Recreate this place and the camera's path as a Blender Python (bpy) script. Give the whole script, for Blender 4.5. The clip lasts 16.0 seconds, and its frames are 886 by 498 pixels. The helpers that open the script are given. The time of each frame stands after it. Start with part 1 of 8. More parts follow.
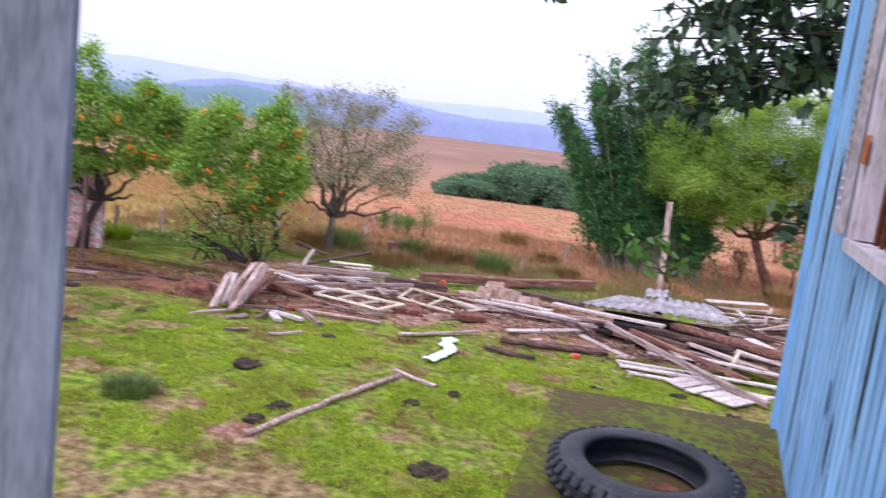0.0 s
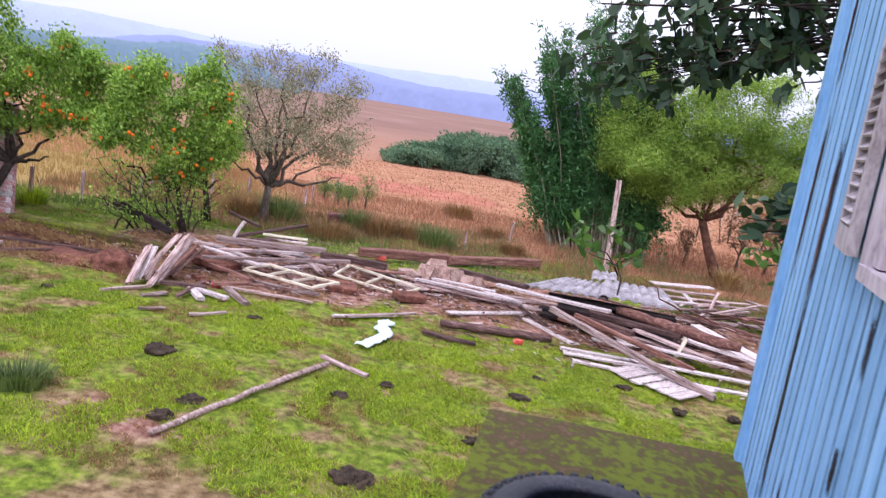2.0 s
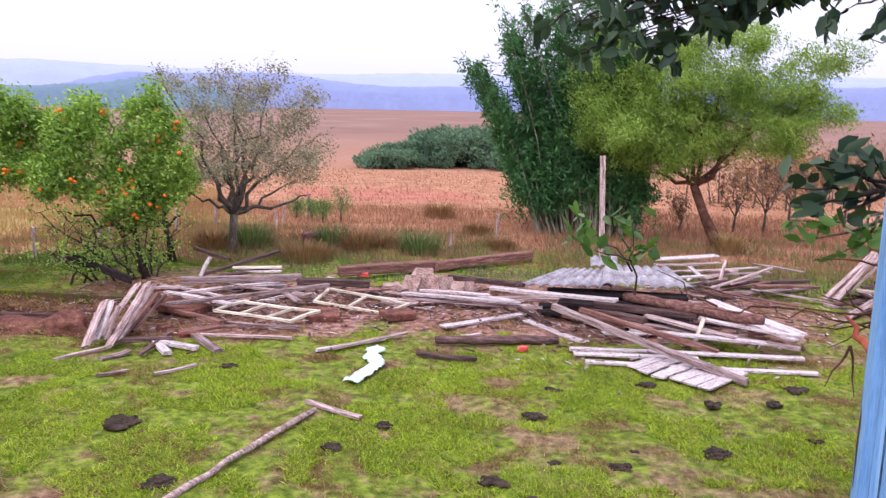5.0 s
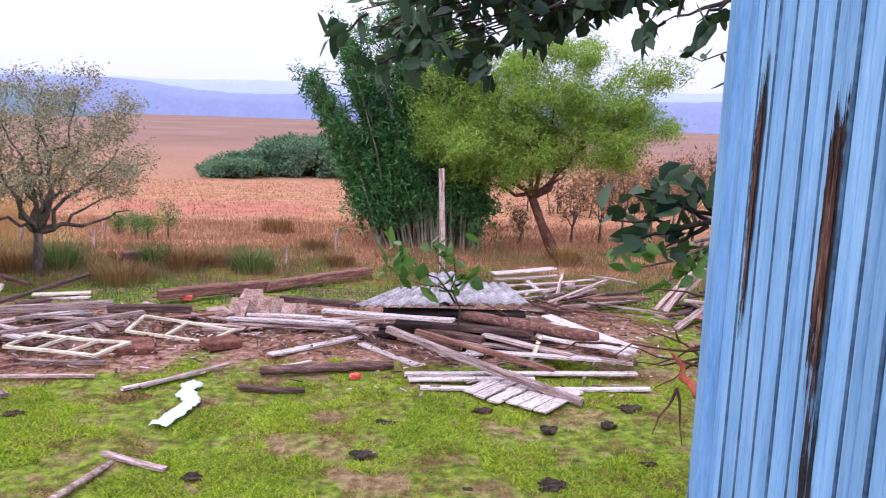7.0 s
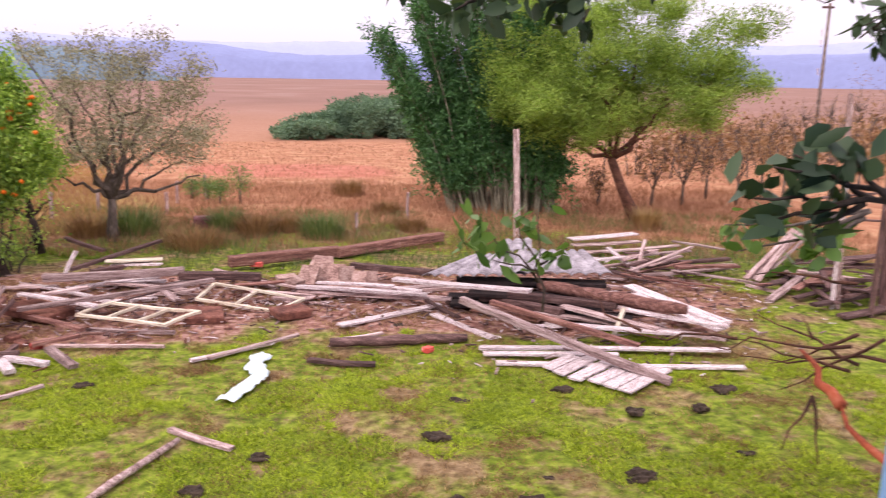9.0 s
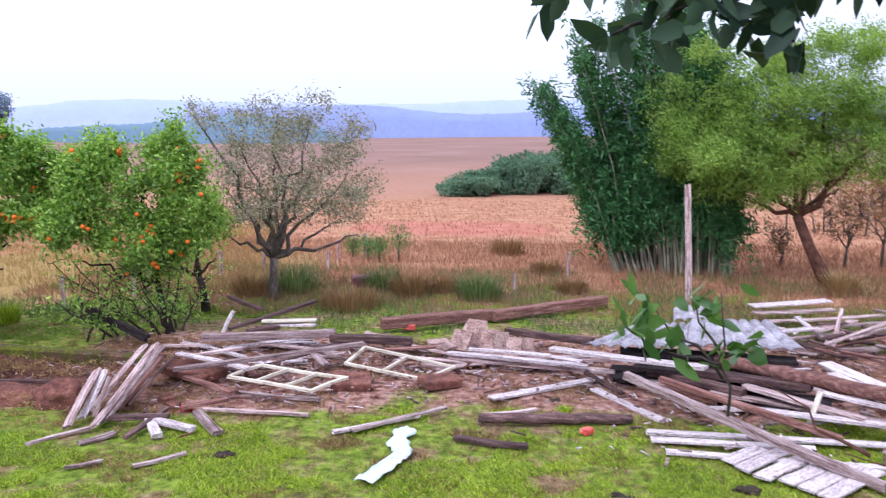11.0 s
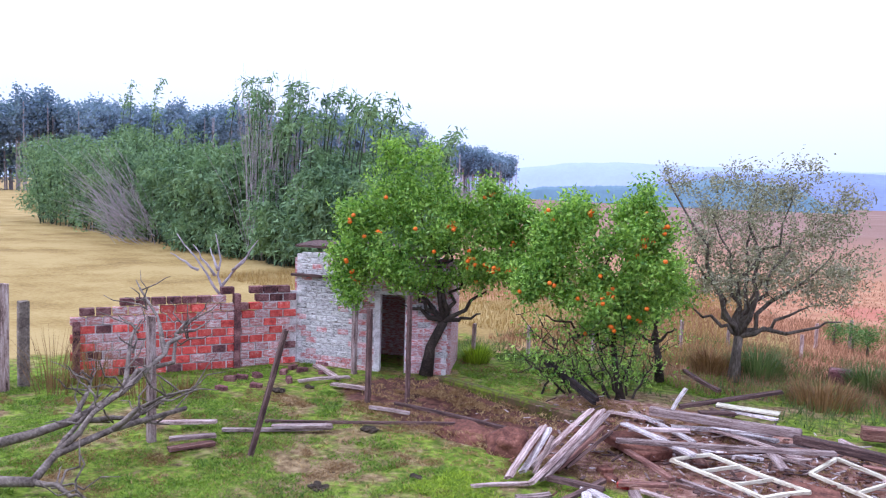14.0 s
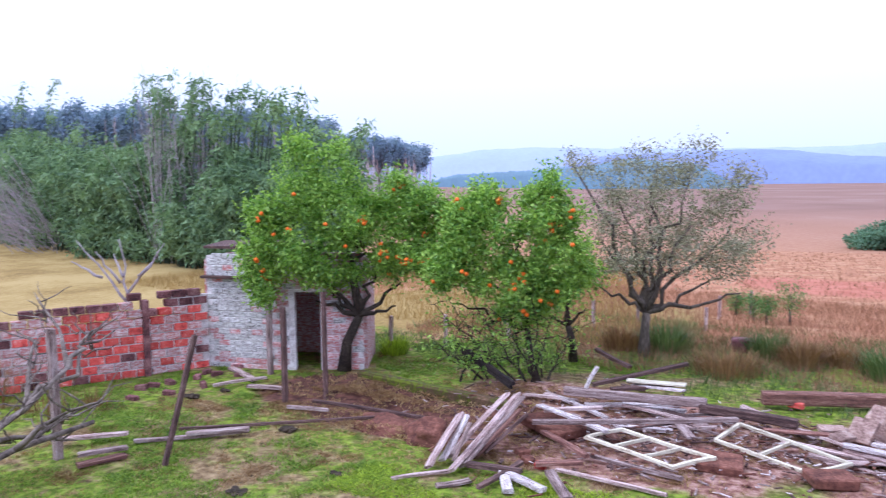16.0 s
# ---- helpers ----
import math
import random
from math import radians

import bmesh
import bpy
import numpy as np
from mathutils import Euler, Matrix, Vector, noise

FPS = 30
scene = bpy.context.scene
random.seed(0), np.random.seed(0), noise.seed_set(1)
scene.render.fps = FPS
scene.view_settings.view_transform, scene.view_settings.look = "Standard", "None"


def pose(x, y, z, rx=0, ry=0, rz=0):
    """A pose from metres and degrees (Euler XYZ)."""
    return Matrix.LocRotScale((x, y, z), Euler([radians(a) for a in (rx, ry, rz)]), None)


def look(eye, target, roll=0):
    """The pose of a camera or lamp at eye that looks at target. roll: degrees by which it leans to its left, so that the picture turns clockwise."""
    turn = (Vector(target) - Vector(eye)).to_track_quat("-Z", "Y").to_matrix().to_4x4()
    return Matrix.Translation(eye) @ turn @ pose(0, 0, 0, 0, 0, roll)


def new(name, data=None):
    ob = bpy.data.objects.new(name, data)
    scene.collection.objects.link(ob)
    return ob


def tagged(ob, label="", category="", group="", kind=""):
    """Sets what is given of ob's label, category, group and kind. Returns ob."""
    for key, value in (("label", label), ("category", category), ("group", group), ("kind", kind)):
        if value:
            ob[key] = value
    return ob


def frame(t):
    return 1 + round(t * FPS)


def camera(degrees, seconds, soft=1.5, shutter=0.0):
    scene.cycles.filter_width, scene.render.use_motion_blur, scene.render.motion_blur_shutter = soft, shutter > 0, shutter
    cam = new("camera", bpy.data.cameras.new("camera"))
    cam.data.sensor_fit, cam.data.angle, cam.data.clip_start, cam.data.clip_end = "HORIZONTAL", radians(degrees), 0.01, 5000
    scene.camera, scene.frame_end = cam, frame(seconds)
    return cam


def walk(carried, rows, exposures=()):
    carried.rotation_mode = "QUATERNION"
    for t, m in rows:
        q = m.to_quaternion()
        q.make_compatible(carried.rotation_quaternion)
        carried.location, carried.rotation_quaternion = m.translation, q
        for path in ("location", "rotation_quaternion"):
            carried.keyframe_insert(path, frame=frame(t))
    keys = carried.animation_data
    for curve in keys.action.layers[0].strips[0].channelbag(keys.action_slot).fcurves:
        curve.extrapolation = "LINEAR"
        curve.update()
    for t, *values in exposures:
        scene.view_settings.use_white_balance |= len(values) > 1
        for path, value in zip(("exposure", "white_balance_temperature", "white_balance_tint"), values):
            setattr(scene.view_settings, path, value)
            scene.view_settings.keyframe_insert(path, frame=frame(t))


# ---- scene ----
cam = camera(57.8, 16.0, soft=1.1, shutter=0.4)
PATH = [
    (0, (0.255, -4.419, 2.878), (-0.072, -2.468, 2.588), 7.2),
    (0.5, (0.283, -4.262, 2.868), (0.165, -2.29, 2.552), 9.3),
    (1, (0.238, -4.097, 2.896), (0.118, -2.125, 2.585), 10.6),
    (1.5, (0.249, -3.927, 2.898), (0.118, -1.967, 2.526), 10.7),
    (2, (0.253, -3.72, 2.92), (0.066, -1.76, 2.571), 9.2),
    (2.5, (0.310, -3.393, 2.925), (-0.002, -1.43, 2.689), 8.1),
    (3, (0.328, -3.282, 3.005), (-0.063, -1.327, 2.827), 7.3),
    (3.2, (0.324, -3.202, 3.009), (-0.074, -1.248, 2.834), 7.1),
    (5.3, (0.191, -2.653, 2.899), (0.078, -0.697, 2.502), 0.8),
    (5.5, (0.194, -2.587, 2.935), (0.115, -0.633, 2.521), 1.1),
    (6, (0.401, -2.28, 3.002), (0.425, -0.31, 2.653), 0.6),
    (6.5, (0.442, -2.2, 2.916), (0.588, -0.225, 2.631), 0.1),
    (7, (0.449, -2.14, 2.949), (0.661, -0.178, 2.625), 2.0),
    (7.5, (0.528, -1.92, 2.939), (0.823, 0.033, 2.626), 3.4),
    (8, (0.505, -1.785, 2.98), (0.870, 0.153, 2.649), 3.2),
    (8.5, (0.461, -1.71, 2.956), (0.73, 0.234, 2.568), 2.7),
    (9, (0.44, -1.626, 2.939), (0.477, 0.328, 2.513), 1.0),
    (9.2, (0.469, -1.542, 2.912), (0.425, 0.413, 2.493), 0.2),
    (11.3, (0.483, -0.812, 2.921), (0.036, 1.12, 2.663), 0.2),
    (11.5, (0.465, -0.729, 2.946), (-0.048, 1.19, 2.712), 0.8),
    (12, (0.439, -0.638, 2.933), (-0.243, 1.232, 2.74), 2.1),
    (12.5, (0.389, -0.555, 2.964), (-0.529, 1.214, 2.805), 2.2),
    (13, (0.354, -0.523, 2.988), (-0.776, 1.122, 2.871), 2.4),
    (13.5, (0.348, -0.455, 2.959), (-0.948, 1.064, 2.845), 2.3),
    (14, (0.357, -0.429, 2.948), (-1.02, 1.013, 2.8), 1.8),
    (14.5, (0.383, -0.396, 2.962), (-1.01, 1.029, 2.793), 1.2),
    (15, (0.38, -0.389, 2.962), (-0.999, 1.05, 2.791), 0.9),
    (15.5, (0.394, -0.368, 2.952), (-0.947, 1.106, 2.784), 0.3),
    (16, (0.447, -0.378, 2.974), (-0.776, 1.196, 2.804), -0.7),
]
walk(cam, [(t, look(eye, target, roll)) for t, eye, target, roll in PATH], [(0.0, 0.75, 6050, 13), (5.5, 0.74, 6150, 19), (7.8, 0.74, 5950, 16), (8.6, 0.78, 7100, 24), (9.2, 0.78, 7100, 24), (11.3, 0.79, 5500, 12), (16.0, 0.77, 5250, 11)])

# ---- light: bright overcast sky ----
world = bpy.data.worlds.new("overcast")
scene.world = world
world.use_nodes = True
wn, wl = world.node_tree.nodes, world.node_tree.links
wn.clear()
w_out = wn.new("ShaderNodeOutputWorld")
w_bg = wn.new("ShaderNodeBackground")
w_sky = wn.new("ShaderNodeTexSky")
w_sky.sky_type = "NISHITA"
w_sky.sun_disc = False
w_sky.sun_elevation = radians(48)
w_sky.sun_rotation = radians(150)
w_mix = wn.new("ShaderNodeMix")
w_mix.data_type = "RGBA"
w_mix.inputs[0].default_value = 0.93
w_mix.inputs[7].default_value = (8.6, 8.5, 9.3, 1)
wl.new(w_sky.outputs[0], w_mix.inputs[6])
# the cloud deck is dimmer and bluer towards the horizon
w_tc = wn.new("ShaderNodeTexCoord")
w_sep = wn.new("ShaderNodeSeparateXYZ")
w_ramp = wn.new("ShaderNodeValToRGB")
w_ramp.color_ramp.elements[0].position, w_ramp.color_ramp.elements[0].color = 0.0, (0.52, 0.53, 0.64, 1)
w_ramp.color_ramp.elements[1].position, w_ramp.color_ramp.elements[1].color = 0.3, (1, 1, 1, 1)
w_el = w_ramp.color_ramp.elements.new(0.1)
w_el.color = (0.66, 0.66, 0.72, 1)
w_mul = wn.new("ShaderNodeMix")
w_mul.data_type, w_mul.blend_type = "RGBA", "MULTIPLY"
w_mul.inputs[0].default_value = 1.0
wl.new(w_tc.outputs["Generated"], w_sep.inputs[0])
wl.new(w_sep.outputs[2], w_ramp.inputs[0])
wl.new(w_mix.outputs[2], w_mul.inputs[6])
wl.new(w_ramp.outputs[0], w_mul.inputs[7])
wl.new(w_mul.outputs[2], w_bg.inputs[0])
w_bg.inputs[1].default_value = 0.12
wl.new(w_bg.outputs[0], w_out.inputs[0])
sun = new("sun", bpy.data.lights.new("sun", "SUN"))
sun.data.energy = 1.1
sun.data.angle = radians(20)
sun.data.color = (1.0, 0.97, 0.92)
sun.matrix_world = look((-20, -30, 45), (0, 0, 0))


# ---- materials ----
def mat(name, stops, scale=4.0, rough=0.85, bump=0.3, detail=8.0, fine=60.0, stretch=(1, 1, 1), vary=0.0, metal=0.0,
        spec=0.3, dist=0.02, coords="Object", mixfine=0.35):
    """A grained surface: a ramp of colours over coarse noise, broken by fine noise, with relief."""
    m = bpy.data.materials.new(name)
    m.use_nodes = True
    nt = m.node_tree
    b = nt.nodes["Principled BSDF"]
    tc = nt.nodes.new("ShaderNodeTexCoord")
    mp = nt.nodes.new("ShaderNodeMapping")
    mp.inputs["Scale"].default_value = stretch
    nt.links.new(tc.outputs[coords], mp.inputs[0])
    vec = mp.outputs[0]
    if vary:
        oi = nt.nodes.new("ShaderNodeObjectInfo")
        ad = nt.nodes.new("ShaderNodeVectorMath")
        ad.operation = "ADD"
        sc = nt.nodes.new("ShaderNodeMath")
        sc.operation = "MULTIPLY"
        sc.inputs[1].default_value = 37.0
        nt.links.new(oi.outputs["Random"], sc.inputs[0])
        nt.links.new(vec, ad.inputs[0])
        nt.links.new(sc.outputs[0], ad.inputs[1])
        vec = ad.outputs[0]
    n1 = nt.nodes.new("ShaderNodeTexNoise")
    n1.inputs["Scale"].default_value = scale
    n1.inputs["Detail"].default_value = detail
    n1.inputs["Roughness"].default_value = 0.65
    n2 = nt.nodes.new("ShaderNodeTexNoise")
    n2.inputs["Scale"].default_value = fine
    n2.inputs["Detail"].default_value = 4.0
    nt.links.new(vec, n1.inputs["Vector"])
    nt.links.new(vec, n2.inputs["Vector"])
    mx = nt.nodes.new("ShaderNodeMix")
    mx.inputs[0].default_value = mixfine
    nt.links.new(n1.outputs["Fac"], mx.inputs[2])
    nt.links.new(n2.outputs["Fac"], mx.inputs[3])
    ramp = nt.nodes.new("ShaderNodeValToRGB")
    el = ramp.color_ramp.elements
    while len(el) < len(stops):
        el.new(0.5)
    for e, (p, c) in zip(el, stops):
        e.position, e.color = 0.5 + (p - 0.5) * 0.55, (*c, 1)
    nt.links.new(mx.outputs[0], ramp.inputs[0])
    col = ramp.outputs[0]
    if vary:
        hs = nt.nodes.new("ShaderNodeHueSaturation")
        mr = nt.nodes.new("ShaderNodeMapRange")
        mr.inputs[3].default_value, mr.inputs[4].default_value = 1 - vary, 1 + vary
        nt.links.new(oi.outputs["Random"], mr.inputs[0])
        nt.links.new(mr.outputs[0], hs.inputs["Value"])
        nt.links.new(col, hs.inputs["Color"])
        col = hs.outputs[0]
    nt.links.new(col, b.inputs["Base Color"])
    b.inputs["Roughness"].default_value = rough
    b.inputs["Metallic"].default_value = metal
    b.inputs["Specular IOR Level"].default_value = spec
    bp = nt.nodes.new("ShaderNodeBump")
    bp.inputs["Strength"].default_value = bump
    bp.inputs["Distance"].default_value = dist
    nt.links.new(mx.outputs[0], bp.inputs["Height"])
    nt.links.new(bp.outputs[0], b.inputs["Normal"])
    return m


def leaf_mat(name, dark, light, rough=0.5, through_light=0.35, tint=(0.9, 1.0, 0.5), patch=1.3, weight=0.45):
    """Foliage: each leaf its own shade, with some light passing through."""
    m = bpy.data.materials.new(name)
    m.use_nodes = True
    nt = m.node_tree
    b = nt.nodes["Principled BSDF"]
    g = nt.nodes.new("ShaderNodeNewGeometry")
    tc = nt.nodes.new("ShaderNodeTexCoord")
    nz = nt.nodes.new("ShaderNodeTexNoise")
    nz.inputs["Scale"].default_value = patch
    nz.inputs["Detail"].default_value = 3
    nt.links.new(tc.outputs["Object"], nz.inputs["Vector"])
    mx = nt.nodes.new("ShaderNodeMix")
    mx.inputs[0].default_value = weight
    nt.links.new(g.outputs["Random Per Island"], mx.inputs[2])
    nt.links.new(nz.outputs["Fac"], mx.inputs[3])
    ramp = nt.nodes.new("ShaderNodeValToRGB")
    ramp.color_ramp.elements[0].position, ramp.color_ramp.elements[0].color = 0.2, (*dark, 1)
    ramp.color_ramp.elements[1].position, ramp.color_ramp.elements[1].color = 0.85, (*light, 1)
    nt.links.new(mx.outputs[0], ramp.inputs[0])
    nt.links.new(ramp.outputs[0], b.inputs["Base Color"])
    b.inputs["Roughness"].default_value = rough
    b.inputs["Specular IOR Level"].default_value = 0.35
    tr = nt.nodes.new("ShaderNodeBsdfTranslucent")
    mu = nt.nodes.new("ShaderNodeMix")
    mu.data_type, mu.blend_type = "RGBA", "MULTIPLY"
    mu.inputs[0].default_value = 1.0
    mu.inputs[7].default_value = (*tint, 1)
    nt.links.new(ramp.outputs[0], mu.inputs[6])
    nt.links.new(mu.outputs[2], tr.inputs[0])
    ms = nt.nodes.new("ShaderNodeMixShader")
    ms.inputs[0].default_value = through_light
    nt.links.new(b.outputs[0], ms.inputs[1])
    nt.links.new(tr.outputs[0], ms.inputs[2])
    nt.links.new(ms.outputs[0], nt.nodes["Material Output"].inputs[0])
    return m


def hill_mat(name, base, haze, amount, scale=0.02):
    """Far land seen through kilometres of humid air: wooded colour, with the air's glow painted on as emission."""
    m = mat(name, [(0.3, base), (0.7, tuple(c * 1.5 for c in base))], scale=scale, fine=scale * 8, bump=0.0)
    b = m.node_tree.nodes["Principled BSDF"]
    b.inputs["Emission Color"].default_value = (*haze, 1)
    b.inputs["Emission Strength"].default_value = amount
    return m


GREYWOOD = mat("weathered_wood", [(0.26, (0.06, 0.032, 0.03)), (0.48, (0.35, 0.235, 0.225)), (0.72, (0.66, 0.53, 0.53))], 3, 0.9, 0.6,
               stretch=(1, 9, 9), vary=0.3, fine=25)
WHITEWOOD = mat("old_white_paint", [(0.24, (0.14, 0.085, 0.085)), (0.4, (0.42, 0.32, 0.325)), (0.54, (0.62, 0.53, 0.55)), (0.74, (0.78, 0.71, 0.74))], 5, 0.8, 0.6,
                stretch=(1, 8, 8), vary=0.14, fine=20, mixfine=0.5)
DARKWOOD = mat("dark_old_timber", [(0.3, (0.035, 0.02, 0.022)), (0.55, (0.12, 0.065, 0.06)), (0.8, (0.3, 0.19, 0.18))], 3, 0.9, 0.7,
               stretch=(1, 10, 10), vary=0.3, fine=25)
REDWOOD = mat("reddish_timber", [(0.3, (0.07, 0.03, 0.03)), (0.55, (0.22, 0.1, 0.08)), (0.8, (0.42, 0.26, 0.23))], 3, 0.9, 0.7,
              stretch=(1, 9, 9), vary=0.3, fine=25)
CREAMWOOD = mat("cream_paint", [(0.3, (0.3, 0.22, 0.16)), (0.45, (0.58, 0.5, 0.4)), (0.7, (0.73, 0.67, 0.56))], 5, 0.7, 0.3,
                stretch=(1, 5, 5), vary=0.12, fine=25)
BARK = mat("bark", [(0.3, (0.045, 0.035, 0.03)), (0.55, (0.13, 0.1, 0.085)), (0.8, (0.27, 0.22, 0.2))], 6, 0.95, 0.8, stretch=(1, 1, 0.3), fine=40)
BARKBROWN = mat("reddish_brown_twig", [(0.3, (0.05, 0.022, 0.016)), (0.6, (0.14, 0.06, 0.04)), (0.85, (0.26, 0.13, 0.1))], 8, 0.9, 0.5, fine=50)
BARKDARK = mat("dark_bark", [(0.3, (0.015, 0.011, 0.01)), (0.6, (0.06, 0.042, 0.035)), (0.85, (0.14, 0.11, 0.09))], 6, 0.95, 0.8, fine=40)
BARKGREEN = mat("dark_green_culm", [(0.3, (0.02, 0.03, 0.018)), (0.6, (0.06, 0.075, 0.045)), (0.85, (0.12, 0.13, 0.09))], 6, 0.8, 0.3, fine=30)
BARKGREY = mat("grey_dead_wood", [(0.3, (0.07, 0.05, 0.045)), (0.6, (0.22, 0.17, 0.15)), (0.85, (0.42, 0.35, 0.32))], 6, 0.95, 0.6, fine=40)
BARKRED = mat("red_bark", [(0.3, (0.2, 0.035, 0.015)), (0.6, (0.42, 0.09, 0.04)), (0.85, (0.5, 0.16, 0.09))], 8, 0.8, 0.4, fine=50)
DRYCANE = mat("dry_lilac_cane", [(0.3, (0.26, 0.21, 0.24)), (0.7, (0.45, 0.39, 0.42))], 3, 0.9, 0.2)
REDROT = mat("reddish_rotten_wood", [(0.3, (0.03, 0.012, 0.01)), (0.55, (0.11, 0.045, 0.035)), (0.8, (0.3, 0.18, 0.14))], 14, 0.95, 0.7, stretch=(3, 3, 0.5), fine=40)
BLACKROT_SHADE = mat("black_rot_and_shade", [(0.3, (0.008, 0.006, 0.008)), (0.7, (0.04, 0.025, 0.025))], 12, 0.95, 0.5)
BAMBOOCANE = mat("bamboo_cane", [(0.3, (0.09, 0.08, 0.05)), (0.6, (0.25, 0.23, 0.17)), (0.85, (0.42, 0.4, 0.33))], 3, 0.7, 0.2)
LEAF_ORANGE = leaf_mat("citrus_leaf", (0.09, 0.21, 0.035), (0.5, 0.68, 0.14), 0.4, 0.42)
LEAF_DULL = leaf_mat("thin_dull_leaf", (0.19, 0.175, 0.13), (0.5, 0.46, 0.36), 0.7, 0.42)
LEAF_BAMBOO = leaf_mat("bamboo_leaf", (0.015, 0.065, 0.025), (0.12, 0.3, 0.1), 0.55, 0.35, patch=0.9, weight=0.6)
LEAF_BRIGHT = leaf_mat("bright_leaf", (0.09, 0.18, 0.03), (0.44, 0.6, 0.12), 0.6, 0.42, patch=0.8, weight=0.6)
LEAF_DARK = leaf_mat("leathery_dark_leaf", (0.018, 0.042, 0.025), (0.085, 0.14, 0.075), 0.5, 0.22)
LEAF_SPRIG = leaf_mat("sprig_leaf", (0.06, 0.14, 0.03), (0.2, 0.34, 0.1), 0.4, 0.35)
LEAF_GROVE = leaf_mat("grove_leaf", (0.025, 0.065, 0.045), (0.36, 0.5, 0.25), 0.8, 0.25, patch=0.75, weight=0.75)
LEAF_FOREST = leaf_mat("far_wood_leaf", (0.045, 0.1, 0.065), (0.2, 0.32, 0.2), 0.85, 0.25, patch=0.16, weight=0.7)
# bluish leaf tone with the haze over the far gums mixed in
LEAF_GUM = leaf_mat("hazy_plantation_leaf", (0.16, 0.22, 0.34), (0.32, 0.4, 0.55), 0.9, 0.3, patch=0.12, weight=0.7)
LEAF_DRYBUSH = leaf_mat("dry_bush_leaf", (0.16, 0.085, 0.045), (0.4, 0.25, 0.13), 0.8, 0.2, (1, 0.8, 0.5))
GRASSBLADE = leaf_mat("grass_blade", (0.12, 0.19, 0.014), (0.56, 0.67, 0.05), 0.6, 0.38)
GRASSYARD = leaf_mat("yard_grass_blade", (0.06, 0.12, 0.014), (0.32, 0.44, 0.05), 0.6, 0.35)
GRASSDRY = leaf_mat("dry_grass_blade", (0.2, 0.12, 0.05), (0.55, 0.4, 0.2), 0.8, 0.3, (1, 0.85, 0.5))
GRASSWITHER = leaf_mat("withered_grass_blade", (0.13, 0.07, 0.035), (0.36, 0.22, 0.1), 0.8, 0.3, (1, 0.85, 0.5))
GRASSDULL = leaf_mat("coarse_grass_blade", (0.06, 0.1, 0.03), (0.2, 0.25, 0.09), 0.7, 0.3)
BLUEDARK = mat("shaded_grimy_blue_groove", [(0.3, (0.025, 0.05, 0.1)), (0.7, (0.09, 0.18, 0.32))], 8, 0.9, 0.2)
GRASSRED = leaf_mat("reddish_grass_blade", (0.24, 0.12, 0.075), (0.42, 0.23, 0.14), 0.8, 0.3, (1, 0.85, 0.6))
GRASSGOLD = leaf_mat("golden_grass_blade", (0.3, 0.2, 0.075), (0.47, 0.345, 0.15), 0.8, 0.4, (1, 0.85, 0.5))
FRUIT = mat("orange_peel", [(0.3, (0.75, 0.09, 0.008)), (0.7, (0.9, 0.22, 0.02))], 5, 0.45, 0.2, fine=150, dist=0.002)
CONCRETE = mat("mossy_concrete", [(0.4, (0.11, 0.13, 0.008)), (0.5, (0.07, 0.065, 0.014)), (0.58, (0.075, 0.045, 0.022)), (0.68, (0.12, 0.07, 0.04)), (0.85, (0.2, 0.12, 0.085))],
               1.6, 0.9, 0.6, fine=24, mixfine=0.4)
RUBBER = mat("tyre_rubber", [(0.3, (0.012, 0.012, 0.018)), (0.6, (0.03, 0.03, 0.042)), (0.8, (0.07, 0.068, 0.085))], 5, 0.6, 0.2, fine=60, spec=0.4)
BRICK = mat("hollow_brick", [(0.22, (0.2, 0.03, 0.035)), (0.42, (0.56, 0.065, 0.055)), (0.62, (0.64, 0.13, 0.11)), (0.82, (0.66, 0.5, 0.5))], 11, 0.9, 0.5, vary=0.3, fine=40)
BRICKWASH = mat("brick_with_old_whitewash", [(0.26, (0.54, 0.1, 0.075)), (0.44, (0.48, 0.22, 0.22)), (0.66, (0.72, 0.6, 0.62))], 12, 0.9, 0.6,
                stretch=(1, 1, 3), vary=0.2, fine=45)
BRICKDARK = mat("brick_with_black_mould", [(0.3, (0.05, 0.022, 0.026)), (0.5, (0.16, 0.06, 0.065)), (0.75, (0.32, 0.17, 0.17))], 6, 0.95, 0.5, vary=0.25, fine=45)
WHITEWASH = mat("whitewashed_brick", [(0.27, (0.1, 0.08, 0.08)), (0.45, (0.42, 0.38, 0.38)), (0.68, (0.73, 0.69, 0.7))], 11, 0.9, 0.6,
                stretch=(1, 1, 3), vary=0.1, fine=45)
MORTAR = mat("mortar", [(0.3, (0.42, 0.34, 0.35)), (0.6, (0.76, 0.69, 0.71))], 8, 0.95, 0.5, fine=50)
REDEARTH = mat("red_clay", [(0.3, (0.07, 0.025, 0.02)), (0.6, (0.19, 0.075, 0.055)), (0.8, (0.33, 0.15, 0.11))], 5, 0.95, 0.8, fine=30)
ZINC = mat("corrugated_fibre_cement", [(0.3, (0.15, 0.13, 0.145)), (0.55, (0.34, 0.31, 0.345)), (0.8, (0.54, 0.51, 0.56))], 4, 0.8, 0.3, fine=40)
STONE = mat("stone_slab", [(0.3, (0.16, 0.09, 0.08)), (0.55, (0.36, 0.23, 0.2)), (0.8, (0.5, 0.38, 0.35))], 5, 0.9, 0.5, vary=0.2, fine=40)
PLASTIC = mat("white_plastic_bag", [(0.25, (0.36, 0.5, 0.58)), (0.6, (0.74, 0.84, 0.88))], 9, 0.35, 0.4, fine=30)
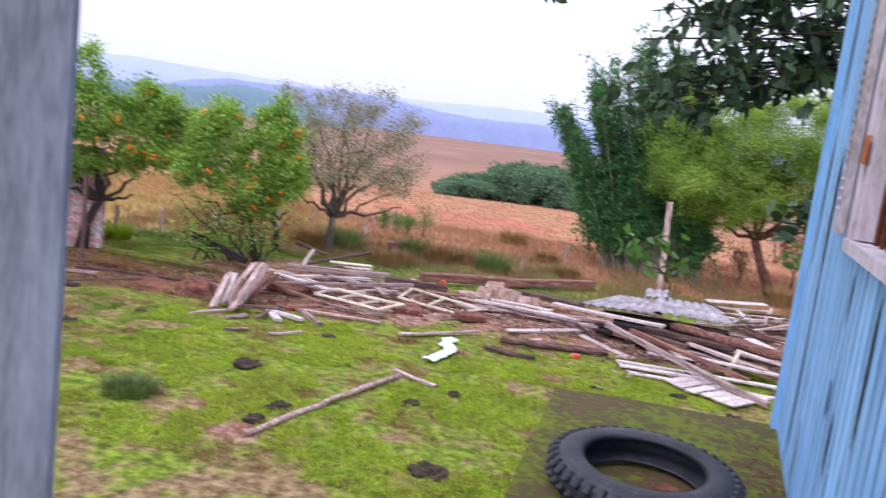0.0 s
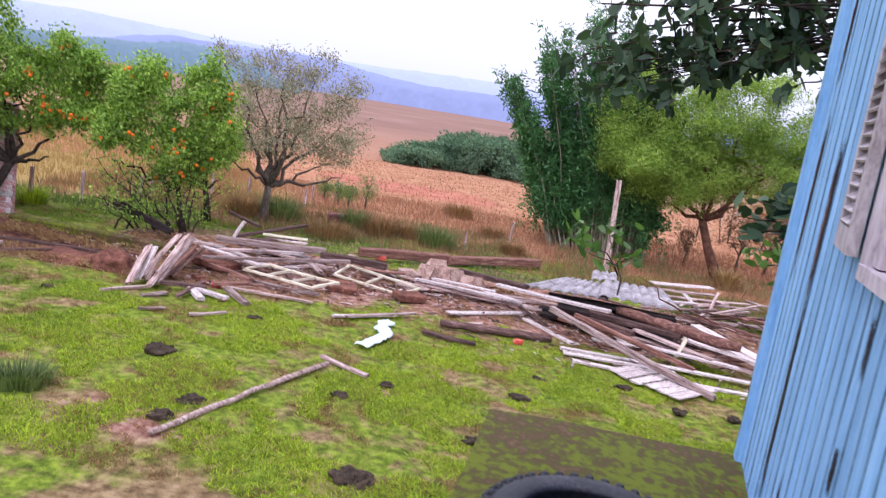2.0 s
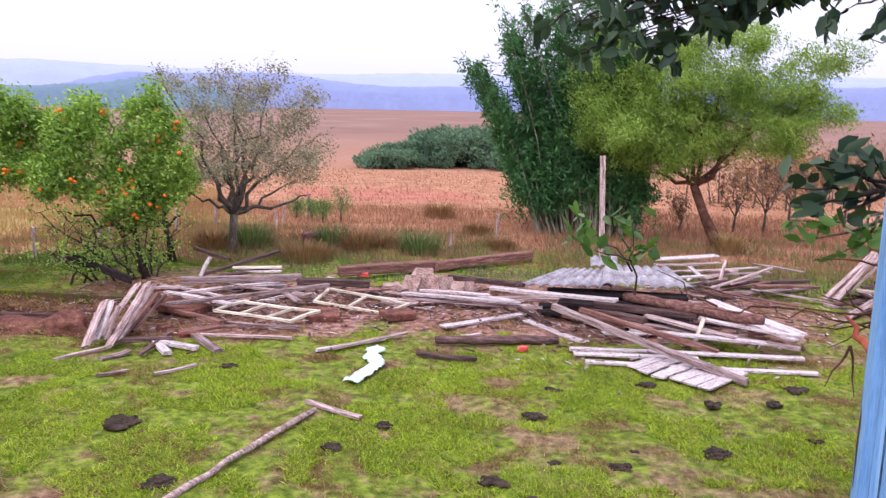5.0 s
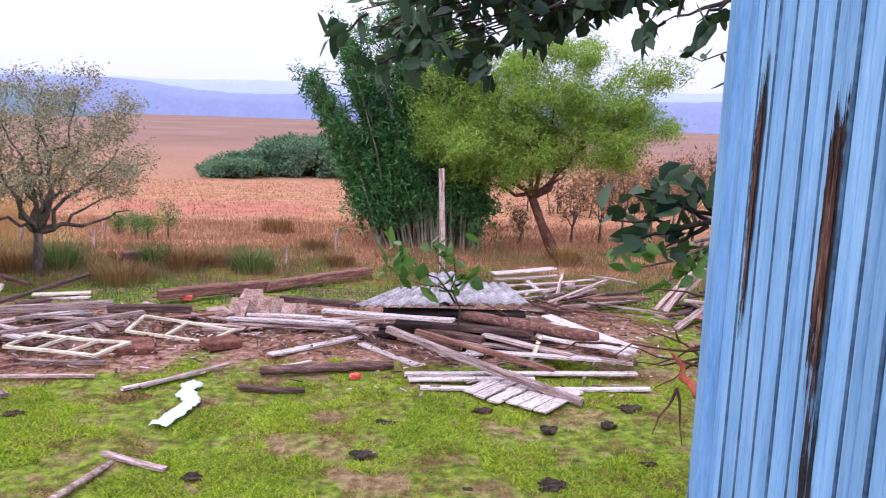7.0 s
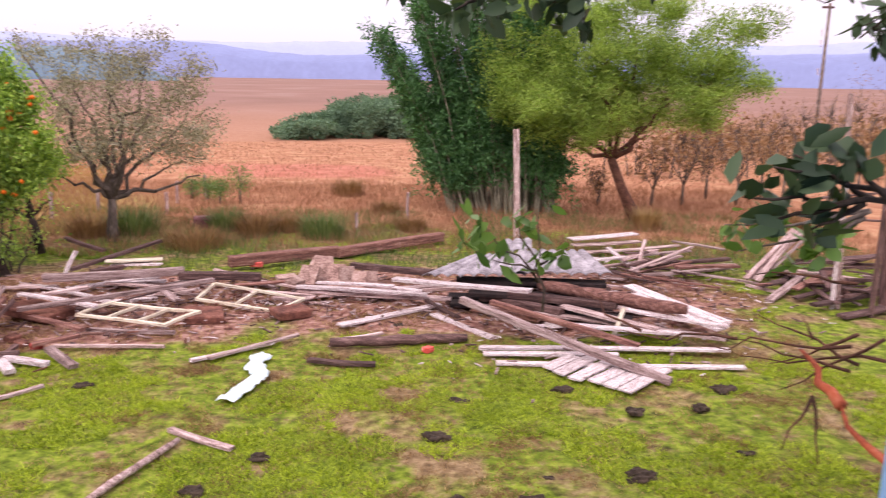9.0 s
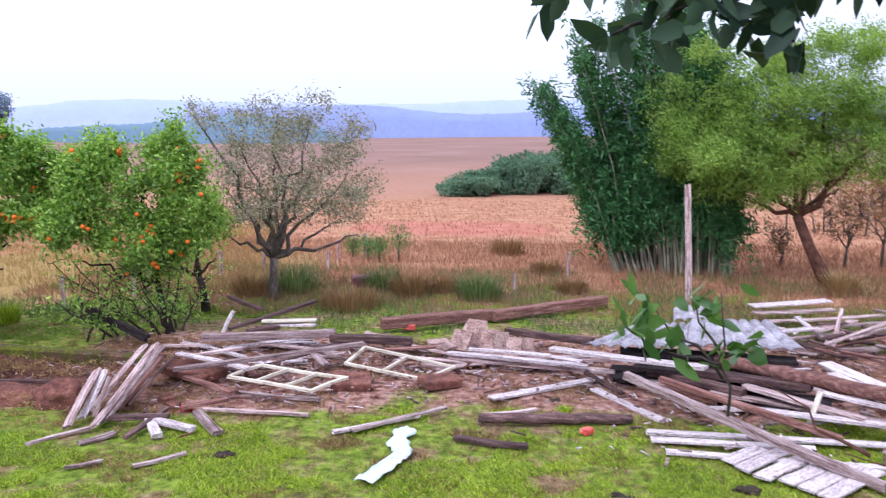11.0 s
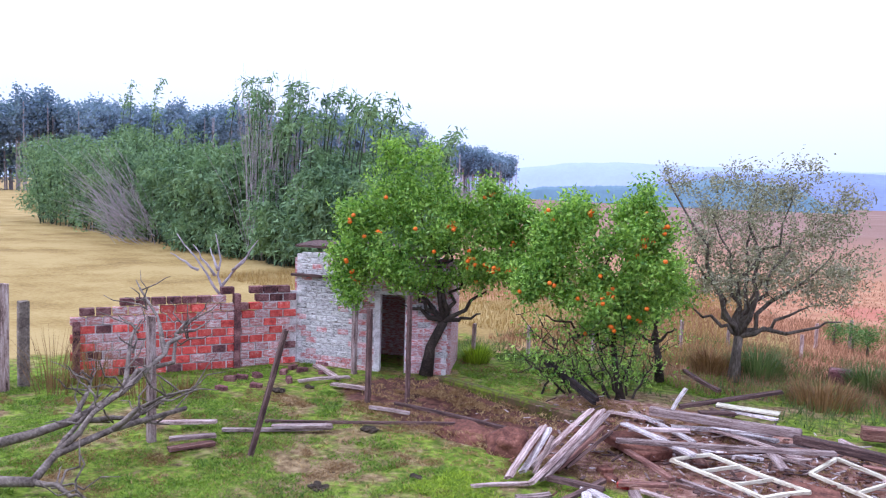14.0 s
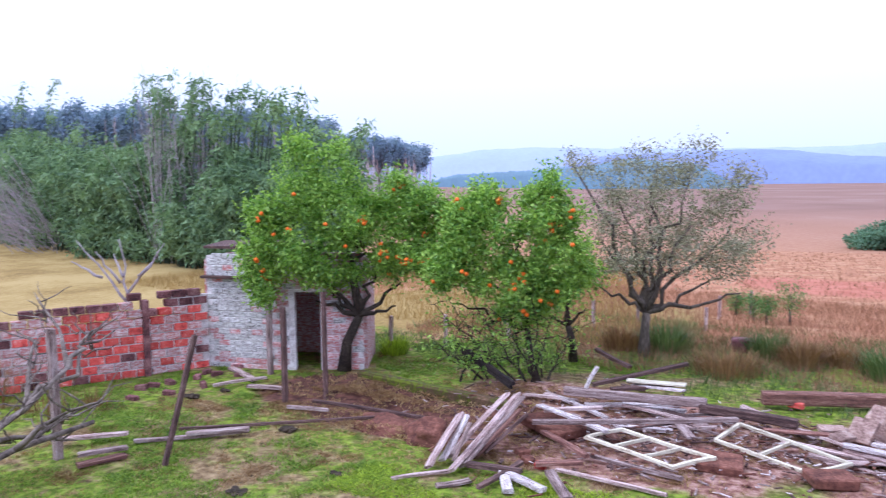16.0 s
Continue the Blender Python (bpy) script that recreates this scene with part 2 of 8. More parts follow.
DUNG = mat("dung", [(0.3, (0.014, 0.009, 0.006)), (0.7, (0.075, 0.05, 0.035))], 12, 0.9, 0.9, fine=60)
RUSTBRIGHT = mat("orange_rust", [(0.3, (0.28, 0.07, 0.02)), (0.6, (0.5, 0.16, 0.05)), (0.85, (0.58, 0.27, 0.12))], 9, 0.85, 0.4, fine=80)
RUST = mat("rusty_iron", [(0.3, (0.08, 0.018, 0.01)), (0.55, (0.22, 0.06, 0.025)), (0.8, (0.34, 0.13, 0.06))], 9, 0.8, 0.4, fine=80)
METALGREY = mat("dull_grey_metal", [(0.3, (0.13, 0.16, 0.17)), (0.7, (0.26, 0.3, 0.31))], 8, 0.5, 0.2, metal=0.5)
PAINTPINK = mat("faded_window_paint", [(0.25, (0.28, 0.23, 0.28)), (0.42, (0.46, 0.4, 0.47)), (0.75, (0.6, 0.54, 0.62))], 5, 0.7, 0.3, stretch=(3, 3, 1), fine=30)
SHUTTERPAINT = mat("faded_shutter_paint", [(0.3, (0.24, 0.2, 0.22)), (0.5, (0.42, 0.37, 0.42)), (0.75, (0.56, 0.51, 0.57))], 5, 0.7, 0.3, stretch=(3, 3, 1), fine=30)
# dimness of the room is put into this colour
DARKROOM = mat("dim_room_boards", [(0.3, (0.03, 0.018, 0.015)), (0.7, (0.09, 0.05, 0.04))], 5, 0.9, 0.3)
POSTGREY = mat("grey_painted_post", [(0.3, (0.2, 0.2, 0.25)), (0.55, (0.33, 0.33, 0.4)), (0.8, (0.42, 0.42, 0.5))], 4, 0.8, 0.3, stretch=(3, 3, 0.5), fine=40)


def blue_boards():
    """Pale blue paint on upright boards, flaked away to bare dark wood in long streaks."""
    m = mat("flaking_blue_paint", [(0.2, (0.12, 0.27, 0.54)), (0.5, (0.22, 0.43, 0.74)), (0.8, (0.33, 0.55, 0.84))], 3, 0.6, 0.25,
            stretch=(6, 6, 0.6), vary=0.1, fine=30)
    nt = m.node_tree
    b = nt.nodes["Principled BSDF"]
    tc = nt.nodes.new("ShaderNodeTexCoord")
    mp = nt.nodes.new("ShaderNodeMapping")
    mp.inputs["Scale"].default_value = (14, 14, 1.1)
    nt.links.new(tc.outputs["Object"], mp.inputs[0])
    nz = nt.nodes.new("ShaderNodeTexNoise")
    nz.inputs["Scale"].default_value = 1.0
    nz.inputs["Detail"].default_value = 6
    nz.inputs["Roughness"].default_value = 0.6
    oi = nt.nodes.new("ShaderNodeObjectInfo")
    ad = nt.nodes.new("ShaderNodeVectorMath")
    sc = nt.nodes.new("ShaderNodeMath")
    sc.operation = "MULTIPLY"
    sc.inputs[1].default_value = 23.0
    nt.links.new(oi.outputs["Random"], sc.inputs[0])
    nt.links.new(mp.outputs[0], ad.inputs[0])
    nt.links.new(sc.outputs[0], ad.inputs[1])
    nt.links.new(ad.outputs[0], nz.inputs["Vector"])
    ramp = nt.nodes.new("ShaderNodeValToRGB")
    ramp.color_ramp.elements[0].position = 0.68
    ramp.color_ramp.elements[1].position = 0.7
    nt.links.new(nz.outputs["Fac"], ramp.inputs[0])
    old = b.inputs["Base Color"].links[0].from_socket
    mx = nt.nodes.new("ShaderNodeMix")
    mx.data_type = "RGBA"
    nt.links.new(ramp.outputs[0], mx.inputs[0])
    nt.links.new(old, mx.inputs[6])
    mx.inputs[7].default_value = (0.05, 0.03, 0.03, 1)
    nt.links.new(mx.outputs[2], b.inputs["Base Color"])
    return m


BLUE = blue_boards()


def ground_mat():
    """Yard turf, red clay, tall dry pasture and golden pasture, blended by masks held on the mesh; a duller pasture
    with distance.
    """
    m = bpy.data.materials.new("ground_soil")
    m.use_nodes = True
    nt = m.node_tree
    N, L = nt.nodes, nt.links
    b = N["Principled BSDF"]
    tc = N.new("ShaderNodeTexCoord")

    def noise(scale, detail=6, rough=0.6):
        n = N.new("ShaderNodeTexNoise")
        n.inputs["Scale"].default_value, n.inputs["Detail"].default_value, n.inputs["Roughness"].default_value = scale, detail, rough
        L.new(tc.outputs["Object"], n.inputs["Vector"])
        return n.outputs["Fac"]

    def ramp(src, stops):
        r = N.new("ShaderNodeValToRGB")
        el = r.color_ramp.elements
        while len(el) < len(stops):
            el.new(0.5)
        for e, (p, c) in zip(el, stops):
            e.position, e.color = p, (*c, 1)
        L.new(src, r.inputs[0])
        return r.outputs[0]

    def blend(fac, a, c):
        x = N.new("ShaderNodeMix")
        x.data_type = "RGBA"
        L.new(fac, x.inputs[0])
        L.new(a, x.inputs[6])
        L.new(c, x.inputs[7])
        return x.outputs[2]

    def add_scaled(a, c, k):
        x = N.new("ShaderNodeMath")
        x.operation = "MULTIPLY_ADD"
        L.new(c, x.inputs[0])
        x.inputs[1].default_value = k
        L.new(a, x.inputs[2])
        return x.outputs[0]

    def step(src, lo, hi):
        x = N.new("ShaderNodeMapRange")
        x.interpolation_type = "SMOOTHSTEP"
        L.new(src, x.inputs[0])
        x.inputs[1].default_value, x.inputs[2].default_value = lo, hi
        return x.outputs[0]

    big, mid, small, tiny = noise(0.35, 4), noise(1.4, 6), noise(9, 6), noise(55, 4)
    turf = ramp(add_scaled(small, tiny, 0.25), [(0.42, (0.04, 0.05, 0.01)), (0.58, (0.11, 0.16, 0.016)), (0.8, (0.26, 0.33, 0.04))])
    worn = ramp(add_scaled(small, tiny, 0.25), [(0.42, (0.07, 0.045, 0.025)), (0.6, (0.2, 0.13, 0.07)), (0.8, (0.36, 0.26, 0.15))])
    clay = ramp(add_scaled(small, tiny, 0.25), [(0.42, (0.07, 0.03, 0.026)), (0.6, (0.24, 0.115, 0.09)), (0.8, (0.46, 0.29, 0.25))])
    # dark soil with the shade under the trees put into its colour
    shaded_soil = ramp(add_scaled(small, tiny, 0.25), [(0.42, (0.035, 0.018, 0.015)), (0.6, (0.1, 0.045, 0.036)), (0.8, (0.2, 0.09, 0.07))])
    bare = ramp(add_scaled(mid, small, 0.4), [(0.5, (0.36, 0.12, 0.08)), (0.85, (0.48, 0.2, 0.14))])
    red = ramp(add_scaled(mid, small, 0.4), [(0.5, (0.3, 0.13, 0.075)), (0.68, (0.4, 0.19, 0.11)), (0.85, (0.48, 0.27, 0.16))])
    gold = ramp(add_scaled(big, small, 0.5), [(0.5, (0.2, 0.125, 0.05)), (0.68, (0.32, 0.215, 0.08)), (0.85, (0.42, 0.3, 0.13))])
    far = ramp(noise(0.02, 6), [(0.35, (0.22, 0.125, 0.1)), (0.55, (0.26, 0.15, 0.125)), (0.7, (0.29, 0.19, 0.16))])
    at = N.new("ShaderNodeAttribute")
    at.attribute_name = "soil"
    sp = N.new("ShaderNodeSeparateColor")
    L.new(at.outputs["Color"], sp.inputs[0])
    at2 = N.new("ShaderNodeAttribute")
    at2.attribute_name = "soil_shade_far"
    sp2 = N.new("ShaderNodeSeparateColor")
    L.new(at2.outputs["Color"], sp2.inputs[0])
    col = blend(step(add_scaled(mid, big, 0.7), 0.83, 1.0), turf, worn)
    spots = noise(4.2, 7, 0.7)
    col = blend(step(spots, 0.5, 0.68), col, worn)
    dark = ramp(noise(6.5, 5), [(0.3, (0.06, 0.045, 0.02)), (0.7, (0.1, 0.09, 0.025))])
    col = blend(step(noise(2.9, 7, 0.7), 0.58, 0.72), col, dark)
    col = blend(step(add_scaled(sp.outputs[2], mid, 0.7), 0.7, 0.95), col, clay)
    col = blend(step(add_scaled(sp.outputs[1], mid, 0.7), 0.7, 0.95), col, red)
    col = blend(step(add_scaled(sp.outputs[0], mid, 0.7), 0.7, 0.95), col, gold)
    col = blend(step(add_scaled(sp2.outputs[1], mid, 0.5), 0.6, 0.9), col, bare)
    col = blend(step(add_scaled(sp2.outputs[2], mid, 0.6), 0.6, 0.9), col, shaded_soil)
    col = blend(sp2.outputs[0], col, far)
    L.new(col, b.inputs["Base Color"])
    b.inputs["Roughness"].default_value = 0.95
    b.inputs["Specular IOR Level"].default_value = 0.1
    bp = N.new("ShaderNodeBump")
    bp.inputs["Strength"].default_value = 0.6
    bp.inputs["Distance"].default_value = 0.04
    L.new(add_scaled(small, tiny, 0.5), bp.inputs["Height"])
    L.new(bp.outputs[0], b.inputs["Normal"])
    return m


GROUND = ground_mat()


# ---- building helpers ----
def mesh_of(name, verts, faces, material, smooth=False):
    me = bpy.data.meshes.new(name)
    me.from_pydata([tuple(v) for v in verts], [], [tuple(f) for f in faces])
    me.materials.append(material)
    if smooth:
        me.polygons.foreach_set("use_smooth", [True] * len(me.polygons))
    me.update()
    return me


def thing(name, at, label, category, group="", kind=""):
    """An empty at a thing's base, which parents its parts."""
    ob = new(name)
    ob.location = at
    return tagged(ob, label, category, group, kind)


def part(name, me, parent, label="", at=None):
    """A mesh under its thing; the mesh is given in the parent's own space."""
    ob = new(name, me)
    ob.parent = parent
    if at is not None:
        ob.matrix_basis = at
    if label:
        tagged(ob, label)
    return ob


def box(x0, x1, y0, y1, z0, z1):
    v = [(x, y, z) for z in (z0, z1) for y in (y0, y1) for x in (x0, x1)]
    f = [(0, 2, 3, 1), (4, 5, 7, 6), (0, 1, 5, 4), (2, 6, 7, 3), (0, 4, 6, 2), (1, 3, 7, 5)]
    return v, f


def soft_box(sx, sy, sz, bevel=0.006, jitter=0.0, rng=random):
    """A block with chamfered edges, centred on its own origin."""
    bm = bmesh.new()
    bmesh.ops.create_cube(bm, size=1)
    for v in bm.verts:
        v.co = Vector((v.co.x * sx, v.co.y * sy, v.co.z * sz))
        v.co += Vector([rng.uniform(-jitter, jitter) for _ in range(3)])
    bmesh.ops.bevel(bm, geom=bm.edges[:], offset=bevel, segments=1, affect="EDGES")
    return bm


def bm_mesh(bm, name, material, smooth=False):
    me = bpy.data.meshes.new(name)
    bm.to_mesh(me)
    bm.free()
    me.materials.append(material)
    if smooth:
        me.polygons.foreach_set("use_smooth", [True] * len(me.polygons))
    return me


def tube(points, radii, sides=7, verts=None, faces=None):
    """A tapered limb through the points, added to the lists."""
    verts = [] if verts is None else verts
    faces = [] if faces is None else faces
    pts = [Vector(p) for p in points]
    side = None
    rings = []
    for i, p in enumerate(pts):
        d = (pts[min(i + 1, len(pts) - 1)] - pts[max(i - 1, 0)]).normalized()
        if side is None:
            side = d.orthogonal().normalized()
        side = (side - d * side.dot(d)).normalized()
        up = d.cross(side)
        ring = []
        for k in range(sides):
            a = 2 * math.pi * k / sides
            ring.append(len(verts))
            verts.append(p + (side * math.cos(a) + up * math.sin(a)) * radii[i])
        rings.append(ring)
    for a, c in zip(rings, rings[1:]):
        for k in range(sides):
            faces.append((a[k], a[(k + 1) % sides], c[(k + 1) % sides], c[k]))
    faces.append(tuple(reversed(rings[0])))
    faces.append(tuple(rings[-1]))
    return verts, faces


def wander(p, q, n, wobble, rng):
    """A crooked line from p to q."""
    p, q = Vector(p), Vector(q)
    s = (q - p).length * wobble
    out = []
    for i in range(n + 1):
        k = i / n
        w = math.sin(math.pi * k)
        out.append(p.lerp(q, k) + Vector([rng.uniform(-s, s) for _ in range(3)]) * w)
    return out


def leaves_mesh(name, centres, length, width, material, rng, droop=0.3, out=None, six=False):
    """One small two-sided blade for each centre; six: a folded leaf of six corners."""
    c = np.asarray(centres, float)
    n = len(c)
    d = rng.normal(size=(n, 3))
    d[:, 2] -= droop
    if out is not None:
        d += out
    d /= np.linalg.norm(d, axis=1)[:, None]
    s = np.cross(d, rng.normal(size=(n, 3)))
    s /= np.linalg.norm(s, axis=1)[:, None]
    ln = (length * rng.uniform(0.65, 1.3, n))[:, None]
    wd = (width * rng.uniform(0.65, 1.3, n))[:, None]
    nrm = np.cross(d, s)
    if six:
        quads = [c, c + d * ln * 0.3 + s * wd * 0.5 + nrm * wd * 0.15, c + d * ln * 0.7 + s * wd * 0.42 + nrm * wd * 0.1, c + d * ln,
                 c + d * ln * 0.7 - s * wd * 0.42 + nrm * wd * 0.1, c + d * ln * 0.3 - s * wd * 0.5 + nrm * wd * 0.15]
        v = np.stack(quads, 1).reshape(-1, 3)
        b = np.arange(n) * 6
        f = np.concatenate([np.stack([b, b + 1, b + 2, b + 3], 1), np.stack([b, b + 3, b + 4, b + 5], 1)])
    else:
        v = np.stack([c, c + d * ln * 0.45 + s * wd * 0.5, c + d * ln, c + d * ln * 0.45 - s * wd * 0.5], 1).reshape(-1, 3)
        b = np.arange(n) * 4
        f = np.stack([b, b + 1, b + 2, b + 3], 1)
    me = bpy.data.meshes.new(name)
    me.vertices.add(len(v))
    me.vertices.foreach_set("co", v.ravel())
    me.loops.add(f.size)
    me.loops.foreach_set("vertex_index", f.ravel().astype(np.int32))
    me.polygons.add(len(f))
    me.polygons.foreach_set("loop_start", np.arange(0, f.size, 4, dtype=np.int32))
    me.polygons.foreach_set("loop_total", np.full(len(f), 4, dtype=np.int32))
    me.update()
    me.validate()
    me.materials.append(material)
    return me


def lumpy(blobs, rng, n=6, size=0.5):
    """Breaks each ellipsoid into smaller bunches set about its surface, so that the outline is uneven."""
    out = []
    for b in blobs:
        out.append((*b[:3], b[3] * 0.72, b[4] * 0.72, b[5] * 0.72))
        for _ in range(n):
            d = rng.normal(size=3)
            d /= np.linalg.norm(d)
            k = size * rng.uniform(0.5, 1.1)
            w = rng.uniform(0.65, 0.95)
            out.append((b[0] + d[0] * b[3] * w, b[1] + d[1] * b[4] * w, b[2] + d[2] * b[5] * w, b[3] * k, b[4] * k, b[5] * k * 0.85))
    return out


def clumps(blobs, n, rng, spread=0.13, per=14, shell=0.45):
    """Leaf places gathered in tufts inside a set of ellipsoids (x, y, z, rx, ry, rz)."""
    vol = np.array([b[3] * b[4] * b[5] for b in blobs]) ** 0.75
    pick = rng.choice(len(blobs), size=max(1, n // per), p=vol / vol.sum())
    bl = np.array(blobs)[pick]
    d = rng.normal(size=(len(bl), 3))
    d /= np.linalg.norm(d, axis=1)[:, None]
    r = rng.uniform(shell, 1.0, len(bl))[:, None] ** 0.7 * rng.choice([0.9, 1.0, 1.06, 1.16], len(bl))[:, None]
    heart = bl[:, :3] + d * r * bl[:, 3:]
    pts = np.repeat(heart, per, 0) + rng.normal(size=(len(bl) * per, 3)) * spread
    return pts


def ground_z(x, y):
    """Height of the land: a level yard, a broad valley ahead, gently rising pasture to the west."""
    r = math.hypot(x, y)
    az = math.degrees(math.atan2(-x, y))
    if abs(az) > 100:
        return 0.0
    v = min(1, max(0, (52 - az) / 30))
    v = v * v * (3 - 2 * v)
    if r < 15:
        zv = 0.0
    elif r < 170:
        k = (r - 15) / 155
        zv = -11.0 * k * k * (3 - 2 * k)
    else:
        k = min(1, (r - 170) / 420)
        zv = -11.0 + 4.6 * k * k * (3 - 2 * k)
    k = min(1, max(0, (r - 15) / 120))
    zl = 0.3 * k
    return zv * v + zl * (1 - v)


# ---- land ----
def build_ground():
    rings = [0.0] + [0.15 * i for i in range(1, 110)]
    while rings[-1] < 2600:
        rings.append(rings[-1] * 1.07)
    spokes = 300
    verts, faces, soil, soil_shade_far = [], [], [], []
    for r in rings:
        for k in range(spokes):
            a = 2 * math.pi * k / spokes
            x, y = -2 - r * math.sin(a), 5 + r * math.cos(a)
            z = ground_z(x, y)
            rr = math.hypot(x, y)
            z += 0.035 * noise.noise((x * 0.7, y * 0.7, 0)) + 0.018 * noise.noise((x * 2.6, y * 2.6, 4))
            hollow = math.exp(-(((x + 6.3) / 1.3) ** 2 + ((y - 7.3) / 0.9) ** 2))
            z -= 0.22 * hollow
            if rr > 60:
                z += 0.5 * noise.noise((x * 0.02, y * 0.02, 7)) * min(1, (rr - 60) / 100)
            verts.append((x, y, z))
            az = math.degrees(math.atan2(-x, y))
            field = min(1, max(0, (rr - 12.2) / 3.5))
            west = min(1, max(0, (az - 38) / 14)) if rr < 60 else min(1, max(0, (az - 48) / 14))
            near_gold = math.exp(-(((x + 9.5) / 4.0) ** 2 + ((y - 15) / 3.5) ** 2))
            g = field * max(west, min(1, near_gold * 1.4))
            clay = max(hollow, 1.1 * math.exp(-(((x + 4.0) / 2.6) ** 4 + ((y - 8.2) / 1.7) ** 4)), 0.8 * math.exp(-(((x + 6.5) / 2.4) ** 4 + ((y - 7.6) / 1.1) ** 4)),
                       0.85 * math.exp(-(((x - 1.4) / 3.6) ** 4 + ((y - 8.8) / 1.9) ** 4)),
                       0.75 * math.exp(-(((x + 2.6) / 1.0) ** 2 + ((y - 2.2) / 0.5) ** 2)),
                       0.7 * math.exp(-(((x - 1.2) / 0.7) ** 2 + ((y + 1.0) / 1.5) ** 2)))
            soil.append((g, field * (1 - g), clay, 1))
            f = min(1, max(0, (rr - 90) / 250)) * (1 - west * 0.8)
            raw = math.exp(-(((x + 4.0 + 0.25 * (y - 24)) / 3.6) ** 4 + ((y - 23.8) / 2.6) ** 2))
            # dark soil and painted tree shade, under the fruit trees and by the corner tree
            soil_shade = max(math.exp(-(((x + 7.0) / 2.0) ** 4 + ((y - 7.6) / 1.0) ** 4)), 0.9 * math.exp(-(((x + 5.6) / 1.0) ** 2 + ((y - 8.2) / 0.8) ** 2)))
            soil_shade = max(soil_shade, 0.42 * math.exp(-(((x - 3.4) / 1.5) ** 2 + ((y - 3.6) / 2.0) ** 2)))
            soil_shade_far.append((f, raw, soil_shade, 1))
    n = spokes
    for i in range(len(rings) - 1):
        for k in range(n):
            faces.append((i * n + k, i * n + (k + 1) % n, (i + 1) * n + (k + 1) % n, (i + 1) * n + k))
    me = mesh_of("ground", verts, [tuple(reversed(f)) for f in faces], GROUND, True)
    for nm, data in (("soil", soil), ("soil_shade_far", soil_shade_far)):
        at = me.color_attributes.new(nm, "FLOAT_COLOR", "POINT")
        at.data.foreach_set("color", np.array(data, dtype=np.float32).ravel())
    if me.polygons[5].normal.z < 0:
        me.flip_normals()
    tagged(new("ground", me), "worn green yard turf running out into reddish and golden pasture", "ground", kind="structure")


build_ground()


def ridge(name, label, r, az0, az1, heights, material, depth=160, rough_top=2.0, foot=-30, seed=3):
    """A far wooded ridge: a long rounded body with an uneven, tree-like skyline."""
    n = 220
    verts, faces = [], []
    for i in range(n + 1):
        k = i / n
        a = math.radians(az0 + (az1 - az0) * k)
        p = k * (len(heights) - 1)
        j = min(int(p), len(heights) - 2)
        w = p - j
        w = w * w * (3 - 2 * w)
        h = heights[j] * (1 - w) + heights[j + 1] * w
        h += rough_top * (noise.noise((k * 60, seed, 0)) + 0.6 * noise.noise((k * 190, seed, 5)))
        for rr, z in ((r, foot), (r + 8, h * 0.55), (r + depth * 0.4, h), (r + depth, h * 0.9), (r + depth * 1.2, foot)):
            verts.append((-rr * math.sin(a), rr * math.cos(a), z))
    for i in range(n):
        for j in range(4):
            faces.append((i * 5 + j, i * 5 + j + 1, (i + 1) * 5 + j + 1, (i + 1) * 5 + j))
    me = mesh_of(name, verts, faces, material, True)
    tagged(new(name, me), label, "hill", kind="structure")


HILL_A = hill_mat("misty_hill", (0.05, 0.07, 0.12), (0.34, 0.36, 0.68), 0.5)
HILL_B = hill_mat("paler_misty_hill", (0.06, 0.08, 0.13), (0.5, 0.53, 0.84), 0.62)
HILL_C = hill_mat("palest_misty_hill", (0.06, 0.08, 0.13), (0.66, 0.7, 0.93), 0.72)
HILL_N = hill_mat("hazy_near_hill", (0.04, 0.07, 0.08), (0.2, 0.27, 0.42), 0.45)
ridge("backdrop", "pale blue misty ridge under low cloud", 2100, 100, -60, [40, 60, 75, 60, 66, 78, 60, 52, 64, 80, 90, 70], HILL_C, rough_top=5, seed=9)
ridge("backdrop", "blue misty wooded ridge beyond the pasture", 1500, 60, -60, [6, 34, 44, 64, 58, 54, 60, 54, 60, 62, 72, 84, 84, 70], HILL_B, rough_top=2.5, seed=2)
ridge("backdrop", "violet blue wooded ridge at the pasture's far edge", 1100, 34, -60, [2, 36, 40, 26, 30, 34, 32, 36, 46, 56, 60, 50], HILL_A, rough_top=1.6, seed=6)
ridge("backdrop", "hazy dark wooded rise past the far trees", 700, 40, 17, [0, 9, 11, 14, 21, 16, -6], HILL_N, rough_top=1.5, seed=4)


# ---- trees ----
def limbs(base, tips, r0, rng, wobble=0.09, n=6, sides=7, verts=None, faces=None, r1=0.012):
    verts = [] if verts is None else verts
    faces = [] if faces is None else faces
    for tip in tips:
        pts = wander(base, tip, n, wobble, rng)
        tube(pts, [r0 + (r1 - r0) * (i / n) ** 0.8 for i in range(n + 1)], sides, verts, faces)
    return verts, faces


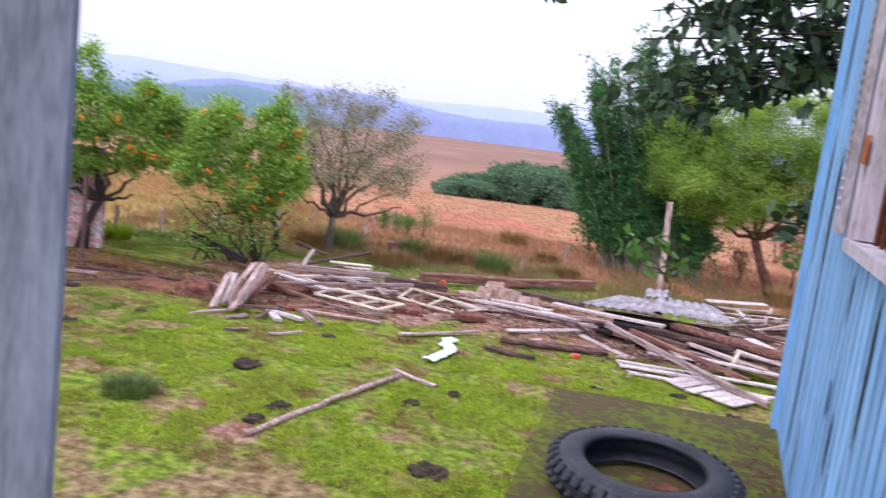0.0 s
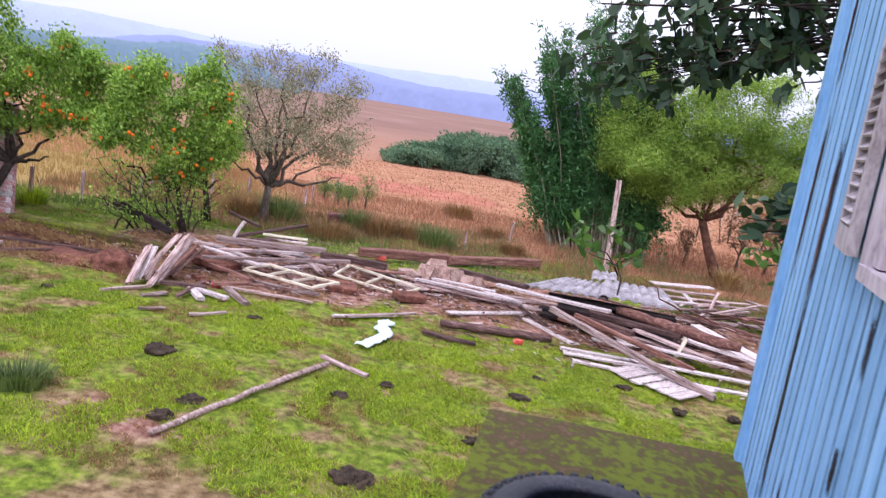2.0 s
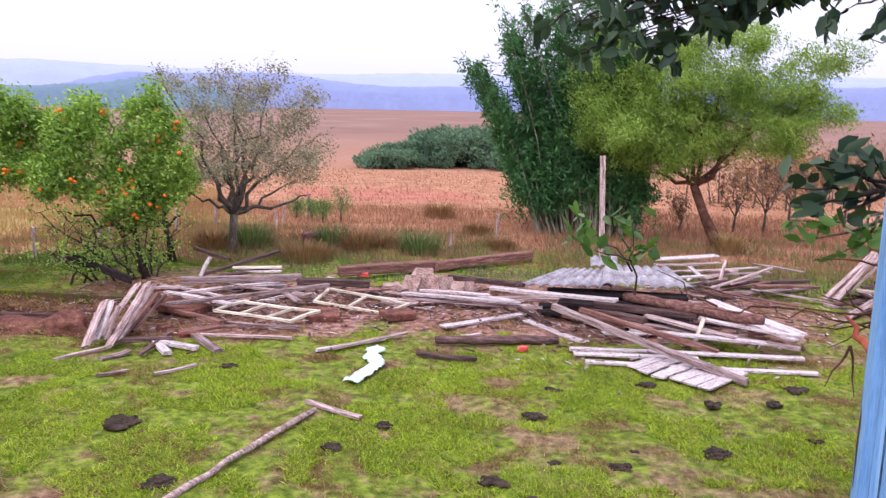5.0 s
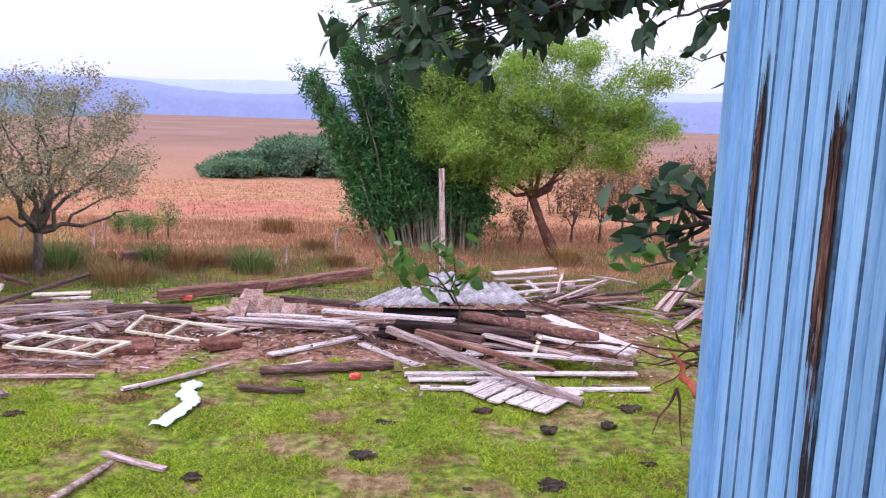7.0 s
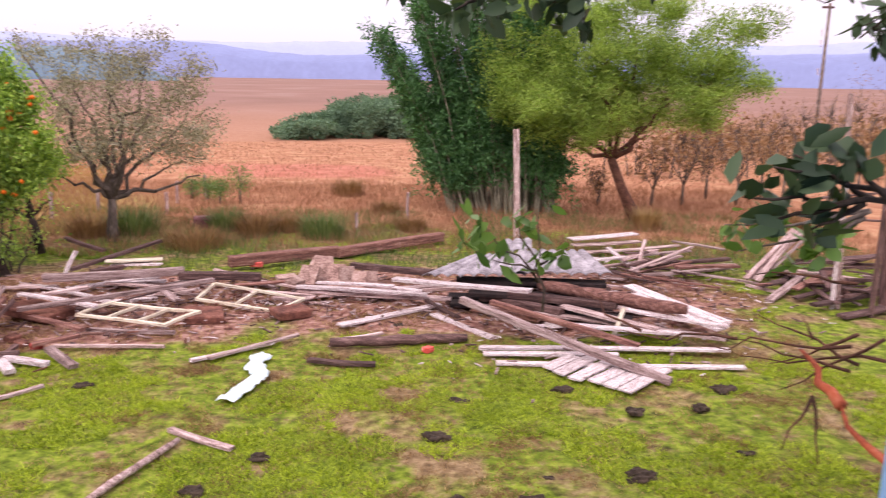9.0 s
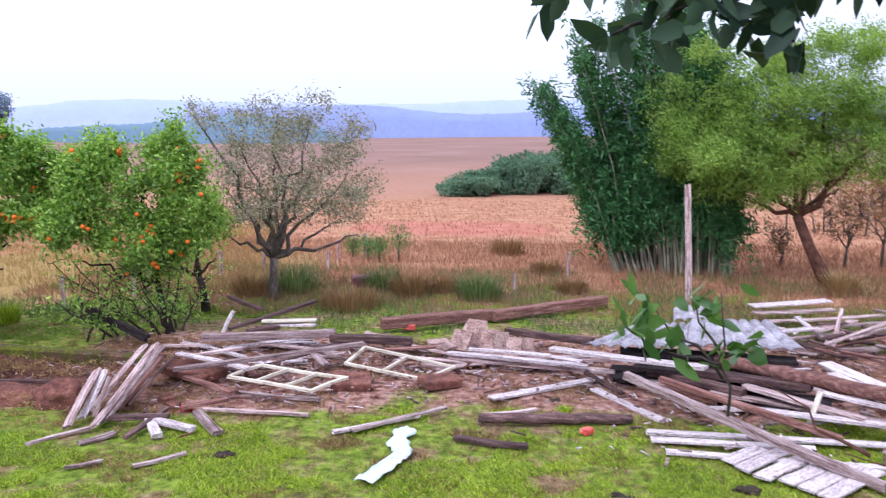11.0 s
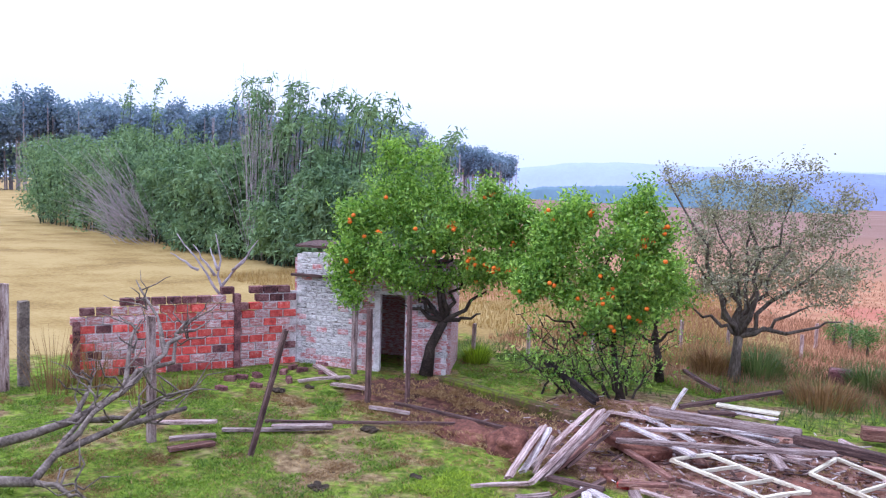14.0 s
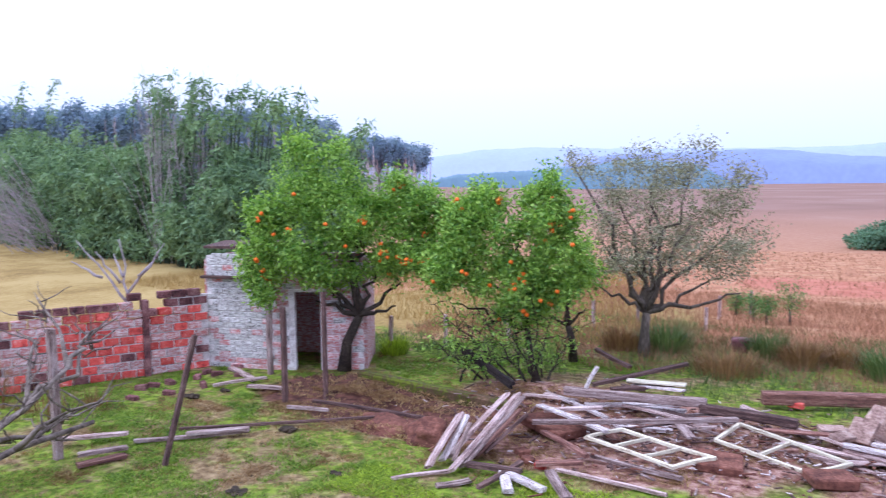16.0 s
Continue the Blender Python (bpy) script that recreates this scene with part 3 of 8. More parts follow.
def tree(name, base, label, trunk, forks, blobs, leaf, n_leaves, size, bark, seed, twigs=60, r_trunk=0.1, leaf_ratio=0.45, per=14, spread=0.13,
         shell=0.45, fork_r=None, twig_r=0.012):
    """A trunk that forks into limbs, twigs that reach into the crown, and a crown of small leaves."""
    rng, nrg = random.Random(seed), np.random.default_rng(seed)
    bx, by, bz = base
    ob = thing(name, base, label, "tree")
    tr = [Vector(p) - Vector(base) for p in trunk]
    v, f = [], []
    k = len(tr)
    tube(tr, [r_trunk * (1.35 if i == 0 else 1.0 - 0.25 * i / k) for i in range(k)], 9, v, f)
    top = tr[-1]
    ends = []
    for q in forks:
        tip = Vector(q) - Vector(base)
        pts = wander(top, tip, 6, 0.08, rng)
        r = (fork_r or r_trunk * 0.6)
        tube(pts, [r * (1 - 0.75 * i / 6) for i in range(7)], 7, v, f)
        ends += pts[2:]
    part("trunk", mesh_of("trunk", v, f, bark, True), ob)
    v, f = [], []
    bl = [(b[0] - bx, b[1] - by, b[2] - bz, *b[3:]) for b in blobs]
    for _ in range(twigs):
        b = rng.choice(bl)
        d = Vector([rng.gauss(0, 1) for _ in range(3)]).normalized() * rng.uniform(0.5, 1.0)
        tip = Vector(b[:3]) + Vector((d.x * b[3], d.y * b[4], d.z * b[5]))
        near = min(ends, key=lambda e: (e - tip).length + rng.uniform(0, 0.5)) if ends else top
        tube(wander(near, tip, 4, 0.12, rng), [twig_r * (1 - 0.18 * i) for i in range(5)], 4, v, f)
    if v:
        tagged(part("twigwork", mesh_of("twigwork", v, f, bark), ob), kind="stuff")
    pts = clumps(lumpy(bl, nrg), n_leaves, nrg, spread, per, shell)
    part("crown", leaves_mesh("crown", pts, size, size * leaf_ratio, leaf, nrg), ob)
    return ob


def grown_tree(name, base, label, trunk, forks, blobs, leaf, tips, per, size, bark, seed, r_trunk=0.1, fork_r=0.05, leaf_ratio=0.45,
               spread=0.1, flat=1.0, inner=0.35, twig_r=0.008, droop=0.3, outer=1.1, bunches=6, step=0.17):
    """A tree whose twigs grow out one after another from the nearest limb to places in the crown, each ending in a spray of leaves."""
    rng, nrg = random.Random(seed), np.random.default_rng(seed)
    b0 = Vector(base)
    ob = thing(name, base, label, "tree")
    v, f = [], []
    tr = [Vector(p) - b0 for p in trunk]
    k = len(tr)
    tube(tr, [r_trunk * (1.4 if i == 0 else 1.0 - 0.25 * i / k) for i in range(k)], 9, v, f)
    nodes, thick = [tuple(tr[-1])], [fork_r]
    for q in forks:
        pts = wander(tr[-1], Vector(q) - b0, 7, 0.09, rng)
        rad = [fork_r * (1 - 0.78 * i / 7) for i in range(8)]
        tube(pts, rad, 7, v, f)
        nodes += [tuple(p) for p in pts[1:]]
        thick += rad[1:]
    part("trunk", mesh_of("trunk", v, f, bark, True), ob)
    bl = lumpy([(b[0] - b0.x, b[1] - b0.y, b[2] - b0.z, *b[3:]) for b in blobs], nrg, bunches, 0.42)
    vol = np.array([b[3] * b[4] * b[5] for b in bl]) ** 0.6
    ends = []
    for i in nrg.choice(len(bl), size=tips, p=vol / vol.sum()):
        b = bl[i]
        d = nrg.normal(size=3)
        d *= nrg.uniform(inner, outer) / np.linalg.norm(d)
        ends.append((b[0] + d[0] * b[3], b[1] + d[1] * b[4], b[2] + d[2] * b[5]))
    ends.sort(key=lambda e: (Vector(e) - tr[-1]).length)
    net, rad = np.zeros((len(nodes) + tips * 24, 3)), np.zeros(len(nodes) + tips * 24)
    m = len(nodes)
    net[:m], rad[:m] = nodes, thick
    v, f, leaf_at, heads = [], [], [], []
    for e in ends:
        gap = net[:m] - np.array(e)
        j = int(np.argmin(np.sqrt((gap ** 2).sum(1)) + 0.35 * np.maximum(0, gap[:, 2])))
        a, tip = Vector(net[j]), Vector(e)
        n = min(22, max(2, int((tip - a).length / step)))
        pts = wander(a, tip, n, 0.07, rng)
        r0 = min(rad[j] * 0.75, twig_r * (1 + 0.35 * n))
        rr = [r0 + (0.0025 - r0) * i / n for i in range(n + 1)]
        tube(pts, rr, 4, v, f)
        for p, q in zip(pts[1:], rr[1:]):
            net[m], rad[m] = p, q
            m += 1
        heads.append(tip)
        for _ in range(per):
            w = tip.lerp(pts[-2], rng.uniform(0, 1.3))
            leaf_at.append((w.x + rng.gauss(0, spread), w.y + rng.gauss(0, spread), w.z + rng.gauss(0, spread * flat)))
    tagged(part("twigwork", mesh_of("twigwork", v, f, bark), ob), kind="stuff")
    part("crown", leaves_mesh("crown", np.array(leaf_at), size, size * leaf_ratio, leaf, nrg, droop=droop), ob)
    return ob, heads


def fruit_mesh():
    bm = bmesh.new()
    bmesh.ops.create_uvsphere(bm, u_segments=10, v_segments=7, radius=0.034)
    for v in bm.verts:
        v.co.z *= 0.92
    return bm_mesh(bm, "orange_fruit", FRUIT, True)


FRUITMESH = fruit_mesh()


def hang_fruit(ob, heads, n, seed, toward):
    """Ripe oranges under the outer sprays that face the yard, some in bunches."""
    rng = random.Random(seed)
    mid = sum(heads, Vector()) / len(heads)
    face = Vector((*toward, 0)).normalized()
    front = sorted(heads, key=lambda h: -(h - mid).dot(face) - 0.5 * rng.random())[:len(heads) // 3]
    front = [h for h in front if h.z < mid.z + 0.75]
    made = 0
    while made < n:
        c = rng.choice(front) + face * 0.06
        for _ in range(rng.choice((1, 1, 1, 2, 3, 5))):
            q = c + Vector([rng.uniform(-0.08, 0.08) for _ in range(3)])
            part("orange_fruit", FRUITMESH, ob, "ripe bright orange citrus fruit" if made == 0 else "", Matrix.Translation(q))
            made += 1


def tuft(name, at, label, height, n, spread, material, seed, lean=0.5, width=0.012, category="grass tuft"):
    """A tussock of long blades that fan out from one root."""
    r = np.random.default_rng(seed)
    a = r.uniform(0, 2 * math.pi, n)
    rad = spread * 0.45 * np.sqrt(r.uniform(0, 1, n))
    h = height * r.uniform(0.5, 1.1, n)
    ln = lean * 1.7 * r.uniform(0.1, 1.0, n) * height
    root = np.stack([rad * np.cos(a), rad * np.sin(a), np.zeros(n) - 0.02], 1)
    mid = root + np.stack([np.cos(a) * ln * 0.35, np.sin(a) * ln * 0.35, h * 0.6], 1)
    tip = root + np.stack([np.cos(a) * ln, np.sin(a) * ln, h], 1)
    s = np.stack([-np.sin(a), np.cos(a), np.zeros(n)], 1) * width * 0.5
    v = np.stack([root - s, root + s, mid + s, mid - s, tip], 1).reshape(-1, 3)
    b = np.arange(n) * 5
    faces = [(i, i + 1, i + 2, i + 3) for i in b] + [(i + 3, i + 2, i + 4) for i in b]
    ob = new(name, mesh_of(name, v, faces, material))
    ob.location = at
    return tagged(ob, label, category)


def blades(name, label, spots, heights, width, material, seed, lean=0.5):
    """Countless single grass blades in one mesh."""
    r = np.random.default_rng(seed)
    p = np.asarray(spots)
    n = len(p)
    a = r.uniform(0, 2 * math.pi, n)
    h = heights * r.uniform(0.5, 1.3, n)
    ln = lean * h * r.uniform(0.1, 1.2, n)
    s = np.stack([np.cos(a), np.sin(a), np.zeros(n)], 1) * width * 0.5
    b2 = r.uniform(0, 2 * math.pi, n)
    tip = p + np.stack([np.cos(b2) * ln, np.sin(b2) * ln, h], 1)
    v = np.stack([p - s, p + s, tip], 1).reshape(-1, 3)
    f = np.arange(n * 3).reshape(-1, 3)
    me = bpy.data.meshes.new(name)
    me.vertices.add(len(v))
    me.vertices.foreach_set("co", v.ravel())
    me.loops.add(f.size)
    me.loops.foreach_set("vertex_index", f.ravel().astype(np.int32))
    me.polygons.add(n)
    me.polygons.foreach_set("loop_start", np.arange(0, f.size, 3, dtype=np.int32))
    me.polygons.foreach_set("loop_total", np.full(n, 3, dtype=np.int32))
    me.update()
    me.materials.append(material)
    return tagged(new(name, me), label, "grass", kind="stuff")


# ---- timber, debris ----
def plank(p, q, w, th, material, label, name="plank", category="plank", group="timber of the fallen building", flat=True, rot=0.0, warp=0.006):
    """A worn board or beam from p to q: chamfered, slightly bowed, with broken ends."""
    p, q = Vector(p), Vector(q)
    rng = random.Random(int(p.x * 131 + q.y * 977 + w * 7919 + p.z * 53))
    d = q - p
    n = 6
    prof = [(-0.5, -0.4), (-0.42, -0.5), (0.42, -0.5), (0.5, -0.4), (0.5, 0.4), (0.42, 0.5), (-0.42, 0.5), (-0.5, 0.4)]
    verts, faces = [], []
    bow = rng.uniform(-1, 1) * warp * 2
    for i in range(n + 1):
        k = i / n
        x = (k - 0.5) * d.length
        if i in (0, n):
            x += rng.uniform(-0.015, 0.015)
        for a, b in prof:
            e = rng.uniform(-0.012, 0.012) if i in (0, n) else 0
            verts.append((x + e, a * w * rng.uniform(0.96, 1.02), b * th + bow * math.sin(math.pi * k) + rng.uniform(-1, 1) * 0.0015))
    for i in range(n):
        for k in range(8):
            faces.append((i * 8 + k, (i + 1) * 8 + k, (i + 1) * 8 + (k + 1) % 8, i * 8 + (k + 1) % 8))
    faces.append(tuple(range(8)))
    faces.append(tuple(reversed(range(n * 8, n * 8 + 8))))
    ob = new(name, mesh_of(name, verts, faces, material))
    x = d.normalized()
    y = Vector((0, 0, 1)).cross(x)
    if y.length < 0.05:
        y = Vector((0, 1, 0))
    y.normalize()
    z = x.cross(y)
    m = Matrix((x, y, z)).transposed().to_4x4()
    ob.matrix_world = Matrix.Translation((p + q) / 2) @ m @ Matrix.Rotation(rot, 4, "X")
    return tagged(ob, label, category, group)


def log(p, q, r, material, label, seed=1, group="timber of the fallen building"):
    """A round, rotting log with knots and a tapering end."""
    rng = random.Random(seed)
    p, q = Vector(p), Vector(q)
    n = 10
    pts = wander(p - p, q - p, n, 0.008, rng)
    v, f = tube(pts, [r * rng.uniform(0.88, 1.08) * (0.8 if i in (0, n) else 1) for i in range(n + 1)], 10)
    ob = new("log", mesh_of("log", v, f, material, True))
    ob.location = p
    return tagged(ob, label, "log", group)


def window_sash(corners, material, label, bars=1, w=0.042, seed=1):
    """A fallen window frame lying flat: four rails and inner glazing bars."""
    a, b, c, d = [Vector(p) for p in corners]
    base = (a + b + c + d) / 4
    ob = thing("window_frame", base, label, "window frame", "fallen window frames")
    def rail(p, q, ww, nm):
        pl = plank(p - base, q - base, ww, 0.035, material, "", nm, "", "")
        for key in ("label", "category", "group"):
            if key in pl:
                del pl[key]
        pl.parent = ob
    for p, q in ((a, b), (b, c), (c, d), (d, a)):
        rail(p, q, w, "rail")
    for i in range(bars):
        k = (i + 1) / (bars + 1)
        rail(a.lerp(b, k), d.lerp(c, k), w * 0.7, "glazing_bar")
    return ob


def slab_stone(at, sx, sy, sz, material, label, rz=0.0, rx=0.0, ry=0.0, name="stone_slab", category="stone", group="", seed=1):
    rng = random.Random(seed)
    bm = soft_box(sx, sy, sz, min(sx, sy, sz) * 0.14, min(sx, sy, sz) * 0.12, rng)
    ob = new(name, bm_mesh(bm, name, material))
    ob.matrix_world = pose(*at, rx, ry, rz)
    return tagged(ob, label, category, group)


def dung(at, size, seed, label="dark crumbly cow dung on the grass"):
    rng = random.Random(seed)
    bm = bmesh.new()
    m = Matrix.Translation((0, 0, size * 0.1)) @ Matrix.Diagonal((rng.uniform(0.9, 1.3), rng.uniform(0.6, 0.9), 0.34, 1))
    bmesh.ops.create_icosphere(bm, subdivisions=4, radius=size * 0.6, matrix=m)
    shift = Vector((seed * 3.7, seed * 1.3, 0))
    for v in bm.verts:
        q = v.co / size + shift
        v.co *= 1 + 0.55 * noise.noise(q * 2.2) + 0.3 * noise.noise(q * 6)
    ob = new("dung_pat", bm_mesh(bm, "dung_pat", DUNG))
    ob.location = at
    return tagged(ob, label, "dung", "dung on the grass")


def corrugated(a, b, c, d, waves, label):
    """A wavy roof sheet between four corners; the waves run from a-d to b-c."""
    a, b, c, d = [Vector(p) for p in (a, b, c, d)]
    base = (a + b + c + d) / 4
    nu, nv = waves * 10, 6
    v, f = [], []
    nrm = (d - a).cross(b - a).normalized()
    if nrm.z < 0:
        nrm = -nrm
    for lay in (0, -0.007):
        for i in range(nu + 1):
            for j in range(nv + 1):
                u, w = i / nu, j / nv
                p = a.lerp(d, u).lerp(b.lerp(c, u), w)
                p += nrm * (0.022 * (2 * abs(math.sin(u * math.pi * waves)) ** 0.7 - 1) + lay + 0.012 * noise.noise(p * 2))
                v.append(p - base)
    m = nv + 1
    half = (nu + 1) * m
    for i in range(nu):
        for j in range(nv):
            q = (i * m + j, (i + 1) * m + j, (i + 1) * m + j + 1, i * m + j + 1)
            f.append(q)
            f.append(tuple(half + k for k in reversed(q)))
    for i in range(nu):
        for j in (0, nv):
            f.append((i * m + j, (i + 1) * m + j, half + (i + 1) * m + j, half + i * m + j))
    for j in range(nv):
        for i in (0, nu):
            f.append((i * m + j, i * m + j + 1, half + i * m + j + 1, half + i * m + j))
    ob = new("roof_sheet", mesh_of("roof_sheet", v, f, ZINC, True))
    ob.location = base
    tagged(ob, label, "roof sheet", "timber of the fallen building")


def bamboo(at, tips, feet):
    """A dense clump: canes fan out from a tight foot, each carrying a drooping plume of fine leaves."""
    rng, nrg = random.Random(31), np.random.default_rng(31)
    ob = thing("bamboo_clump", at, "tall dense dark green bamboo clump with bare canes at the foot", "bamboo")
    base = Vector(at)
    lo, hi = Vector(feet[0]), Vector(feet[-1])
    pts = []
    last = len(tips) - 1
    for i in range(170):
        side = rng.random()
        p = lo.lerp(hi, side) + Vector((rng.uniform(-0.05, 0.05), rng.uniform(-0.1, 1.3), -0.05))
        j = min(last, max(0, round(side * last + rng.gauss(0, 0.7))))
        q = Vector(tips[j]) + Vector((rng.gauss(0, 0.14), rng.uniform(-0.6, 1.2), 0))
        q = p.lerp(q, rng.choice((1.0, 1.0, 0.93, 0.82, 0.68, 0.52)) * rng.uniform(0.93, 1.04))
        mid = p.lerp(q, 0.45)
        mid.x += (p.x - q.x) * 0.12
        line = [p, p.lerp(mid, 0.5), mid, mid.lerp(q, 0.5), q]
        v, f = tube([w - base for w in line], [0.026, 0.022, 0.014, 0.008, 0.003], 6)
        part("cane", mesh_of("cane", v, f, BAMBOOCANE), ob)
        for _ in range(46):
            u = rng.uniform(0.26, 1.02)
            g = u * 4
            k = min(3, int(g))
            c = line[k].lerp(line[k + 1], g - k) - base
            w = 0.27 * (1.12 - u * 0.8)
            c += Vector((rng.gauss(0, w), rng.gauss(0, w), rng.gauss(0, 0.1)))
            for _ in range(16):
                pts.append((c.x + rng.gauss(0, 0.065), c.y + rng.gauss(0, 0.065), c.z + rng.gauss(0, 0.06)))
    part("foliage", leaves_mesh("foliage", np.array(pts), 0.14, 0.032, LEAF_BAMBOO, nrg, droop=0.35), ob)


def thicket(at, lines):
    """Bare dark crossing stems below a crown."""
    rng = random.Random(77)
    base = Vector(at)
    ob = thing("bare_thicket", base, "dark tangled stems with sparse leaves under the orange tree", "shrub")
    tv, tf, at = [], [], []
    for a, b in lines:
        a, b = Vector(a), Vector(b)
        a.z = max(a.z, 0.0)
        pts = wander(a, b, 6, 0.05, rng)
        v, f = tube([p - base for p in pts], [0.02, 0.018, 0.015, 0.012, 0.01, 0.007, 0.004], 5)
        part("stem", mesh_of("stem", v, f, BARKDARK), ob)
        for p in pts[2:]:
            for _ in range(3):
                q = p + Vector((rng.gauss(0, 0.22), rng.gauss(0, 0.22), rng.gauss(0.08, 0.18)))
                tube([k - base for k in wander(p, q, 3, 0.12, rng)], [0.007, 0.006, 0.004, 0.002], 4, tv, tf)
                at += [tuple(q - base + Vector([rng.gauss(0, 0.06) for _ in range(3)])) for _ in range(9)]
    part("leaves", leaves_mesh("leaves", np.array(at), 0.07, 0.03, LEAF_ORANGE, np.random.default_rng(77)), ob)
    tagged(part("twigwork", mesh_of("twigwork", tv, tf, BARKDARK), ob), kind="stuff")


# ---- blue wooden house and its concrete landing ----
CORNER = Vector((1.39, -0.19, 0))
ALONG = Vector((0.171, 0.985, 0)).normalized()   # towards the corner
OUT = Vector((-ALONG.y, ALONG.x, 0))             # out of the wall, over the landing
TOP = 1.6


def wall_m(s, z, out=0.0):
    """A pose on the wall: s metres back from the corner; x runs back along it, y into the house, z up."""
    x = -ALONG
    y = -OUT
    m = Matrix((x, y, Vector((0, 0, 1)))).transposed().to_4x4()
    p = CORNER - ALONG * s + OUT * out
    return Matrix.Translation((p.x, p.y, z)) @ m


house = thing("wall_house", (CORNER.x, CORNER.y, 0), "pale blue wooden house wall with flaking paint and gaps", "house", kind="structure")
house.matrix_world = wall_m(0, 0)


def house_part(name, bx, material, label="", parent=None, jitter=0):
    v, f = box(*bx)
    return part(name, mesh_of(name, v, f, material), parent or house, label)


WIN0, WIN1, SILL, HEAD = 1.55, 2.78, 2.7, 4.0
# inner lining, and unseen walls and roof that close the house and darken the room
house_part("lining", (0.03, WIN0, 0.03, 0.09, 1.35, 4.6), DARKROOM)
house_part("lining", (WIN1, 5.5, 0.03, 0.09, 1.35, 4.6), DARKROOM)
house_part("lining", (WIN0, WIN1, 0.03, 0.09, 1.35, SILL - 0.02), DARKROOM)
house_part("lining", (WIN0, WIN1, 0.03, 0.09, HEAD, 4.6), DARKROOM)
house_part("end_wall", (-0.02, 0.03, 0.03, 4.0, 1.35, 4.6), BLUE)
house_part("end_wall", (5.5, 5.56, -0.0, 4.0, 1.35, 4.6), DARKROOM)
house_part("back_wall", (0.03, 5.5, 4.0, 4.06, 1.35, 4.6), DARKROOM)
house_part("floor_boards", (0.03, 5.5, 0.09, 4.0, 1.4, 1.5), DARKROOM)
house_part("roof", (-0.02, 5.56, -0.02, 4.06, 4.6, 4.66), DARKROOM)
house_part("corner_board", (-0.03, 0.05, -0.034, 0.028, 1.45, 4.6), BLUE, "pale blue corner board with bare edges")
house_part("foundation", (0.05, 5.5, 0.06, 4.0, 0.0, 1.36), CONCRETE, "concrete foundation under the boards")

# added backing sheets; their dark blue holds the gaps' shade along with grime
house_part("groove_backing", (0.05, WIN0 - 0.02, 0.022, 0.03, 1.5, 4.6), BLUEDARK)
house_part("groove_backing", (WIN1 + 0.02, 5.45, 0.022, 0.03, 1.5, 4.6), BLUEDARK)
house_part("groove_backing", (WIN0 - 0.02, WIN1 + 0.02, 0.022, 0.03, 1.5, SILL - 0.05), BLUEDARK)

# upright boards with a raised bead and a dark gap between neighbours
rng = random.Random(11)
s = 0.055
while s < 5.4:
    wdt = 0.094
    spans = [(1.52 + rng.uniform(-0.05, 0.06), 4.6)]
    if s + wdt > WIN0 - 0.02 and s < WIN1 + 0.02:
        spans = [(1.52 + rng.uniform(-0.05, 0.06), SILL - 0.05), (HEAD + 0.08, 4.6)]
    for z0, z1 in spans:
        n = 5
        prof = [(0, 0.024), (0, 0.004), (0.004, 0), (wdt * 0.42, 0), (wdt * 0.435, 0.006), (wdt * 0.47, 0.006), (wdt * 0.485, 0), (wdt - 0.004, 0), (wdt, 0.004), (wdt, 0.024)]
        v, f = [], []
        for i in range(n + 1):
            z = z0 + (z1 - z0) * i / n
            wob = rng.uniform(-0.0015, 0.0015)
            for a, b in prof:
                zz = z + (rng.uniform(-0.03, 0.02) if i == 0 else 0)
                v.append((a, -0.004 + b + wob, zz))
        m = len(prof)
        for i in range(n):
            for k in range(m - 1):
                f.append((i * m + k, i * m + k + 1, (i + 1) * m + k + 1, (i + 1) * m + k))
        me = mesh_of("board", v, f, BLUE)
        # board edges get the same dark blue, shade of the gap painted in
        me.materials.append(BLUEDARK)
        for p in me.polygons:
            if p.index % (m - 1) in (0, 1, m - 3, m - 2):
                p.material_index = 1
        part("board", me, house, "", Matrix.Translation((s, 0, 0)))
    s += wdt + 0.009


def rot_split(s, z0, z1, w, seed, heart=True, label="ragged rotten split showing bare dark wood"):
    """A splintered split where the board has rotted through: many thin slivers, black at the edge and brown at heart."""
    r = random.Random(seed)
    for nm, material, lift, count, spread in (("rotten_edge", BLACKROT_SHADE, -0.0065, 30, 0.66), ("rotten_heart", REDROT, -0.0088, 12, 0.36))[:2 if heart else 1]:
        v, f = [], []
        for _ in range(count):
            x = s + r.uniform(-spread, spread) * w
            ln = (z1 - z0) * r.uniform(0.25, 0.75)
            lo = z0 + r.uniform(0, (z1 - z0) - ln)
            hw = w * r.uniform(0.05, 0.16)
            k = len(v)
            n = 16
            for i in range(n + 1):
                q = i / n
                e = hw * min(1, 3 * q, 5 * (1 - q)) * r.choice((0.35, 0.7, 1.0, 1.45))
                cx = x + r.uniform(-0.35, 0.35) * hw
                v += [(cx - e, lift - r.uniform(0, 0.0008), lo + ln * q), (cx + e, lift - r.uniform(0, 0.0008), lo + ln * q)]
            for i in range(n):
                f.append((k + i * 2, k + i * 2 + 1, k + i * 2 + 3, k + i * 2 + 2))
        part(nm, mesh_of(nm, v, f, material), house, label if count > 4 else "")


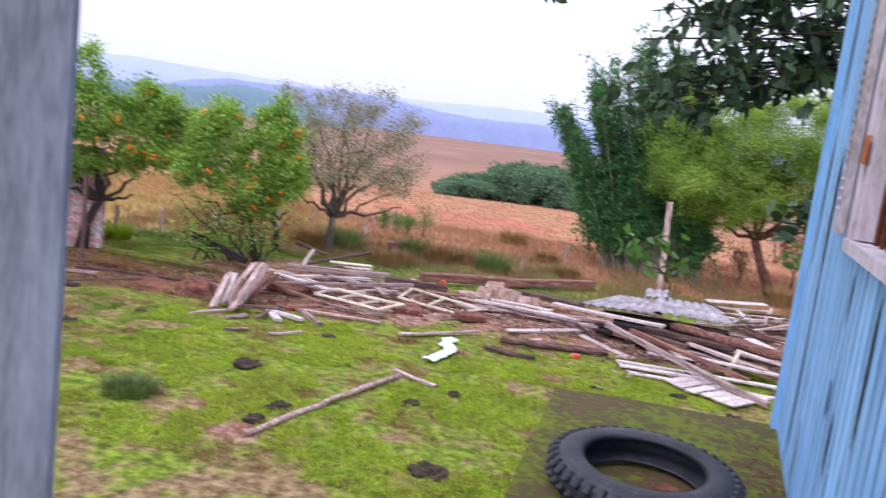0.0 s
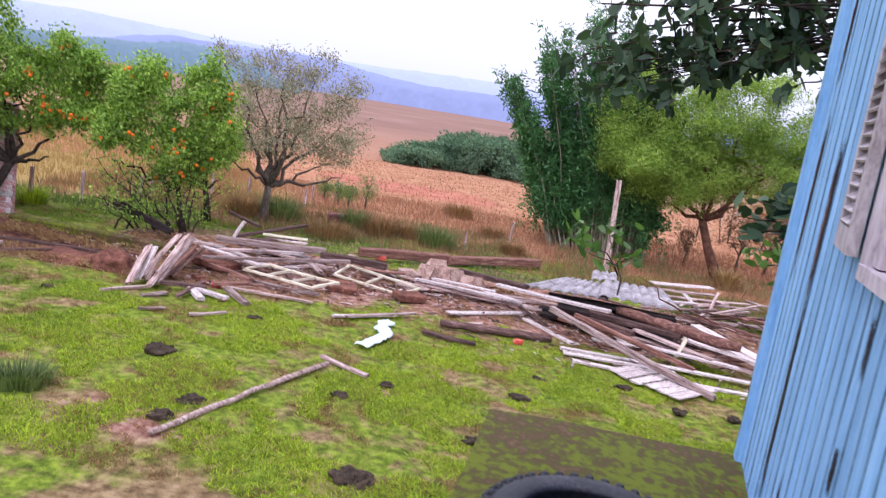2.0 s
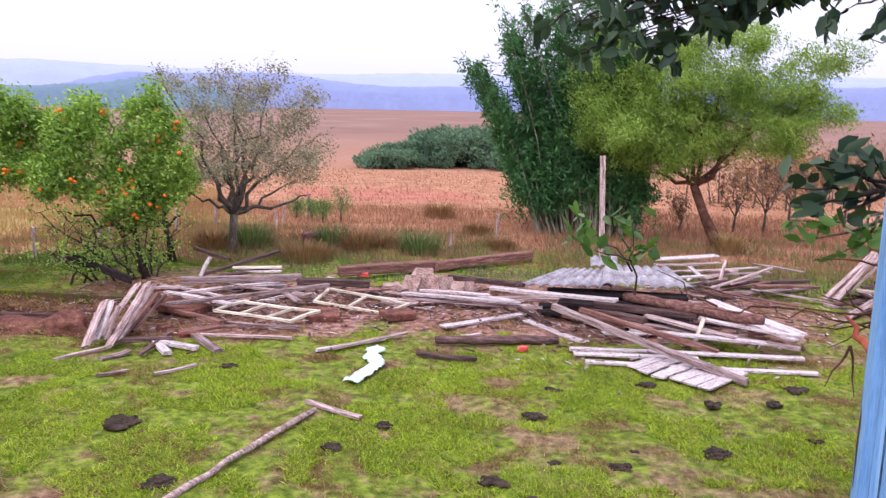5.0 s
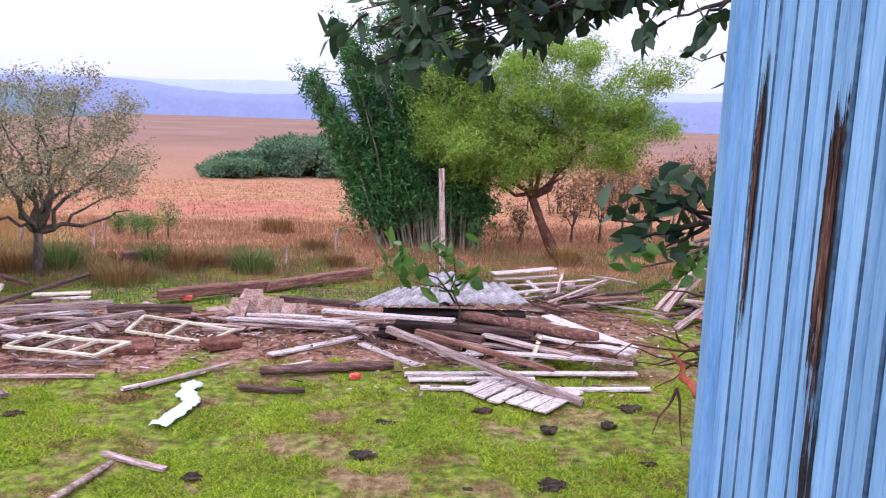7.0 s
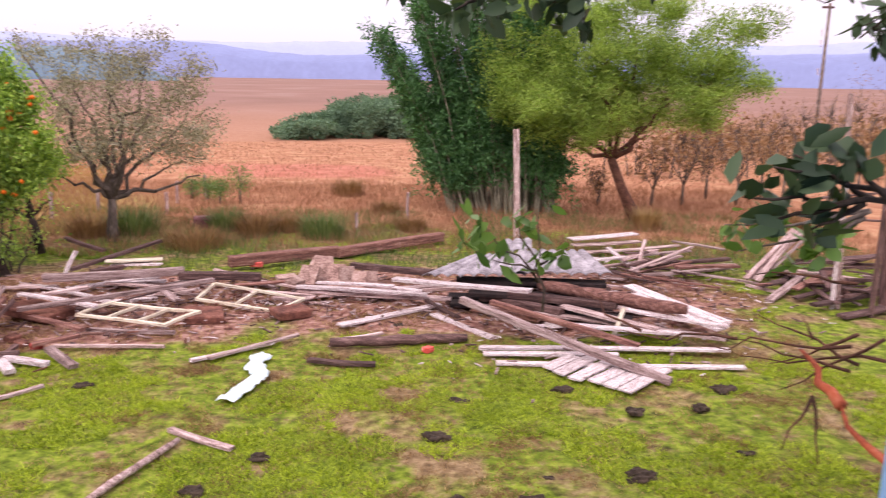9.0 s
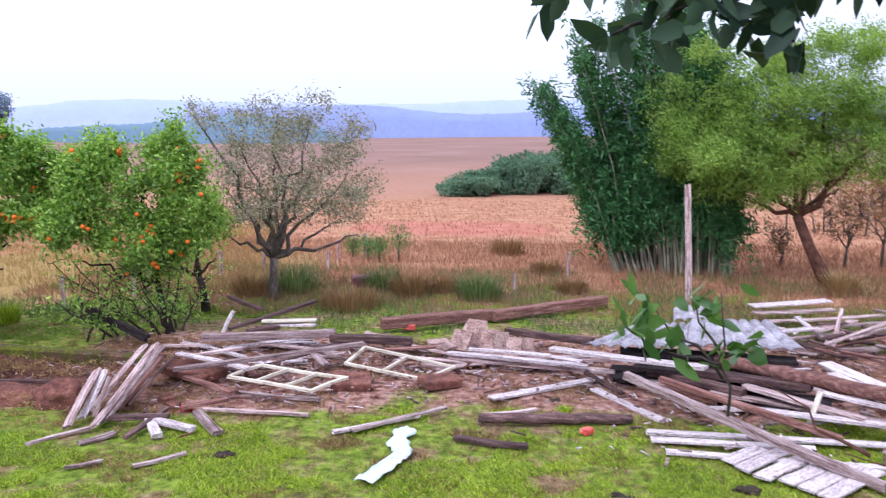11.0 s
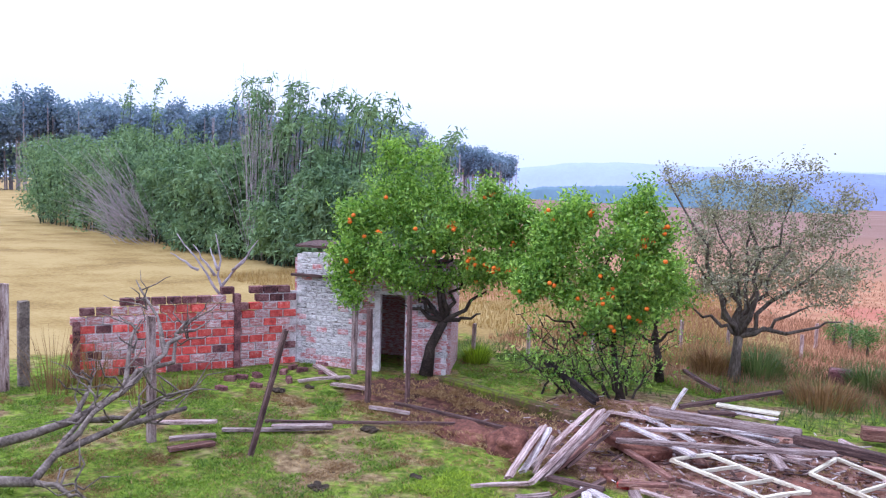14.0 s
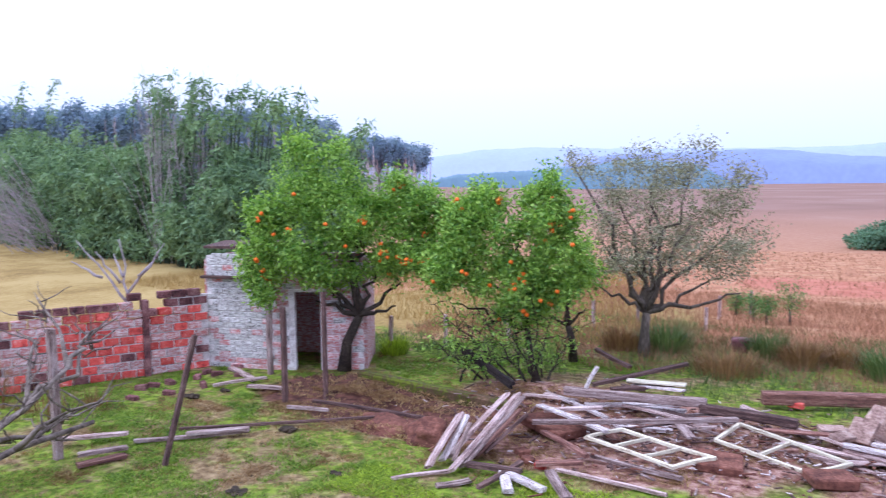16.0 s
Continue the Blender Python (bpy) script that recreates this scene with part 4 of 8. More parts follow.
rot_split(0.2, 2.44, 3.14, 0.036, 1)
rot_split(0.63, 2.4, 3.04, 0.046, 2)
rot_split(0.66, 1.58, 2.5, 0.042, 3, False)
rot_split(0.19, 3.2, 3.9, 0.03, 9)
rot_split(0.98, 1.6, 1.95, 0.03, 10, False)
rot_split(1.58, 2.42, 2.6, 0.022, 4, False)
rot_split(1.55, 2.1, 2.25, 0.03, 11, False)
rot_split(1.71, 1.95, 2.2, 0.03, 5, False)
rot_split(2.09, 2.12, 2.64, 0.026, 6, False)
rot_split(2.08, 1.75, 2.05, 0.03, 12, False)
rot_split(2.26, 2.5, 2.64, 0.02, 7, False)
rot_split(2.72, 2.25, 2.58, 0.03, 8, False)

# window with bars, casing, sill and louvred shutters
win = thing("window_1", (0, 0, 0), "barred window with faded pinkish casing and dark room behind", "window", kind="structure")
win.matrix_world = wall_m(0, 0)


def win_box(name, bx, material, label=""):
    return house_part(name, bx, material, label, win)


casing = win_box("casing", (WIN0 - 0.16, WIN0 - 0.06, -0.03, 0.012, SILL - 0.03, HEAD), PAINTPINK, "faded pinkish side casing")
win_box("jamb", (WIN0 - 0.055, WIN0, -0.02, 0.09, SILL, HEAD), PAINTPINK)
win_box("jamb", (WIN1, WIN1 + 0.06, -0.04, 0.09, SILL, HEAD), PAINTPINK)
win_box("window_sill", (WIN0 - 0.12, WIN1 + 0.12, -0.04, 0.08, SILL - 0.045, SILL - 0.005), PAINTPINK, "faded pink wooden sill")
win_box("head_board", (WIN0 - 0.1, WIN1 + 0.1, -0.03, 0.09, HEAD, HEAD + 0.08), PAINTPINK)
house_part("hinge", (WIN0 - 0.11, WIN0 - 0.03, -0.036, -0.03, 2.94, 3.03), RUSTBRIGHT, "rusty iron hinge plate", casing)
for i in range(11):
    x = WIN0 + 0.06 + i * 0.11
    v, f = tube([(x, 0.03, SILL - 0.01), (x, 0.03, HEAD)], [0.008, 0.008], 8)
    part("window_bar", mesh_of("window_bar", v, f, RUST, True), win, "rusty iron bar" if i == 0 else "")
for z in (3.12, 3.6):
    win_box("cross_bar", (WIN0, WIN1, 0.018, 0.028, z, z + 0.026), RUSTBRIGHT, "bright orange rusty cross bar")
# slats in the dim room colour keep the window dark
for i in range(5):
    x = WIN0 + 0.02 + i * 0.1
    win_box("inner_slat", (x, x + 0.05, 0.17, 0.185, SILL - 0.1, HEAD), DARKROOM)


def shutter(m, width, h, name="shutter"):
    ob = thing(name, (0, 0, 0), "open louvred shutter with faded flaking paint", "shutter", "window shutters")
    ob.matrix_world = m
    def bx(nm, b):
        v, f = box(*b)
        part(nm, mesh_of(nm, v, f, SHUTTERPAINT), ob)
    bx("stile", (0, 0.05, 0, 0.03, 0, h))
    bx("stile", (width - 0.05, width, 0, 0.03, 0, h))
    bx("rail", (0.05, width - 0.05, 0, 0.03, 0, 0.07))
    bx("rail", (0.05, width - 0.05, 0, 0.03, h - 0.07, h))
    z = 0.09
    sl, fc = box(0.05, width - 0.05, -0.022, 0.022, -0.004, 0.004)
    me = mesh_of("slat", sl, fc, SHUTTERPAINT)
    while z < h - 0.09:
        part("slat", me, ob, "", pose(0, 0.015, z, -40))
        z += 0.035
    return ob


shutter(wall_m(WIN0 - 0.2, SILL, 0.03) @ pose(0, 0, 0, 0, 0, 176), 0.3, 1.28)
shutter(wall_m(WIN1 + 0.09, SILL + 0.02, 0.045) @ pose(0, 0, 0, 0, 0, -3), 0.5, 1.24)

# grey iron shutter catch
arc = [(0.034 * math.cos(a * 0.34 + 0.4), 0.0, 0.04 * math.sin(a * 0.34 + 0.4) + 0.035) for a in range(14)]
v, f = tube(arc, [0.009 + 0.009 * math.sin(math.pi * i / 13) for i in range(14)], 8)
v = [(q[0], q[1] * 0.35, q[2]) for q in v]
catch = new("shutter_catch", mesh_of("shutter_catch", v, f, METALGREY, True))
catch.matrix_world = wall_m(2.93, 2.59, 0.03)
tagged(catch, "curved dull grey iron catch on the blue boards", "catch")

# concrete landing
def build_landing():
    bm = bmesh.new()
    pts = [(0.25, -0.19), (1.40, -0.16), (0.43, -5.7), (-0.21, -5.7)]
    lo = [bm.verts.new((x, y, -0.05)) for x, y in pts]
    hi = [bm.verts.new((x, y, TOP)) for x, y in pts]
    bm.faces.new(list(reversed(hi)))
    bm.faces.new(lo)
    for i in range(4):
        j = (i + 1) % 4
        bm.faces.new((lo[j], lo[i], hi[i], hi[j]))
    bmesh.ops.recalc_face_normals(bm, faces=bm.faces)
    bmesh.ops.subdivide_edges(bm, edges=bm.edges[:], cuts=12, use_grid_fill=True)
    for v in bm.verts:
        k = noise.noise(v.co * 2.3) * 0.012 + noise.noise(v.co * 8) * 0.005
        v.co += Vector((k, k, k * 0.8))
    me = bm_mesh(bm, "landing", CONCRETE)
    tagged(new("landing", me), "mossy stained concrete landing beside the blue wall", "landing", kind="structure")


build_landing()

# rubble of red clay at the wall's foot
r = random.Random(8)
bm = bmesh.new()
for i in range(240):
    sv = r.uniform(0.3, 1.6)
    p = CORNER - ALONG * sv + OUT * abs(r.gauss(0.02, 0.09))
    bmesh.ops.create_icosphere(bm, subdivisions=1, radius=r.uniform(0.002, 0.009), matrix=Matrix.Translation((p.x, p.y, TOP + 0.008)) @ Matrix.Diagonal((1, 1, 0.5, 1)))
tagged(new("clay_crumbs", bm_mesh(bm, "clay_crumbs", REDEARTH)), "crumbled red clay along the wall's foot", "rubble", kind="stuff")


def build_tyre():
    """A worn lugged tyre: carcass with an open inside and a ring of tread blocks."""
    ob = thing("tyre", (0.63, -1.36, TOP + 0.004), "worn black lugged tyre lying on the mossy concrete", "tyre")
    R, wid = 0.40, 0.17
    prof = [(0.245, 0.02), (0.27, 0.0), (0.33, 0.0), (0.375, 0.03), (0.385, 0.085), (0.375, 0.14), (0.33, 0.17), (0.27, 0.17), (0.245, 0.15),
            (0.262, 0.145), (0.33, 0.13), (0.35, 0.085), (0.33, 0.04), (0.262, 0.025)]
    n = 48
    v, f = [], []
    for i in range(n):
        a = 2 * math.pi * i / n
        for rad, z in prof:
            v.append((rad * math.cos(a), rad * math.sin(a), z))
    m = len(prof)
    for i in range(n):
        for k in range(m):
            f.append((i * m + k, ((i + 1) % n) * m + k, ((i + 1) % n) * m + (k + 1) % m, i * m + (k + 1) % m))
    me = mesh_of("carcass", v, f, RUBBER, True)
    carcass = part("carcass", me, ob)
    bm = soft_box(0.04, 0.032, 0.06, 0.008)
    lug = bm_mesh(bm, "tread_lug", RUBBER)
    for i in range(40):
        a = 2 * math.pi * i / 40
        for z, dx in ((0.13, 0.0), (0.042, 0.5)):
            aa = a + dx * 2 * math.pi / 40
            part("tread_lug", lug, carcass, "", Matrix.Rotation(aa, 4, "Z") @ Matrix.Translation((0.375, 0, z)) @ Matrix.Rotation(radians(-38 if z > 0.1 else 38), 4, "Y"))
    ob.rotation_euler = (radians(2), radians(-1), 0.3)
    ob.scale = (0.93, 0.93, 0.74)


build_tyre()
slab_stone((0.72, -1.36, TOP + 0.02), 0.08, 0.06, 0.04, REDEARTH, "small clod of red clay inside the tyre", 20, name="clay_clod", category="clod")

# veranda post beside the first steps
post = thing("veranda_post", (-0.62, -3.27, 0), "grey painted square veranda post with a paler inner edge", "post")
bm = soft_box(0.12, 0.12, 4.6, 0.008)
part("shaft", bm_mesh(bm, "shaft", POSTGREY), post, "", Matrix.Translation((0, 0, 2.3)) @ Matrix.Rotation(0.6, 4, "Z"))
bm = soft_box(0.03, 0.1, 4.6, 0.004)
part("edge_board", bm_mesh(bm, "edge_board", POSTGREY), post, "", Matrix.Translation((-0.09, -0.02, 2.3)) @ Matrix.Rotation(0.6, 4, "Z"))


# ---- fallen timber, left heap ----
plank((-4.58, 5.79, 0.060), (-4.71, 6.54, 0.420), 0.110, 0.035, GREYWOOD, "grey weathered board in the leaning stack", rot=-0.50)
plank((-4.60, 6.05, 0.060), (-4.62, 6.52, 0.420), 0.110, 0.035, WHITEWOOD, "grey weathered board in the leaning stack", rot=-0.50)
plank((-4.60, 6.18, 0.060), (-4.75, 7.52, 0.420), 0.110, 0.035, GREYWOOD, "grey weathered board in the leaning stack", rot=-0.50)
plank((-4.34, 5.86, 0.060), (-4.65, 7.60, 0.420), 0.110, 0.035, GREYWOOD, "grey weathered board in the leaning stack", rot=-0.50)
plank((-4.32, 6.03, 0.060), (-4.52, 7.49, 0.420), 0.110, 0.035, GREYWOOD, "grey weathered board in the leaning stack", rot=-0.50)
plank((-4.38, 6.34, 0.060), (-4.26, 7.02, 0.420), 0.110, 0.035, REDWOOD, "grey weathered board in the leaning stack", rot=-0.50)
plank((-4.50, 6.12, 0.060), (-4.42, 6.31, 0.420), 0.110, 0.035, GREYWOOD, "grey weathered board in the leaning stack", rot=-0.50)
plank((-4.36, 6.48, 0.060), (-4.12, 6.98, 0.420), 0.110, 0.035, DARKWOOD, "grey weathered board in the leaning stack", rot=-0.50)
plank((-4.73, 5.43, 0.030), (-4.38, 5.85, 0.050), 0.050, 0.030, GREYWOOD, "thin grey lath lying on the turf")
plank((-4.27, 5.52, 0.030), (-4.08, 5.84, 0.030), 0.100, 0.025, GREYWOOD, "short grey board lying flat")
plank((-4.65, 8.72, 0.220), (-2.88, 9.06, 0.260), 0.120, 0.100, GREYWOOD, "long pinkish squared beam on the rubble")
plank((-2.94, 9.01, 0.200), (-1.83, 9.00, 0.200), 0.120, 0.100, DARKWOOD, "dark squared beam half buried in rubble")
plank((-4.29, 7.36, 0.200), (-2.37, 8.60, 0.260), 0.080, 0.050, GREYWOOD, "long grey batten across the heap")
plank((-4.53, 7.88, 0.240), (-3.49, 7.64, 0.160), 0.100, 0.030, WHITEWOOD, "white-painted board across the heap")
plank((-4.51, 9.27, 0.200), (-3.61, 10.34, 0.400), 0.090, 0.045, DARKWOOD, "dark plank propped on the rubble")
plank((-4.39, 8.82, 0.250), (-4.26, 8.92, 0.550), 0.100, 0.030, WHITEWOOD, "short white board standing on end")
plank((-4.15, 9.54, 0.260), (-3.41, 9.73, 0.260), 0.160, 0.025, CREAMWOOD, "broken cream panel on the heap")
plank((-4.09, 9.58, 0.200), (-3.37, 9.58, 0.220), 0.100, 0.025, WHITEWOOD, "broken white panel piece")
plank((-4.21, 9.19, 0.200), (-3.64, 9.90, 0.200), 0.120, 0.040, DARKWOOD, "charred dark board in the heap")
plank((-6.81, 9.43, 0.350), (-5.35, 8.53, 0.200), 0.055, 0.050, BLACKROT_SHADE, "blackened pole leaning under the fruit tree")
plank((-6.61, 9.22, 0.450), (-5.31, 8.54, 0.250), 0.050, 0.050, BLACKROT_SHADE, "blackened pole leaning under the fruit tree")
plank((-5.30, 10.92, 0.300), (-4.56, 10.52, 0.200), 0.070, 0.050, DARKWOOD, "blackened stick leaning at the trunk")
plank((-3.51, 6.54, 0.050), (-2.35, 6.56, 0.050), 0.050, 0.030, GREYWOOD, "thin grey lath on the clay")
plank((-3.98, 6.25, 0.060), (-3.59, 5.77, 0.050), 0.100, 0.050, WHITEWOOD, "short broken white block")
plank((-3.84, 6.13, 0.060), (-3.33, 5.97, 0.060), 0.090, 0.050, WHITEWOOD, "broken piece of white timber")
plank((-3.49, 6.37, 0.080), (-3.06, 5.95, 0.050), 0.100, 0.050, GREYWOOD, "short broken pale timber")
plank((-3.46, 5.14, 0.030), (-3.14, 5.49, 0.030), 0.050, 0.030, GREYWOOD, "thin weathered stick on the turf")
plank((-4.03, 5.01, 0.030), (-3.80, 5.20, 0.030), 0.040, 0.025, GREYWOOD, "short weathered stick on the turf")
plank((-4.27, 6.08, 0.080), (-3.72, 6.21, 0.080), 0.090, 0.050, DARKWOOD, "dark board at the heap foot")
plank((-3.71, 6.49, 0.080), (-3.32, 6.76, 0.100), 0.080, 0.040, REDWOOD, "reddish board fragment on the clay")
plank((-3.00, 8.33, 0.220), (-2.67, 8.00, 0.150), 0.100, 0.030, GREYWOOD, "short board leaning by the window frame")
plank((-3.46, 7.12, 0.050), (-2.41, 7.04, 0.050), 0.060, 0.040, GREYWOOD, "grey stick under the window frame")
plank((-4.42, 7.83, 0.200), (-3.83, 8.17, 0.250), 0.070, 0.040, GREYWOOD, "grey batten piece on the heap")
plank((-4.13, 7.33, 0.120), (-3.39, 6.95, 0.100), 0.070, 0.040, REDWOOD, "reddish batten piece on the clay")
plank((-3.88, 5.70, 0.050), (-3.84, 6.41, 0.100), 0.060, 0.040, DARKWOOD, "dark stick by the heap")

# ---- fallen timber, middle ----
plank((-2.55, 10.16, 0.130), (-1.00, 10.99, 0.130), 0.170, 0.160, REDWOOD, "heavy dark squared beam with pale worn top")
plank((-0.99, 10.89, 0.130), (0.69, 12.30, 0.130), 0.160, 0.150, REDWOOD, "heavy dark squared beam lying in dry grass")
plank((-0.67, 9.76, 0.200), (0.48, 9.17, 0.250), 0.120, 0.080, DARKWOOD, "dark beam leaning into the roof sheets")
plank((-1.29, 8.70, 0.100), (0.76, 8.37, 0.100), 0.100, 0.050, GREYWOOD, "long grey board at the heap edge")
plank((-1.27, 8.67, 0.160), (0.43, 8.35, 0.160), 0.090, 0.040, WHITEWOOD, "long whitish board at the heap edge")
plank((-1.04, 8.74, 0.200), (-0.00, 8.60, 0.200), 0.080, 0.030, WHITEWOOD, "whitish board among the stones")
plank((-0.57, 7.38, 0.050), (0.60, 8.29, 0.050), 0.130, 0.030, WHITEWOOD, "white-painted board lying on the grass")
plank((-0.77, 6.23, 0.040), (-0.08, 6.12, 0.040), 0.080, 0.040, DARKWOOD, "dark rotten board on the grass")
plank((-1.98, 6.16, 0.040), (-1.25, 6.76, 0.040), 0.070, 0.030, WHITEWOOD, "thin pale lath lying on the grass")
plank((-1.79, 6.22, 0.050), (-1.01, 7.00, 0.050), 0.060, 0.030, GREYWOOD, "thin pale lath lying on the grass")
plank((-1.68, 4.56, 0.040), (-1.09, 4.24, 0.030), 0.070, 0.030, GREYWOOD, "short pale batten on the grass")
plank((-0.60, 6.86, 0.040), (-0.06, 7.07, 0.060), 0.060, 0.030, GREYWOOD, "thin stick beside the log")
plank((-1.94, 9.16, 0.100), (-0.94, 8.65, 0.100), 0.080, 0.030, GREYWOOD, "grey board half covered")
plank((-2.12, 8.78, 0.140), (-1.49, 9.01, 0.140), 0.090, 0.030, REDWOOD, "reddish board in the heap")
plank((-1.54, 8.26, 0.120), (-1.15, 8.26, 0.100), 0.080, 0.030, GREYWOOD, "short board by the frames")
log((-2.36, 1.98, 0.040), (-1.54, 4.36, 0.040), 0.028, GREYWOOD, "long thin weathered pole lying on the turf", 3)
log((-0.62, 6.69, 0.070), (0.89, 6.91, 0.070), 0.055, DARKWOOD, "short dark rotten log on the grass", 4)

# ---- fallen timber, right heap ----
plank((0.03, 8.13, 0.420), (1.65, 7.42, 0.480), 0.140, 0.040, WHITEWOOD, "long white-painted fascia board with rusty end")
plank((3.09, 8.55, 0.260), (3.85, 7.08, 0.220), 0.200, 0.030, WHITEWOOD, "wide pale boards sliding off the heap")
plank((3.10, 8.22, 0.240), (3.76, 6.96, 0.180), 0.180, 0.030, WHITEWOOD, "wide pale boards sliding off the heap")
plank((2.06, 7.64, 0.240), (3.02, 6.86, 0.200), 0.130, 0.040, GREYWOOD, "pale broken board on the heap")
plank((1.73, 7.65, 0.150), (3.75, 6.81, 0.120), 0.130, 0.030, GREYWOOD, "long pinkish grey board")
plank((1.76, 7.08, 0.200), (3.33, 6.78, 0.180), 0.120, 0.030, WHITEWOOD, "long whitish board on the heap")
plank((2.71, 7.26, 0.320), (3.74, 6.77, 0.280), 0.100, 0.030, WHITEWOOD, "whitish board resting on the log")
plank((2.69, 7.19, 0.340), (2.52, 6.95, 0.040), 0.050, 0.030, CREAMWOOD, "short cream batten leaning on the boards")
plank((0.84, 7.28, 0.400), (2.82, 5.70, 0.050), 0.100, 0.070, GREYWOOD, "long pinkish squared rafter sliding off the heap")
plank((1.18, 7.34, 0.360), (2.76, 6.65, 0.080), 0.070, 0.060, REDWOOD, "reddish rafter under the heap")
plank((0.98, 7.47, 0.250), (1.71, 7.20, 0.200), 0.120, 0.060, REDWOOD, "reddish timber under the boards")
plank((1.03, 6.61, 0.060), (3.71, 6.62, 0.060), 0.100, 0.030, WHITEWOOD, "long white board at the heap foot")
plank((1.06, 6.45, 0.050), (2.47, 6.45, 0.050), 0.100, 0.030, WHITEWOOD, "white board at the heap foot")
plank((1.15, 6.20, 0.040), (3.72, 6.14, 0.040), 0.090, 0.030, WHITEWOOD, "long white board at the heap foot")
plank((1.67, 6.04, 0.050), (2.00, 6.38, 0.050), 0.150, 0.020, WHITEWOOD, "short white panel board at the heap foot")
plank((1.76, 5.90, 0.045), (2.19, 6.36, 0.050), 0.150, 0.020, WHITEWOOD, "short white panel board at the heap foot")
plank((1.89, 5.76, 0.045), (2.40, 6.30, 0.050), 0.150, 0.020, WHITEWOOD, "short white panel board at the heap foot")
plank((2.06, 5.69, 0.040), (2.57, 6.20, 0.050), 0.150, 0.020, WHITEWOOD, "short white panel board at the heap foot")
plank((2.19, 5.58, 0.040), (2.74, 6.14, 0.050), 0.150, 0.020, WHITEWOOD, "short white panel board at the heap foot")
plank((2.31, 5.47, 0.040), (2.86, 6.04, 0.050), 0.150, 0.020, WHITEWOOD, "short white panel board at the heap foot")
plank((1.43, 8.00, 0.280), (2.68, 7.49, 0.300), 0.140, 0.080, DARKWOOD, "dark timber under the roof sheet")
plank((1.14, 8.20, 0.180), (2.04, 7.51, 0.200), 0.120, 0.080, DARKWOOD, "dark timber under the roof sheet")
plank((1.81, 8.56, 0.150), (2.55, 7.52, 0.100), 0.130, 0.080, DARKWOOD, "dark timber under the boards")
plank((2.77, 11.29, 0.320), (3.95, 11.74, 0.340), 0.220, 0.025, WHITEWOOD, "wide pale sheet on the rear heap")
plank((2.81, 11.20, 0.240), (4.01, 11.57, 0.240), 0.180, 0.025, GREYWOOD, "grey board on the rear heap")
plank((2.94, 10.83, 0.200), (4.63, 11.46, 0.200), 0.100, 0.030, GREYWOOD, "grey board on the rear heap")
plank((3.02, 10.31, 0.200), (4.67, 10.98, 0.220), 0.090, 0.030, GREYWOOD, "grey board on the rear heap")
plank((3.36, 9.62, 0.200), (4.50, 10.41, 0.400), 0.060, 0.030, GREYWOOD, "thin batten propped on the rear heap")
plank((3.18, 10.27, 0.400), (3.46, 9.87, 0.200), 0.080, 0.030, WHITEWOOD, "pale board in the rear heap")
plank((3.54, 9.88, 0.100), (3.77, 10.41, 0.500), 0.050, 0.030, GREYWOOD, "thin stick standing in the rear heap")
plank((3.82, 10.22, 0.150), (5.20, 10.70, 0.150), 0.100, 0.050, DARKWOOD, "dark board on the rear heap")
plank((3.58, 9.77, 0.100), (5.10, 10.28, 0.120), 0.090, 0.040, GREYWOOD, "grey board on the rear heap")
plank((3.35, 10.57, 0.220), (4.79, 10.16, 0.120), 0.080, 0.030, REDWOOD, "reddish board on the rear heap")
plank((4.63, 11.82, 0.200), (5.34, 11.27, 0.180), 0.070, 0.030, GREYWOOD, "grey board end on the rear heap")
plank((2.63, 9.67, 0.300), (3.39, 9.98, 0.320), 0.100, 0.030, WHITEWOOD, "pale board in the rear heap")
plank((4.08, 10.53, 0.250), (4.23, 9.78, 0.100), 0.050, 0.030, DARKWOOD, "dark stick in the rear heap")
log((1.85, 8.15, 0.360), (3.35, 6.99, 0.400), 0.075, REDWOOD, "thick reddish rotten log across the fallen boards", 5)
plank((5.29, 9.88, 0.050), (6.02, 10.02, 0.750), 0.120, 0.030, GREYWOOD, "boards leaning on a low frame beside the heap")
plank((5.40, 9.89, 0.050), (5.99, 9.77, 0.750), 0.080, 0.030, GREYWOOD, "boards leaning on a low frame beside the heap")
plank((5.18, 9.88, 0.050), (5.99, 10.21, 0.750), 0.100, 0.030, GREYWOOD, "boards leaning on a low frame beside the heap")
plank((5.27, 9.70, 0.050), (5.95, 10.05, 0.750), 0.090, 0.030, GREYWOOD, "grey board leaning beside the heap")
plank((5.97, 8.86, 0.500), (7.07, 9.62, 0.500), 0.070, 0.040, DARKWOOD, "dark rail behind the leafy branches")
plank((5.44, 8.30, 0.100), (6.81, 9.06, 0.100), 0.120, 0.040, DARKWOOD, "dark boards lying in the far heap")
plank((5.65, 7.97, 0.050), (6.44, 8.38, 0.050), 0.160, 0.040, DARKWOOD, "dark boards lying in the far heap")
plank((5.91, 8.37, 0.200), (6.73, 8.94, 0.250), 0.080, 0.040, DARKWOOD, "dark board in the far heap")
plank((5.88, 10.15, 0.100), (5.97, 9.67, 0.050), 0.070, 0.040, WHITEWOOD, "short pale board by the heap")
plank((5.88, 8.53, -0.100), (5.71, 8.53, 2.797), 0.050, 0.045, GREYWOOD, "thin pale post standing upright", "fence_post", "post", "")
plank((6.50, 8.55, -0.100), (6.43, 8.55, 3.336), 0.110, 0.099, DARKWOOD, "dark rough post standing upright", "fence_post", "post", "")
plank((2.06, 12.75, -0.1), (1.98, 12.75, 1.99), 0.11, 0.1, GREYWOOD, "pale lichen-grey gate post with a worn top", "gate_post", "post", "")

